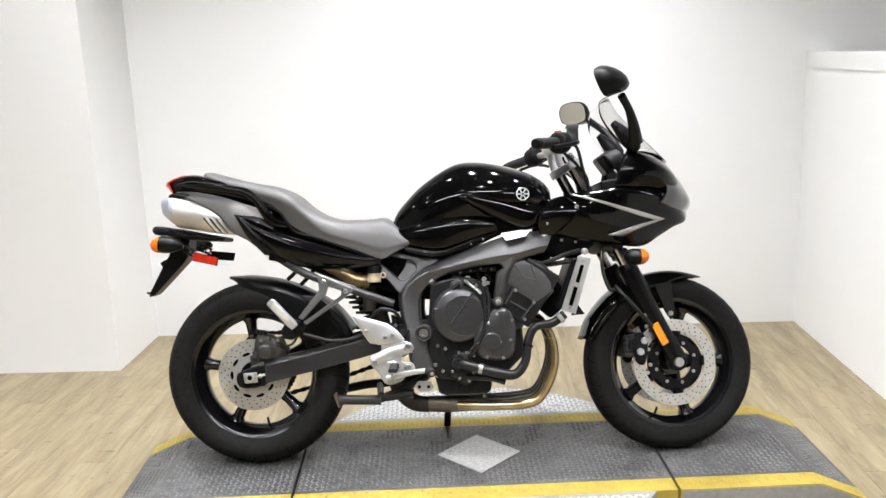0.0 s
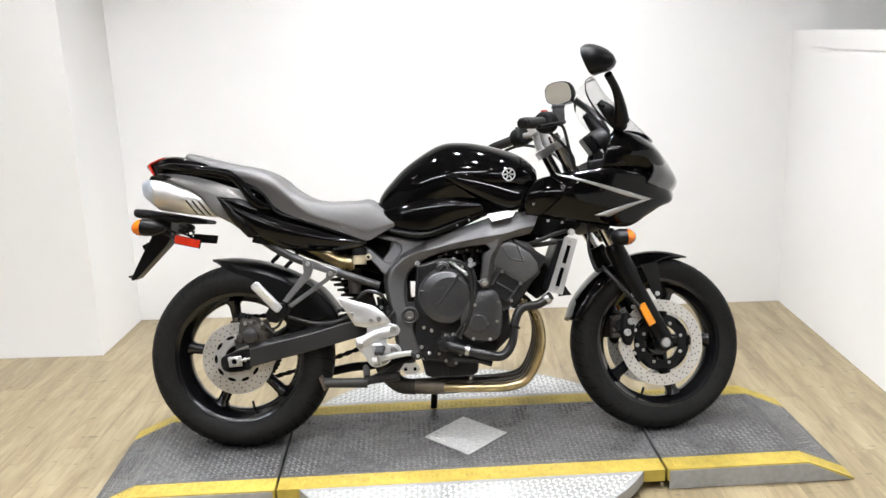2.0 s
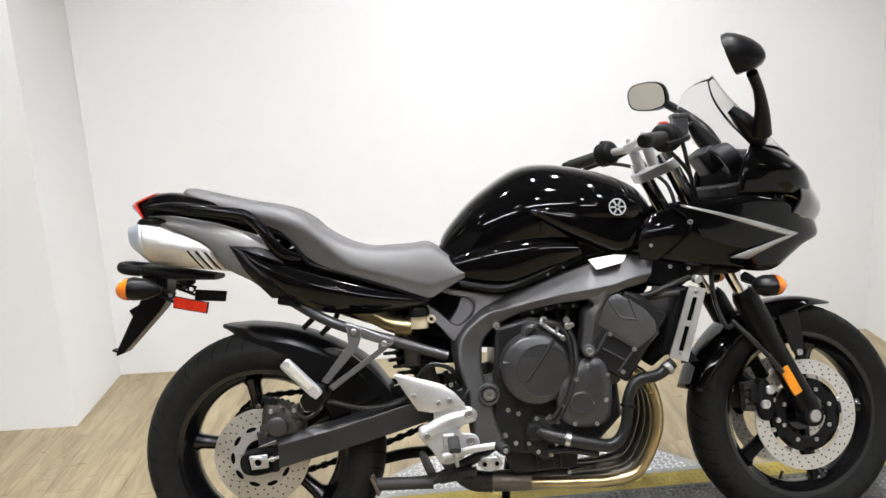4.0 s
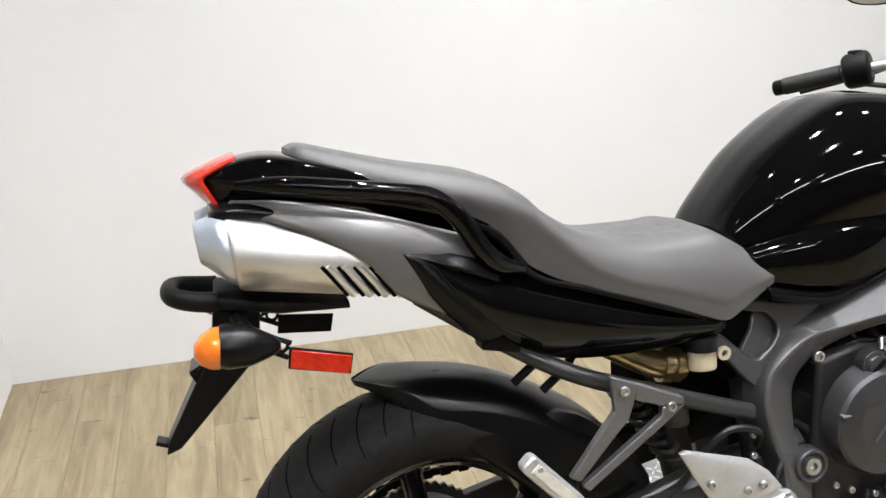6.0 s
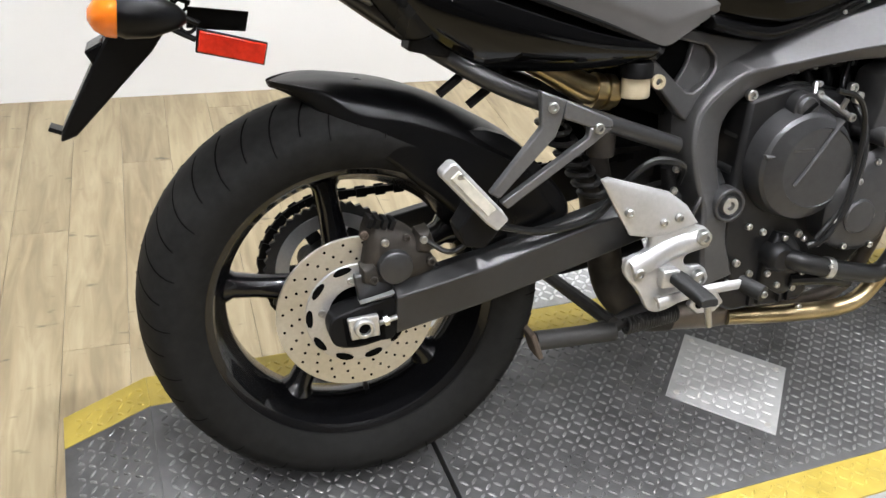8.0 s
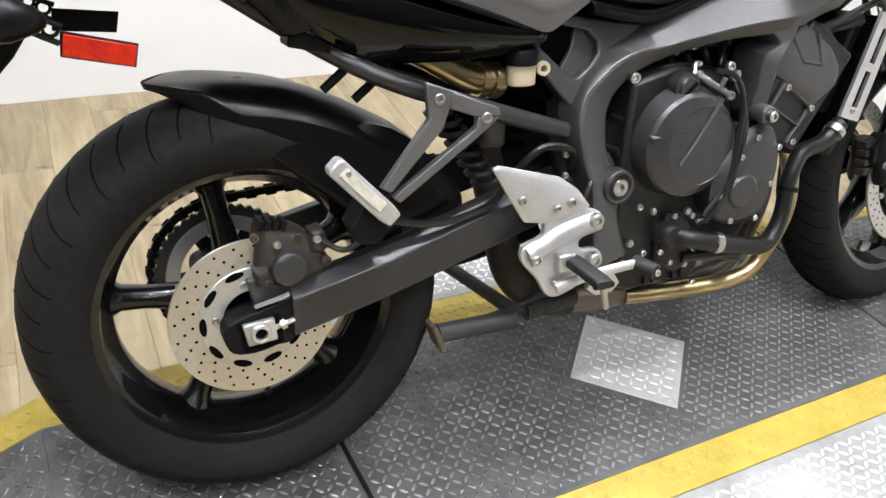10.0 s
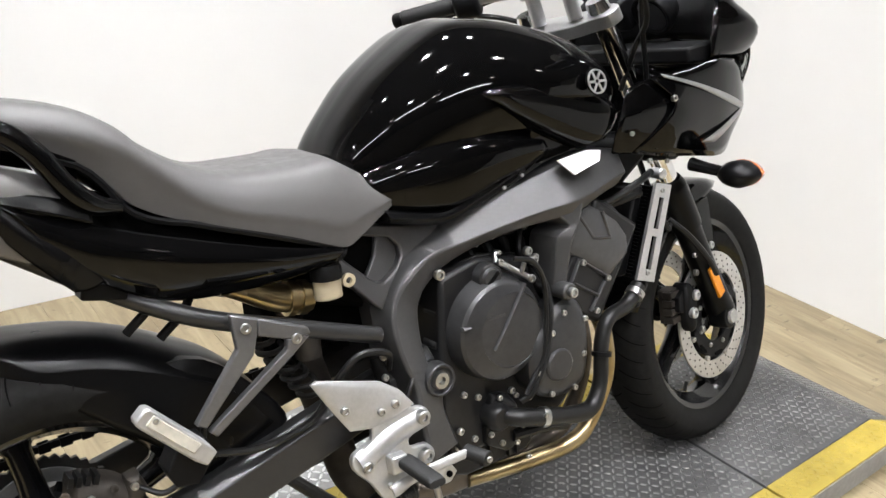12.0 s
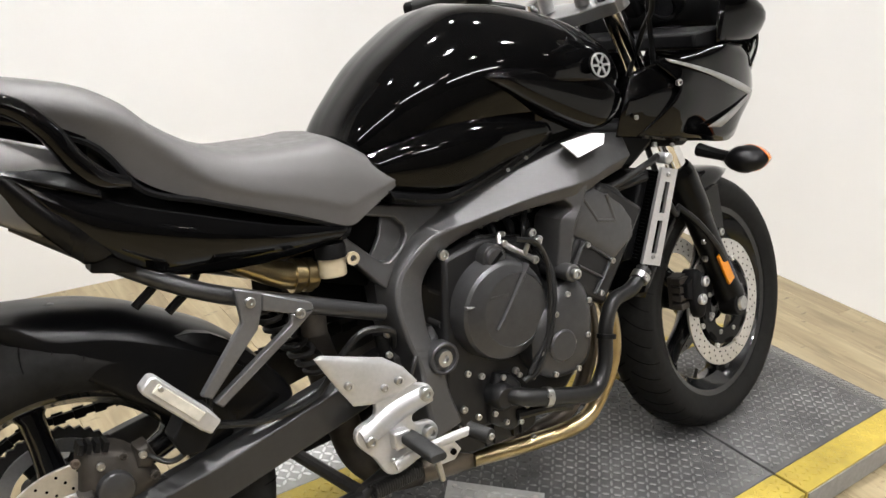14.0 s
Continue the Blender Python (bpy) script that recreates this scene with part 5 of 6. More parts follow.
# tail cowl with lamp
bm = body([(-0.284, 0.972, 0.058, 0.9695, 0.967, 0.058), (-0.27, 0.978, 0.069, 0.967, 0.937, 0.064), (-0.24, 0.993, 0.086, 0.962, 0.928, 0.074), (-0.19, 0.9975, 0.112, 0.955, 0.912, 0.09), (-0.12, 0.982, 0.127, 0.94, 0.886, 0.10), (0.02, 0.94, 0.13, 0.905, 0.862, 0.11), (0.10, 0.90, 0.128, 0.87, 0.83, 0.11)], 4, square=0.72)
tail = part("tail_cowl", bm, GLOSS, bike, "gloss black tail cowl", sharp=70)
bm = B()
rails(bm, [
    [(-0.236, -0.06, 0.9925), (-0.24, -0.035, 0.9955), (-0.243, 0, 0.997)],
    [(-0.263, -0.066, 0.9815), (-0.277, -0.038, 0.983), (-0.282, 0, 0.983)],
    [(-0.284, -0.068, 0.9695), (-0.304, -0.036, 0.9685), (-0.312, 0, 0.968)],
    [(-0.278, -0.07, 0.951), (-0.291, -0.04, 0.949), (-0.296, 0, 0.948)],
    [(-0.268, -0.07, 0.932), (-0.276, -0.04, 0.93), (-0.279, 0, 0.929)]], 5, 3, mirror=True)
part("tail_lamp", bm, RED, tail, "red tail lamp lens", thick=0.005, sharp=50)
bm = body([(-0.282, 0.93, 0.085, 0.918, 0.905, 0.08), (-0.262, 0.937, 0.11, 0.925, 0.9, 0.1), (-0.2, 0.935, 0.12, 0.918, 0.89, 0.1), (-0.1, 0.91, 0.12, 0.89, 0.86, 0.1)], 3)
part("undertail_panel", bm, DEEP, tail, "black panel between tail and mufflers", sharp=60)
for s in (-1, 1):
    bm = B()
    tube(bm, [(-0.24, s * 0.10, 0.957), (-0.18, s * 0.132, 0.956), (-0.1, s * 0.15, 0.945), (-0.03, s * 0.157, 0.934), (0.015, s * 0.16, 0.922), (0.05, s * 0.16, 0.889), (0.077, s * 0.158, 0.846), (0.105, s * 0.152, 0.818), (0.14, s * 0.14, 0.806)], [0.008, 0.0125, 0.0125, 0.013, 0.0145, 0.015, 0.015, 0.015, 0.01], 14)
    part("grab_rail", bm, GLOSS, bike, "gloss black grab rail")

# underseat mufflers
for s in (-1, 1):
    def oval(x, z, y, a, b):
        return [(x - 0.1 * b * math.sin(g), s * (y + a * math.cos(g)), z + b * math.sin(g)) for g in np.linspace(0, 2 * math.pi, 32, endpoint=False)]
    bm = B()
    loft(bm, [oval(-0.257, 0.869, 0.078, 0.054, 0.05), oval(-0.256, 0.869, 0.078, 0.058, 0.054), oval(-0.25, 0.868, 0.078, 0.061, 0.056), oval(-0.12, 0.847, 0.08, 0.064, 0.056), oval(-0.02, 0.828, 0.084, 0.062, 0.05), oval(0.05, 0.812, 0.085, 0.052, 0.04)])
    can = part("muffler", bm, CAN, bike, "brushed silver underseat muffler", sharp=60)
    bm = B()
    loft(bm, [oval(x, 0.869 + (-0.25 - x) * 0.28, 0.078 - (-0.25 - x) * 0.16, 1.1 * r, r) for x, r in ((-0.25, 0.051), (-0.262, 0.0505), (-0.268, 0.049), (-0.275, 0.045), (-0.283, 0.0395), (-0.291, 0.0345), (-0.298, 0.031), (-0.301, 0.029), (-0.301, 0.0275), (-0.298, 0.026), (-0.288, 0.025), (-0.27, 0.025))])
    part("muffler_cap", bm, CAPBLUE, can, "polished bluish end cap", sharp=75)
    bm = B()
    loft(bm, [oval(-0.284, 0.878, 0.0725, 0.0275, 0.025), oval(-0.262, 0.874, 0.074, 0.02, 0.018)])
    part("outlet", bm, GAP_BLACK, can)
    bm = B()
    rails(bm, [
        [(-0.25, -0.075, 0.936), (-0.17, -0.112, 0.931), (-0.06, -0.138, 0.905), (0.02, -0.142, 0.878), (0.09, -0.136, 0.855)],
        [(-0.254, -0.084, 0.932), (-0.18, -0.12, 0.92), (-0.08, -0.15, 0.886), (0.0, -0.156, 0.852), (0.08, -0.152, 0.825)],
        [(-0.257, -0.09, 0.927), (-0.188, -0.124, 0.909), (-0.09, -0.152, 0.86), (-0.036, -0.158, 0.803), (0.03, -0.152, 0.765)],
        [(-0.255, -0.09, 0.92), (-0.187, -0.122, 0.902), (-0.092, -0.149, 0.853), (-0.043, -0.154, 0.796), (0.02, -0.145, 0.757)]])
    if s > 0:
        flip(bm)
    heat = part("heat_shield", bm, COVER, can, "satin titanium-grey heat shield", thick=0.004, sharp=60)
    for k in range(4):
        top_, low_ = (-0.134 + 0.0215 * k, 0.843 - 0.0025 * k), (-0.099 + 0.022 * k, 0.797 - 0.003 * k)
        bm = B()
        tube(bm, [(top_[0] - 0.008, s * 0.143, top_[1]), ((top_[0] + low_[0]) / 2 - 0.008, s * 0.137, (top_[1] + low_[1]) / 2), (low_[0] - 0.009, s * 0.124, low_[1])], [0.0028, 0.0034, 0.0036], 8, n=3)
        part("vent_slot", bm, GAP_BLACK, heat, "dark vent slot")
        bm = B()
        tube(bm, [(top_[0], s * 0.1455, top_[1]), ((top_[0] + low_[0]) / 2, s * 0.1405, (top_[1] + low_[1]) / 2), (low_[0], s * 0.128, low_[1])], [0.0034, 0.0048, 0.0058], 8, n=3)
        part("vent_bar", bm, CAN, heat)

# rear light bracket, plate carrier, indicators, reflectors
bm = B()
rows = []
for x, w, z, h in ((-0.288, 0.07, 0.798, 0.01), (-0.282, 0.078, 0.797, 0.0145), (-0.2, 0.075, 0.78, 0.0145), (-0.098, 0.06, 0.767, 0.007)):
    rows.append([(x, w * math.copysign(abs(math.cos(g)) ** 0.5, math.cos(g)), z + h * math.copysign(abs(math.sin(g)) ** 0.6, math.sin(g))) for g in np.linspace(0, 2 * math.pi, 20, endpoint=False)])
loft(bm, rows)
tailb = part("rear_mudguard", bm, MATTE, bike, "black plastic rear mudguard bracket with a looped end", bevel=0.001, sharp=50)
bm = B()
rows = []
for a in np.linspace(0, math.pi, 25):
    c, d = math.cos(a), math.sin(a)
    at = (-0.283 - 0.067 * d ** 0.7, 0.066 * math.copysign(abs(c) ** 0.7, c), 0.797 + 0.011 * d)
    rows.append([(at[0] - d * 0.0125 * math.cos(g), at[1] + c * 0.0125 * math.cos(g), at[2] + 0.0145 * math.sin(g)) for g in np.linspace(0, 2 * math.pi, 14, endpoint=False)])
loft(bm, rows)
part("bracket_loop", bm, MATTE, tailb, sharp=60)
bm = B()
loft(bm, [[(x, y, z) for x, z in ((-0.29, 0.79), (-0.225, 0.777), (-0.232, 0.715), (-0.25, 0.69), (-0.358, 0.58), (-0.38, 0.572), (-0.376, 0.588), (-0.322, 0.685), (-0.30, 0.72))] for y in (-1, 1)])
for v in bm.verts:
    v.co.y *= 0.034 + 0.012 * (v.co.z - 0.6) / 0.19
flap = part("plate_carrier", bm, SATIN, tailb, "black plate carrier flap", bevel=0.004)
bm = B()
box(bm, (-0.316, 0.0, 0.684), (0.026, 0.075, 0.034), Matrix.Rotation(radians(-28), 4, "Y"))
part("plate_lamp", bm, DEEP, flap, "small black plate lamp housing", bevel=0.003)
bm = B()
box(bm, (-0.382, 0.0, 0.583), (0.026, 0.03, 0.006), Matrix.Rotation(radians(22), 4, "Y"))
part("flap_hook", bm, SATIN, flap, bevel=0.001)
for s in (-1, 1):
    bm = B()
    rows = []
    for x, r in ((-0.286, 0.027), (-0.275, 0.03), (-0.245, 0.026), (-0.218, 0.014), (-0.208, 0.006)):
        rows.append([(x + 0.1 * r * math.sin(g), s * (0.165 + 1.15 * r * math.cos(g)), 0.757 - 0.12 * (x + 0.27) + r * math.sin(g)) for g in np.linspace(0, 2 * math.pi, 20, endpoint=False)])
    loft(bm, rows)
    ind = part("rear_indicator", bm, SATIN, bike, "black indicator with amber lens", sharp=60)
    bm = B()
    rows = []
    for x, r in ((-0.285, 0.0285), (-0.298, 0.0265), (-0.31, 0.019), (-0.318, 0.008)):
        rows.append([(x + 0.1 * r * math.sin(g), s * (0.165 + 1.15 * r * math.cos(g)), 0.757 + r * math.sin(g)) for g in np.linspace(0, 2 * math.pi, 20, endpoint=False)])
    loft(bm, rows)
    part("amber_lens", bm, AMBER, ind, "amber lens", sharp=60)
    bm = B()
    tube(bm, [(-0.235, s * 0.15, 0.752), (-0.25, s * 0.10, 0.762), (-0.26, s * 0.06, 0.77)], 0.011, 10)
    part("indicator_stalk", bm, MATTE, ind)
    bm = B()
    y = s * 0.108
    up = 0.0 if s < 0 else 0.012
    plate(bm, [(-0.191, 0.727), (-0.108, 0.7065 + up), (-0.114, 0.681 + up), (-0.196, 0.701)], y, y + s * 0.006)
    refl = part("side_reflector", bm, RED if s < 0 else SATIN, bike, "rectangular red reflector" if s < 0 else "black back of the far reflector", bevel=0.0015)
    bm = B()
    plate(bm, [(-0.194, 0.7295), (-0.1055, 0.7075 + up), (-0.112, 0.6785 + up), (-0.198, 0.6985)], y - s * 0.006, y - s * 0.001)
    part("reflector_frame", bm, MATTE, refl, bevel=0.001)
    for a, b in (((-0.235, 0.754), (-0.19, 0.734)), ((-0.238, 0.735), (-0.196, 0.714))):
        bm = B()
        tube(bm, [(a[0], s * 0.09, a[1]), ((a[0] + b[0]) / 2, s * 0.101, (a[1] + b[1]) / 2), (b[0], s * 0.103, b[1])], 0.0038, 8)
        part("reflector_arm", bm, MATTE, refl)
    for x, z in ((-0.2235, 0.741), (-0.204, 0.7315)):
        bm = B()
        turned(bm, [(0.0065, s * 0.098), (0.011, s * 0.098), (0.011, s * 0.102), (0.0065, s * 0.102)], x, z, 20, closed=True)
        part("arm_eye", bm, MATTE, refl)

# rear hugger mudguard: a skin round the tyre
def arc_skin(cx, cz, stations, mirror=True):
    """Skin over a wheel; stations: angle, then (half width, radius) from crown to skirt."""
    lines = []
    for k in range(len(stations[0]) - 1):
        lines.append([(cx + s[k + 1][1] * math.cos(radians(s[0])), -s[k + 1][0], cz + s[k + 1][1] * math.sin(radians(s[0]))) for s in stations])
    bm = B()
    fine = [spline(l, 5) for l in lines]
    rows = []
    for i in range(len(fine[0])):
        c = spline([l[i] for l in fine], 4)
        rows.append([np.array((q[0], -q[1], q[2])) for q in reversed(c[1:])] + c)
    grid(bm, rows)
    return bm


stations = []
for a, crown, skirt, w in ((107, 0.344, 0.339, 0.006), (104, 0.341, 0.33, 0.032), (100, 0.338, 0.313, 0.06), (95, 0.335, 0.29, 0.084), (88, 0.331, 0.264, 0.1), (77, 0.328, 0.235, 0.108), (65, 0.329, 0.214, 0.11), (52, 0.337, 0.206, 0.11), (38, 0.356, 0.206, 0.11), (22, 0.371, 0.197, 0.108)):
    edge = crown - 0.33 * (crown - skirt) if w < 0.09 else crown - 0.034
    stations.append((a, (0, crown), (w * 0.5, crown - 0.1 * (crown - edge)), (w * 0.85, crown - 0.45 * (crown - edge)), (w * 0.985, edge + 0.004), (w, edge - 0.003), (w * 1.01, (edge + skirt) / 2), (w, skirt)))
bm = arc_skin(RX, RZ, stations)
part("rear_hugger", bm, SATIN, bike, "satin black rear hugger mudguard", thick=0.004, sharp=28)
bm = B()
pillow(bm, [tuple(p) for p in spline([(0.16, 0.56), (0.23, 0.56), (0.30, 0.50), (0.345, 0.44), (0.33, 0.41), (0.25, 0.40), (0.19, 0.42), (0.16, 0.46)], 3, True)], [(0.21, 0.5), (0.29, 0.44)], -0.1, 0.008, -0.08)
part("hugger_flank", bm, SATIN, bike, "satin black chain guard flank", sharp=60)

# ---- front end ----
fork_dir = Vector((1.448 - 1.252, 0, 0.312 - 0.70)).normalized()
STEER = Matrix.Translation((1.21, 0.036, 0.704)) @ Matrix.Rotation(radians(11), 4, -fork_dir) @ Matrix.Translation((-1.21, 0, -0.70))
unsteered = set(bike.children)


def on_fork(d, y):
    p = Vector((1.238, y, 0.70)) + fork_dir * d
    return tuple(p)


for s in (-1, 1):
    y = s * 0.088
    bm = B()
    tube(bm, [on_fork(-0.33, y), on_fork(0.10, y)], 0.0215, 20)
    leg = part("fork_tube", bm, CHROME, bike, "chrome fork tube")
    bm = B()
    prof = [on_fork(d, y) for d in (0.07, 0.085, 0.10, 0.19, 0.20, 0.30, 0.40, 0.44, 0.455)]
    tube(bm, prof, [0.027, 0.032, 0.034, 0.034, 0.03, 0.029, 0.031, 0.033, 0.02], 20, n=3)
    slider = part("fork_slider", bm, SATIN, bike, "satin black fork lower leg", sharp=50)
    bm = B()
    turned(bm, [(0.008, s * 0.124), (0.015, s * 0.124), (0.018, s * 0.119), (0.018, s * 0.095)], 1.432, 0.296, 20)
    part("axle_end", bm, BOLT, slider, "bright axle end")
    bm = B()
    turned(bm, [(0.018, s * 0.118), (0.028, s * 0.116), (0.03, s * 0.11), (0.03, s * 0.075), (0.018, s * 0.075)], 1.432, 0.296, 24, closed=True)
    part("axle_clamp", bm, SATIN, slider, bevel=0.001)
    bm = B()
    c = Vector(on_fork(0.343, y)) + Vector((-0.024, s * 0.032, 0.0))
    d, n2 = fork_dir, Vector((-fork_dir.z, 0, fork_dir.x))
    loft(bm, [[tuple(c + d * a + n2 * b + Vector((0, s * yy, 0))) for a, b in ((-0.040, -0.013), (0.040, -0.013), (0.040, 0.013), (-0.040, 0.013))] for yy in (0, 0.007)])
    part("fork_reflector", bm, YELLOW_LENS, slider, "amber-yellow rectangular reflector", bevel=0.002)
disc_rotor(front, FX, FZ, -0.068, 0.108, 0.147, 0.005, 30)
disc_carrier(front, FX, FZ, -0.07, 0.06, 0.098, 8, MATTE, 8)
for k in range(8):
    a = 2 * math.pi * (k + 0.4) / 8
    bolt(front, FX + 0.104 * math.cos(a), -0.073, FZ + 0.104 * math.sin(a), 0.009, STEEL)
disc_rotor(front, FX, FZ, 0.068, 0.108, 0.147, 0.005, 30)
for s in (-1, 1):
    bm = B()
    pillow(bm, [tuple(p) for p in spline([(1.295, 0.388), (1.317, 0.4), (1.337, 0.37), (1.334, 0.325), (1.322, 0.292), (1.302, 0.296), (1.29, 0.335)], 3, True)], [(1.312, 0.37), (1.314, 0.325)], -0.086, 0.01, -0.055)
    if s > 0:
        flip(bm)
    cal = part("front_caliper", bm, MATTE, bike, "dark front brake caliper", bevel=0.002)
    for x, z, r in ((1.322, 0.372, 0.017), (1.307, 0.335, 0.017), (1.332, 0.42, 0.01), (1.339, 0.29, 0.009)):
        bolt(cal, x, s * 0.098, z, r, ALU if r > 0.015 else None)
    bm = B()
    plate(bm, [(1.295, 0.335), (1.272, 0.345), (1.274, 0.375), (1.30, 0.39)], s * 0.06, s * 0.085)
    part("pad_cover", bm, MATTE, cal, bevel=0.002)
    bm = B()
    for k in range(4):
        z = 0.318 + 0.019 * k
        plate(bm, [(1.262, z), (1.262, z + 0.014), (1.305, z + 0.014), (1.305, z)], s * 0.05, s * 0.074)
    plate(bm, [(1.268, 0.316), (1.268, 0.39), (1.305, 0.394), (1.305, 0.312)], s * 0.036, s * 0.066)
    part("caliper_body", bm, GRIME, cal, "brown dusty caliper body", bevel=0.0015)
bm = B()
tube(bm, [(1.225, -0.11, 0.56), (1.25, -0.14, 0.52), (1.30, -0.15, 0.46), (1.335, -0.145, 0.42)], 0.0065, 8)
part("front_brake_hose", bm, HOSE, bike)
bm = B()
tube(bm, [(1.20, -0.06, 0.72), (1.185, -0.10, 0.62), (1.20, -0.12, 0.55), (1.225, -0.11, 0.55)], 0.0065, 8)
part("front_brake_hose", bm, HOSE, bike)
bm = arc_skin(FX, FZ, [(164, (0, 0.322), (0.05, 0.318), (0.062, 0.30)), (150, (0, 0.322), (0.055, 0.316), (0.072, 0.285)), (130, (0, 0.32), (0.056, 0.313), (0.076, 0.28)), (112, (0, 0.318), (0.056, 0.31), (0.078, 0.27)), (96, (0, 0.317), (0.055, 0.31), (0.076, 0.27)), (82, (0, 0.318), (0.05, 0.312), (0.068, 0.292)), (67, (0, 0.322), (0.02, 0.32), (0.03, 0.316))])
fend = part("front_mudguard", bm, GLOSS, bike, "gloss black front mudguard", thick=0.004, sharp=60)
for s in (-1, 1):
    bm = B()
    plate(bm, [(1.37, 0.565), (1.43, 0.572), (1.44, 0.50), (1.44, 0.455), (1.425, 0.44), (1.405, 0.47)], s * 0.076, s * 0.084)
    part("mudguard_stay", bm, GLOSS, fend, bevel=0.002)
    bolt(fend, 1.424, s * 0.086, 0.462, 0.012)
    bolt(fend, 1.33, s * 0.1, 0.46, 0.009)
# lower triple clamp, top clamp, handlebar
bm = B()
tube(bm, [on_fork(-0.02, -0.135), on_fork(-0.02, 0.135)], 0.034, 14)
part("lower_triple_clamp", bm, MATTE, bike, bevel=0.003)
bm = B()
top = on_fork(-0.315, 0)
rake = Matrix.Rotation(radians(-26.8), 4, "Y")
yoke = spline([(0.03, -0.095), (0.012, -0.125), (-0.022, -0.12), (-0.03, -0.09), (-0.045, -0.05), (-0.05, 0), (-0.045, 0.05), (-0.03, 0.09), (-0.022, 0.12), (0.012, 0.125), (0.03, 0.095), (0.018, 0.05), (0.015, 0), (0.018, -0.05)], 3, True)
loft(bm, [[Vector(top) + rake @ Vector((u, v, h)) for u, v in yoke] for h in (-0.014, 0.012)])
clamp = part("top_triple_clamp", bm, ALU, bike, "bright cast top triple clamp", bevel=0.002)
for s in (-1, 1):
    bm = B()
    tube(bm, [on_fork(-0.33, s * 0.088), on_fork(-0.352, s * 0.088)], [0.024, 0.02], 16)
    part("fork_cap", bm, CHROME, clamp)
    bm = B()
    tube(bm, [(top[0] - 0.025, s * 0.045, top[2] + 0.005), (top[0] - 0.042, s * 0.045, top[2] + 0.062)], [0.015, 0.0145], 14)
    part("bar_riser", bm, ALU, clamp, "bright handlebar riser")
bm = B()
box(bm, (top[0] - 0.045, 0, top[2] + 0.072), (0.036, 0.125, 0.026), Matrix.Rotation(radians(-20), 4, "Y"))
bcl = part("bar_clamp", bm, ALU, clamp, bevel=0.004)
for s in (-1, 1):
    for dx in (-0.012, 0.012):
        bm = B()
        tube(bm, [(top[0] - 0.04 + dx, s * 0.05, top[2] + 0.08), (top[0] - 0.04 + dx, s * 0.05, top[2] + 0.094)], 0.006, 10)
        part("clamp_bolt", bm, BOLT, bcl)
# the forks, wheel, mudguard and clamps stand turned a little to the machine's left
for ob in [front] + [o for o in bike.children if o not in unsteered]:
    ob.matrix_basis = STEER @ ob.matrix_basis
HX, HZ = top[0] - 0.045, top[2] + 0.068
bm = B()
bar_pts = [(0.978, -0.345, 1.037), (1.04, -0.25, 1.047), (1.085, -0.16, HZ + 0.005), (HX, -0.07, HZ), (HX, 0.07, HZ), (1.06, 0.15, HZ + 0.005), (0.99, 0.25, 1.043), (0.908, 0.345, 1.022)]
tube(bm, bar_pts, 0.0112, 12)
hb = part("handlebar", bm, ALU, bike, "silver tubular handlebar")
for s, a, b in ((-1, bar_pts[0], bar_pts[1]), (1, bar_pts[-1], bar_pts[-2])):
    a, b = Vector(a), Vector(b)
    d = (b - a).normalized()
    bm = B()
    tube(bm, [tuple(a), tuple(a + d * 0.115)], [0.018, 0.018], 16)
    grip = part("grip", bm, GRIP, hb, "black rubber grip", bevel=0.002)
    bm = B()
    tube(bm, [tuple(a - d * 0.022), tuple(a - d * 0.016), tuple(a)], [0.012, 0.0165, 0.016], 16, n=2)
    part("bar_end", bm, SATIN, grip, bevel=0.002)
    bm = B()
    c = a + d * 0.145
    tube(bm, [tuple(a + d * 0.118), tuple(a + d * 0.125), tuple(a + d * 0.165), tuple(a + d * 0.172)], [0.022, 0.035, 0.035, 0.022], 14, n=2)
    sw = part("switchgear", bm, MATTE, hb, "black switch housing", bevel=0.002)
    bm = B()
    box(bm, tuple(c + Vector((-0.006, 0, 0.032))), (0.022, 0.022, 0.014))
    part("switch_button", bm, RED if s < 0 else SATIN, sw, bevel=0.003)
    bm = B()
    l0 = a + d * 0.17 + Vector((0.045, 0, 0.0))
    tube(bm, [tuple(l0), tuple(a + d * 0.10 + Vector((0.062, 0, -0.004))), tuple(a - d * 0.01 + Vector((0.05, 0, -0.012)))], [0.008, 0.007, 0.006], 8)
    part("hand_lever", bm, SATIN, hb, "black hand lever")
bm = B()
loft(bm, [[(1.1 + u * 0.0185, -0.19 + v * 0.0185, z) for u, v in ((-1, -1), (1, -1), (1, 1), (-1, 1))] for z in (1.05, 1.098)])
res = part("front_fluid_reservoir", bm, GREYPOT, hb, "grey brake fluid reservoir", bevel=0.004)
bm = B()
box(bm, (1.1, -0.19, 1.103), (0.041, 0.041, 0.012))
part("reservoir_cap", bm, GREYPOT, res, bevel=0.003)
bm = B()
tube(bm, [(1.05, -0.2, 1.055), (1.09, -0.18, 1.058)], 0.014, 12)
part("front_master_cylinder", bm, ALU, hb)
for pts in ([(1.09, -0.17, 1.05), (1.12, -0.14, 1.04), (1.14, -0.12, 0.97), (1.17, -0.1, 0.85), (1.2, -0.06, 0.72)],
            [(1.06, -0.2, 1.03), (1.12, -0.15, 0.98), (1.16, -0.08, 0.93), (1.15, -0.05, 0.85)],
            [(1.0, 0.24, 1.02), (1.06, 0.16, 1.0), (1.13, 0.08, 0.95), (1.15, 0.03, 0.85)]):
    bm = B()
    tube(bm, pts, 0.0055, 8)
    part("control_cable", bm, HOSE, bike)

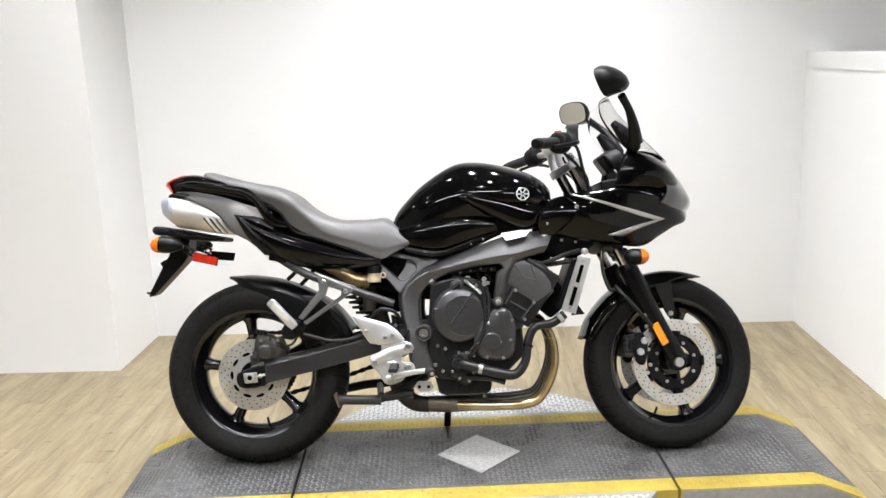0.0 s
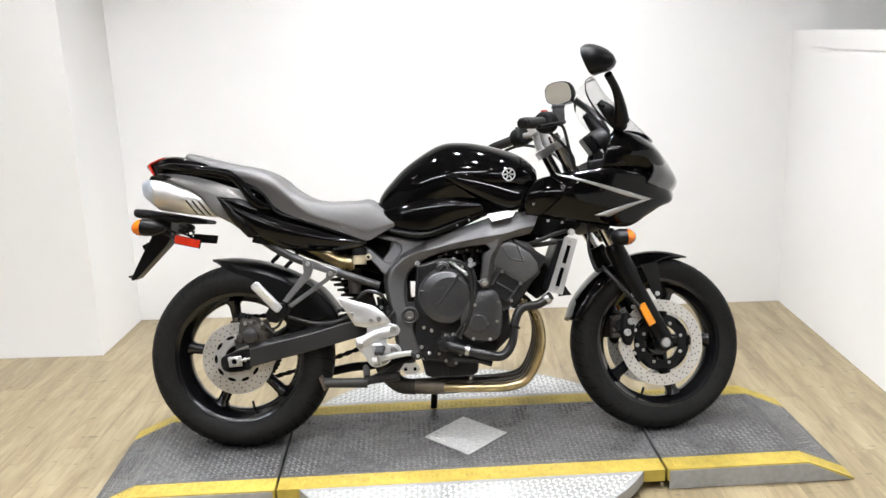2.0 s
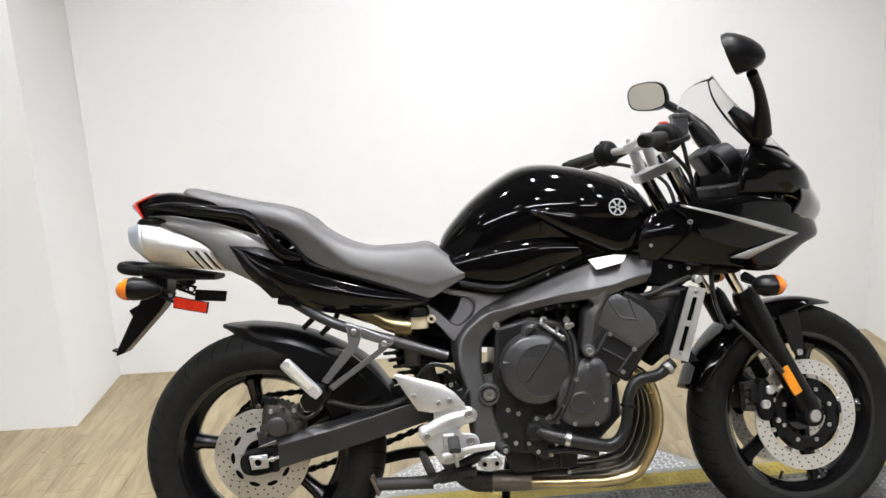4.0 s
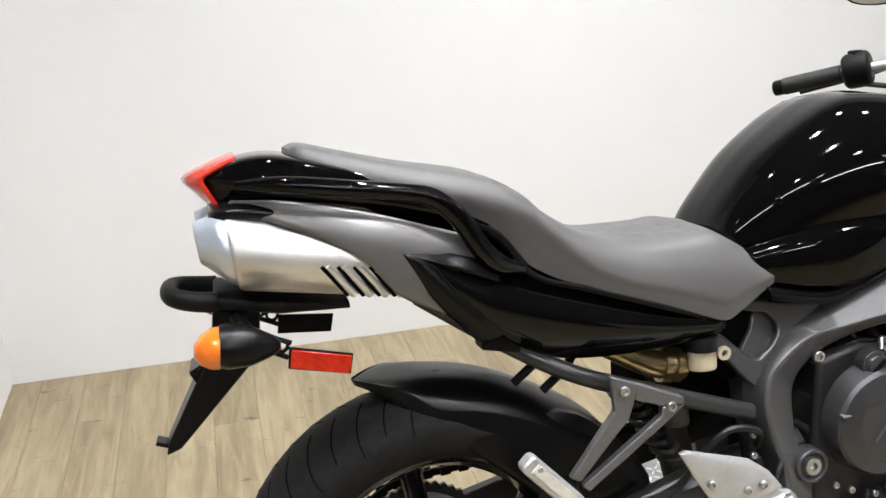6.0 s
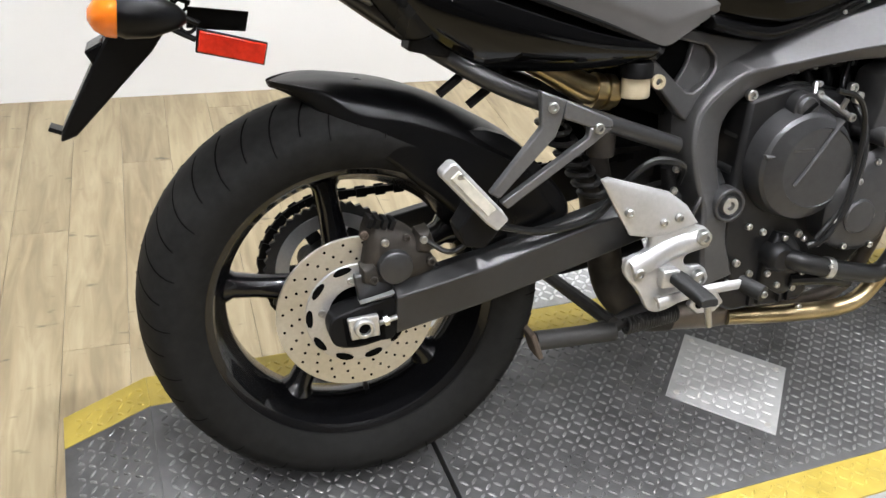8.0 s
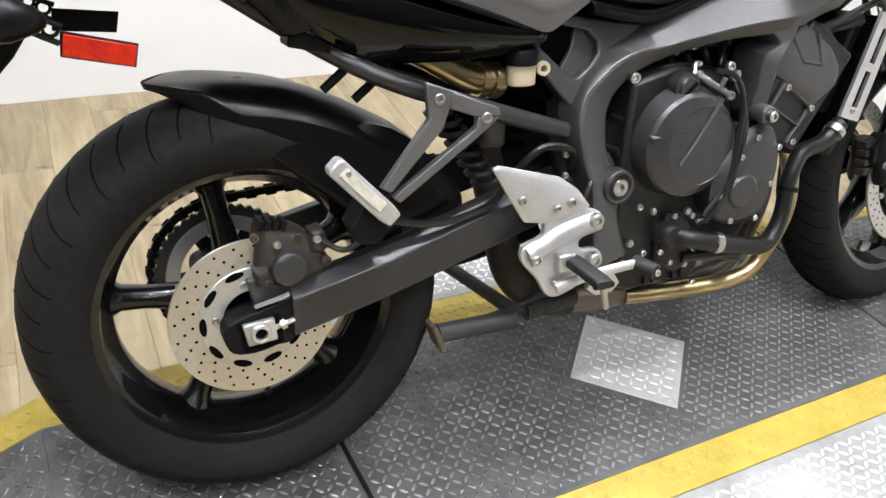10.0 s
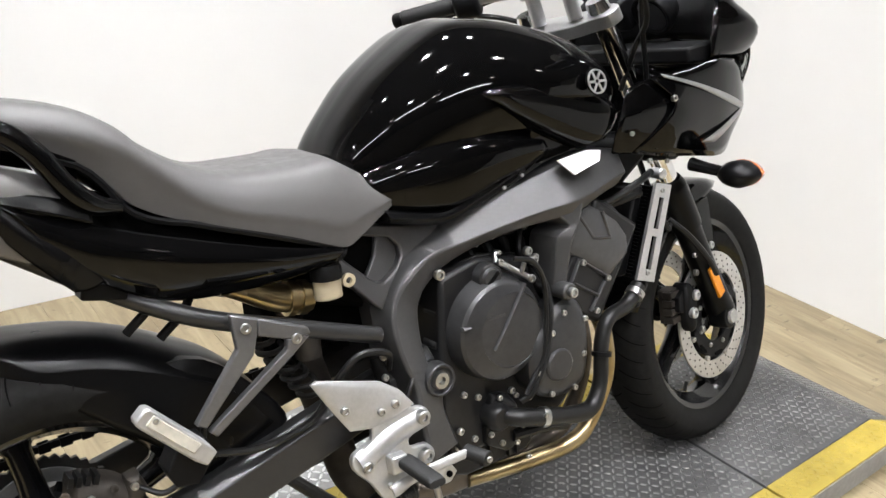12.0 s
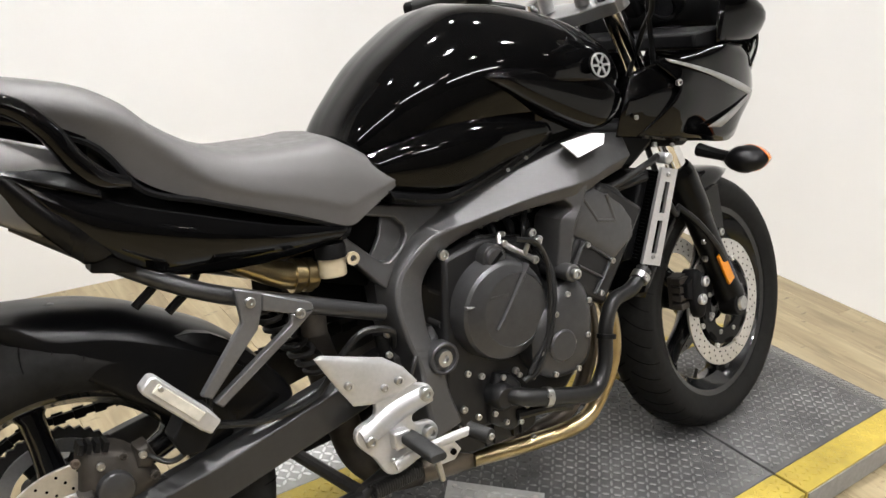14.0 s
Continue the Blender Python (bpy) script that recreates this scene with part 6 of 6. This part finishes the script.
# fairing: lower flanks meeting at the nose, upper cowl, screen
LOW = [(1.03, -0.19, 0.752), (1.1, -0.193, 0.737), (1.2, -0.18, 0.722), (1.315, -0.158, 0.708), (1.385, -0.126, 0.742), (1.45, -0.072, 0.776), (1.478, 0, 0.785)]
MID = [(1.105, -0.226, 0.828), (1.14, -0.223, 0.814), (1.2, -0.211, 0.803), (1.305, -0.185, 0.795), (1.40, -0.143, 0.79), (1.475, -0.078, 0.79), (1.504, 0, 0.80)]
UPP = [(1.064, -0.204, 0.883), (1.11, -0.208, 0.887), (1.18, -0.205, 0.892), (1.275, -0.196, 0.9), (1.372, -0.16, 0.88), (1.455, -0.085, 0.848), (1.496, 0, 0.84)]
bm = B()
rails(bm, [LOW, MID, UPP], 6, 5, mirror=True)
cowl = part("side_fairing", bm, GLOSS, bike, "gloss black half fairing", thick=0.005, sharp=60)
for s in (-1, 1):
    bm = B()
    rails(bm, [
        [(0.985, -0.184, 0.757), (1.02, -0.188, 0.752), (1.06, -0.19, 0.744)],
        [(0.982, -0.198, 0.79), (1.03, -0.203, 0.79), (1.09, -0.21, 0.79)],
        [(0.99, -0.203, 0.825), (1.05, -0.212, 0.828), (1.125, -0.216, 0.83)],
        [(1.02, -0.19, 0.866), (1.05, -0.195, 0.876), (1.1, -0.198, 0.884)]], 5, 5)
    if s > 0:
        flip(bm)
    part("fairing_infill", bm, GLOSS, cowl, "gloss black infill behind the fairing seam", thick=0.004, sharp=60)
R0 = [(1.235, -0.198, 0.9), (1.325, -0.182, 0.9), (1.396, -0.142, 0.885), (1.46, -0.088, 0.86), (1.504, 0, 0.847)]
R1 = [(1.248, -0.196, 0.972), (1.338, -0.201, 0.96), (1.4, -0.18, 0.947), (1.45, -0.1, 0.932), (1.479, 0, 0.92)]
R2 = [(1.28, -0.178, 1.028), (1.327, -0.167, 1.013), (1.37, -0.133, 1.003), (1.411, -0.07, 0.996), (1.431, 0, 0.991)]
bm = B()
rails(bm, [R0, R1, R2], 6, 5, mirror=True)
nose = part("upper_cowl", bm, GLOSS, bike, "black upper fairing cowl", thick=0.005, sharp=60)
for s in (-1, 1):
    bm = B()
    rails(bm, [
        [(1.385, -0.158, 0.848), (1.424, -0.125, 0.833), (1.466, -0.075, 0.818), (1.492, -0.02, 0.812)],
        [(1.408, -0.156, 0.89), (1.452, -0.118, 0.878), (1.496, -0.06, 0.862), (1.515, -0.018, 0.855)],
        [(1.392, -0.166, 0.948), (1.435, -0.113, 0.942), (1.467, -0.06, 0.93), (1.487, -0.015, 0.916)]])
    if s > 0:
        flip(bm)
    part("headlamp", bm, DARKLENS, nose, "smoked headlamp lens", thick=0.004, sharp=60)
bm = B()
rails(bm, [
    [(1.29, -0.174, 1.016), (1.352, -0.13, 1.011), (1.418, -0.066, 0.998), (1.442, 0, 0.993)],
    [(1.225, -0.182, 1.083), (1.29, -0.128, 1.094), (1.338, -0.06, 1.086), (1.354, 0, 1.084)],
    [(1.195, -0.164, 1.143), (1.24, -0.115, 1.16), (1.274, -0.052, 1.157), (1.282, 0, 1.155)],
    [(1.2, -0.115, 1.195), (1.224, -0.07, 1.214), (1.242, -0.03, 1.219), (1.247, 0, 1.219)]], 6, 5, mirror=True)
screen = part("windscreen", bm, SCREEN, bike, "clear plastic windscreen", thick=0.0025, sharp=60)
screen.visible_shadow = False
# silver chevron graphic
FLANK = [np.array(spline(line, 40)) for line in (LOW, MID, UPP)]


def skin_y(x, z):
    """Depth of the flank at a place of its side view."""
    a, m, u = [line[np.abs(line[:, 0] - x).argmin()] for line in FLANK]
    far, t = (u, z - m[2]) if z > m[2] else (a, m[2] - z)
    w = min(t / max(abs(far[2] - m[2]), 1e-4), 1.0)
    return m[1] + (far[1] - m[1]) * w * w * 0.9


for s in (-1, 1):
    rows = []
    for x0, z0, x1, z1 in spline([(1.084, 0.887, 1.09, 0.88), (1.189, 0.859, 1.193, 0.849), (1.30, 0.827, 1.293, 0.814), (1.403, 0.796, 1.365, 0.793)], 6):
        rows.append([(x0 + (x1 - x0) * u, s * -(skin_y(x0, z0) + (skin_y(x1, z1) - skin_y(x0, z0)) * u - 0.0045), z0 + (z1 - z0) * u) for u in (0, 0.5, 1)])
    for x0, z0, x1, z1 in spline([(1.364, 0.792, 1.403, 0.796), (1.31, 0.779, 1.35, 0.779), (1.257, 0.764, 1.30, 0.761), (1.205, 0.748, 1.254, 0.741)], 6):
        rows.append([(x0 + (x1 - x0) * u, s * -(skin_y(x0, z0) + (skin_y(x1, z1) - skin_y(x0, z0)) * u - 0.0045), z0 + (z1 - z0) * u) for u in (0, 0.5, 1)])
    bm = B()
    grid(bm, rows)
    part("silver_chevron", bm, GRAPHIC, cowl, "silver chevron graphic", thick=0.001, sharp=80)
for x, y, z, r in ((1.105, -0.226, 0.842, 0.009), (1.01, -0.212, 0.79, 0.006), (1.055, -0.21, 0.735, 0.007), (1.1, -0.21, 0.728, 0.006)):
    bolt(cowl, x, y, z, r)
# cockpit: inner panel, clocks, mirror mounts
bm = B()
rails(bm, [
    [(1.262, -0.197, 0.902), (1.32, -0.12, 0.93), (1.34, 0, 0.94)],
    [(1.266, -0.194, 0.965), (1.31, -0.11, 0.985), (1.33, 0, 0.99)],
    [(1.285, -0.177, 1.03), (1.33, -0.1, 1.03), (1.37, 0, 1.02)]], 5, 4, mirror=True)
part("inner_panel", bm, MATTE, bike, "black inner fairing panel", thick=0.005, sharp=60)
bm = B()
plate(bm, [(1.19, 0.895), (1.19, 0.925), (1.27, 0.935), (1.30, 0.915), (1.29, 0.89)], -0.185, 0.185)
part("inner_shelf", bm, MATTE, bike, bevel=0.006)
gauge = B()
prof = [(0.0, 0.0), (0.036, 0.0), (0.041, 0.006), (0.046, 0.005), (0.047, -0.016), (0.037, -0.042), (0.0, -0.046)]
turned(gauge, prof, 0, 0, 32)
turn = Matrix.Translation((1.248, -0.045, 0.988)) @ Matrix.Rotation(radians(-35), 4, "Y") @ Matrix.Rotation(radians(90), 4, "Z")
gauge.transform(turn)
clock = part("instrument_pod", gauge, MATTE, bike, "black round instrument pod", bevel=0.002)
bm = B()
turned(bm, [(0.0, 0.0), (0.035, 0.0), (0.035, 0.002), (0.0, 0.002)], 0, 0, 32)
bm.transform(Matrix.Translation((1.248, -0.045, 0.988)) @ Matrix.Rotation(radians(-35), 4, "Y") @ Matrix.Rotation(radians(90), 4, "Z") @ Matrix.Translation((0, 0.001, 0)))
part("dial_glass", bm, DARKLENS, clock, "dark dial")
bm = B()
box(bm, (1.24, 0.06, 1.0), (0.05, 0.12, 0.07), Matrix.Rotation(radians(-35), 4, "Y"))
part("display_box", bm, MATTE, clock, bevel=0.008)
for s in (-1, 1):
    bm = B()
    tube(bm, [(1.235, s * 0.175, 1.115), (1.262, s * 0.18, 1.085), (1.292, s * 0.175, 1.05), (1.31, s * 0.16, 1.03)], [0.012, 0.022, 0.026, 0.02], 14)
    mount = part("mirror_mount", bm, SATIN, bike, "black mirror mount")
    bm = B()
    tube(bm, [(1.302, s * 0.19, 1.05), (1.294, s * 0.225, 1.095), (1.274 if s < 0 else 1.262, s * 0.265, 1.143), (1.245 if s < 0 else 1.215, s * (0.303 if s < 0 else 0.35), 1.183 if s < 0 else 1.197)], [0.027, 0.0185, 0.0135, 0.0135], 12)
    part("mirror_stem", bm, SATIN, mount, "black mirror stem")
    bm = B()
    size = 0.88 if s > 0 else 1.0
    face = Matrix.Translation((1.174 if s > 0 else 1.2, 0.385 if s > 0 else -0.335, 1.225 if s > 0 else 1.228)) @ Matrix.Rotation(radians(42 if s > 0 else -27), 4, "Z") @ Matrix.Rotation(radians(-6 if s > 0 else -18), 4, "Y") @ Matrix.Rotation(radians(0 if s > 0 else 14), 4, "X") @ Matrix.Scale(size, 4)
    rows = []
    shape = spline([(-0.078, -0.028), (-0.07, 0.03), (-0.02, 0.05), (0.05, 0.046), (0.078, 0.02), (0.07, -0.03), (0.02, -0.048), (-0.045, -0.046)], 4, True)
    for dx, k in ((-0.014, 0.94), (-0.016, 1.0), (-0.004, 1.0), (0.012, 0.93), (0.028, 0.8), (0.042, 0.6), (0.053, 0.32), (0.056, 0.08)):
        rows.append([face @ Vector((dx, s * a * k * (1 if s > 0 else 0.93), b * k - 0.45 * max(dx, 0))) for a, b in shape])
    loft(bm, rows)
    mir = part("mirror_housing", bm, SATIN, mount, "black mirror housing", sharp=60)
    bm = B()
    loft(bm, [[face @ Vector((dx, s * a * (0.84 if s < 0 else 0.92), b * (0.9 if s < 0 else 0.93))) for a, b in shape] for dx in (-0.0175, -0.015)])
    part("mirror_glass", bm, MIRROR, mount, "mirror glass")
    # front indicators
    bm = B()
    tube(bm, [(1.27, s * 0.12, 0.69), (1.275, s * 0.16, 0.683), (1.28, s * 0.205, 0.677)], [0.014, 0.0115, 0.0105], 10)
    ind = part("front_indicator_stalk", bm, MATTE, bike, "black indicator on a stalk")
    bm = B()
    loft(bm, [[(1.268 + dx, s * (0.222 + w * math.cos(g)), 0.675 + h * math.sin(g) * abs(math.sin(g)) ** 0.35) for g in np.linspace(0, 2 * math.pi, 24, endpoint=False)] for dx, w, h in ((-0.016, 0.01, 0.007), (-0.008, 0.03, 0.019), (0.012, 0.043, 0.027), (0.035, 0.042, 0.026))])
    part("indicator_body", bm, SATIN, ind, sharp=60)
    bm = B()
    loft(bm, [[(1.268 + dx, s * (0.222 + w * math.cos(g)), 0.675 + h * math.sin(g) * abs(math.sin(g)) ** 0.35) for g in np.linspace(0, 2 * math.pi, 24, endpoint=False)] for dx, w, h in ((0.0355, 0.043, 0.027), (0.05, 0.038, 0.023), (0.062, 0.02, 0.013))])
    part("amber_lens", bm, AMBER, ind, "amber lens", sharp=60)

# radiator
# added plate that darkens the gap between head and core
bm = B()
plate(bm, [(1.035, 0.505), (1.095, 0.672), (1.118, 0.672), (1.062, 0.503)], -0.135, 0.135)
part("fan_shroud", bm, MATTE, bike, "black filler plate behind the radiator", bevel=0.006)
# added block, near-black for the shade in the same gap
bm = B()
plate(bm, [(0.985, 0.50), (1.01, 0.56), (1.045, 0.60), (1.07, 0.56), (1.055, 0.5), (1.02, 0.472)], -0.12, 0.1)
part("thermostat_housing", bm, GAP_BLACK, bike, "near-black filler block behind the radiator", bevel=0.008)
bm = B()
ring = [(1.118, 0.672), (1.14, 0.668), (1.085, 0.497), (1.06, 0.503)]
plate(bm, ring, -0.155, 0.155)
rad = part("radiator_core", bm, GAP_BLACK, bike, "black radiator core")
for k in range(26):
    bm = B()
    u = (k + 0.5) / 26
    xa, za = 1.06 + (1.118 - 1.06) * u, 0.503 + (0.672 - 0.503) * u
    box(bm, (xa + 0.012, 0, za), (0.03, 0.30, 0.0018), Matrix.Rotation(radians(14), 4, "Y"))
    part("radiator_fin", bm, MATTE, rad)
for s in (-1, 1):
    out = [(1.112, 0.682), (1.153, 0.671), (1.098, 0.49), (1.052, 0.504)]
    def inside(u0, u1, v0, v1):
        """A slot cut into the cheek, as shares of its length and width."""
        a, b, c, d = (np.array(q) for q in out)
        f = lambda u, v: tuple((a + (d - a) * u) * (1 - v) + (b + (c - b) * u) * v)
        return [f(u0, v0), f(u0, v1), f(u1, v1), f(u1, v0)]
    bm = B()
    for u0, u1, v0, v1 in ((0, 0.14, 0, 1), (0.46, 0.54, 0, 1), (0.88, 1, 0, 1), (0.14, 0.46, 0, 0.36), (0.14, 0.46, 0.66, 1), (0.54, 0.88, 0, 0.36), (0.54, 0.88, 0.66, 1)):
        plate(bm, inside(u0, u1, v0, v1), s * 0.165, s * 0.172)
    cheek = part("radiator_cheek", bm, ALU, rad, "silver slotted radiator side plate")
    bolt(cheek, 1.127, s * 0.173, 0.665, 0.007)
    bolt(cheek, 1.08, s * 0.173, 0.512, 0.007)
bm = B()
plate(bm, [(1.09, 0.497), (1.105, 0.525), (1.13, 0.488), (1.085, 0.485)], -0.16, -0.15)
part("radiator_tab", bm, MATTE, rad)
bm = B()
turned(bm, [(0.0, -0.17), (0.008, -0.17), (0.011, -0.167), (0.011, -0.14)], 1.135, 0.695, 16)
part("radiator_cap", bm, ALU, rad, "bright radiator filler", bevel=0.002)

# ---- treadplate lozenges on the deck ----
def lozenges(spots, z_of, size=1.0):
    """Raised bars of the treadplate: x, y, turn in degrees."""
    verts, faces = [], []
    shape = [(u * size, v * size) for u, v in ((-0.0115, 0.0), (-0.005, 0.0034), (0.005, 0.0034), (0.0115, 0.0), (0.005, -0.0034), (-0.005, -0.0034))]
    for x, y, a in spots:
        c, s = math.cos(radians(a)), math.sin(radians(a))
        k = len(verts)
        for f, h in ((1.0, -0.0002), (0.8, 0.0013), (0.45, 0.0021)):
            for u, v in shape:
                px, py = x + (u * c - v * s) * f, y + (u * s + v * c) * f
                verts.append((px, py, z_of(px) + h))
        faces.append([k + 12 + j for j in range(6)])
        for r in (k, k + 6):
            for j in range(6):
                faces.append([r + j, r + (j + 1) % 6, r + 6 + (j + 1) % 6, r + 6 + j])
    return verts, faces


def treads(name, spots, material, parent, lift=0.0, size=1.0):
    verts, faces = lozenges(spots, lambda x: (DECK if abs(x) <= FLAT else DECK - (abs(x) - FLAT) * (DECK - 0.006) / (TIP - FLAT)) + lift, size)
    me = bpy.data.meshes.new(name)
    me.from_pydata(verts, [], faces)
    me.materials.append(material)
    me.shade_smooth()
    ob = new(name, me)
    ob.parent = parent
    return tagged(ob, kind="stuff")


STEP = 0.018
black, yellow, silver, small = [], [], [], []
for i in range(-68, 69):
    for j in range(-36, 37):
        x, y = i * STEP, j * STEP
        a = 45 if (i + j) % 2 else -45
        edge = 0.012
        if abs(abs(x) - SEAM) < 0.014 or abs(abs(x) - FLAT) < 0.012 or abs(x) > TIP - 0.012:
            continue
        if abs(y) < INNER - 0.01 and not abs(x) / 0.155 + abs(y) / 0.162 < 1:
            black.append((x, y, a))
        elif INNER + 0.01 < abs(y) < OUTER - 0.01:
            yellow.append((x, y, a))
        elif abs(y) > OUTER + 0.01 and math.hypot(x, y) < DISC - edge:
            silver.append((x, y, a))
for i in range(-8, 9):
    for j in range(-8, 9):
        x, y = i * 0.0195, j * 0.0195
        if abs(x) / 0.143 + abs(y) / 0.15 < 0.9:
            small.append((x, y, 45 if (i + j) % 2 else -45))
treads("treadplate_pattern", black, TREAD_WORN_LIT, table, 0, 0.8)
treads("treadplate_pattern", yellow, YELLOW, table, 0, 0.8)
treads("treadplate_pattern", silver, TREADBRIGHT, table, -0.0005, 0.92)
treads("treadplate_pattern", small, TREADBRIGHT, cover, 0.004, 0.92)

# ---- floor planks ----
PLANK_W, PLANK_L = 0.127, 1.22
rnd = random.Random(4)
bm = B()
box(bm, (0, 0, -0.003), (PLANK_W - 0.0006, PLANK_L - 0.0006, 0.006))
bmesh.ops.bevel(bm, geom=[e for e in bm.edges if all(v.co.z > -0.001 for v in e.verts)], offset=0.0005, segments=1, affect="EDGES")
plank_mesh = mesh_of("plank", bm, WOOD)
far_bm = B()
made = 0
for i in range(int((5.5 + 4.4) / PLANK_W)):
    x = 5.5 - PLANK_W / 2 - i * PLANK_W
    y = WY - PLANK_L / 2 + (0.37 * i % 1) * PLANK_L
    while y > -7.2 + PLANK_L / 2 - 0.5:
        top, bottom = min(y + PLANK_L / 2, (PY if x < WX0 - 0.06 else WY) - 0.001), y - PLANK_L / 2
        if top - bottom > 0.05:
            whole = top >= y + PLANK_L / 2 - 0.002
            if -1.9 < x < WX1 + 0.1 and -1.9 < y and made < 290:
                if whole:
                    ob = new("plank", plank_mesh)
                    ob.location = (x, y, 0)
                else:
                    bm = B()
                    box(bm, (0, 0, -0.003), (PLANK_W - 0.0006, top - bottom - 0.0006, 0.006))
                    bmesh.ops.bevel(bm, geom=[e for e in bm.edges if all(v.co.z > -0.001 for v in e.verts)], offset=0.0005, segments=1, affect="EDGES")
                    ob = new("plank", mesh_of("plank", bm, WOOD))
                    ob.location = (x, (top + bottom) / 2, 0)
                ob.parent = floor
                made += 1
            else:
                box(far_bm, (x, (top + bottom) / 2, -0.003), (PLANK_W - 0.0006, top - bottom - 0.0006, 0.006))
        y -= PLANK_L
part("planks", far_bm, WOOD, floor, kind="stuff")
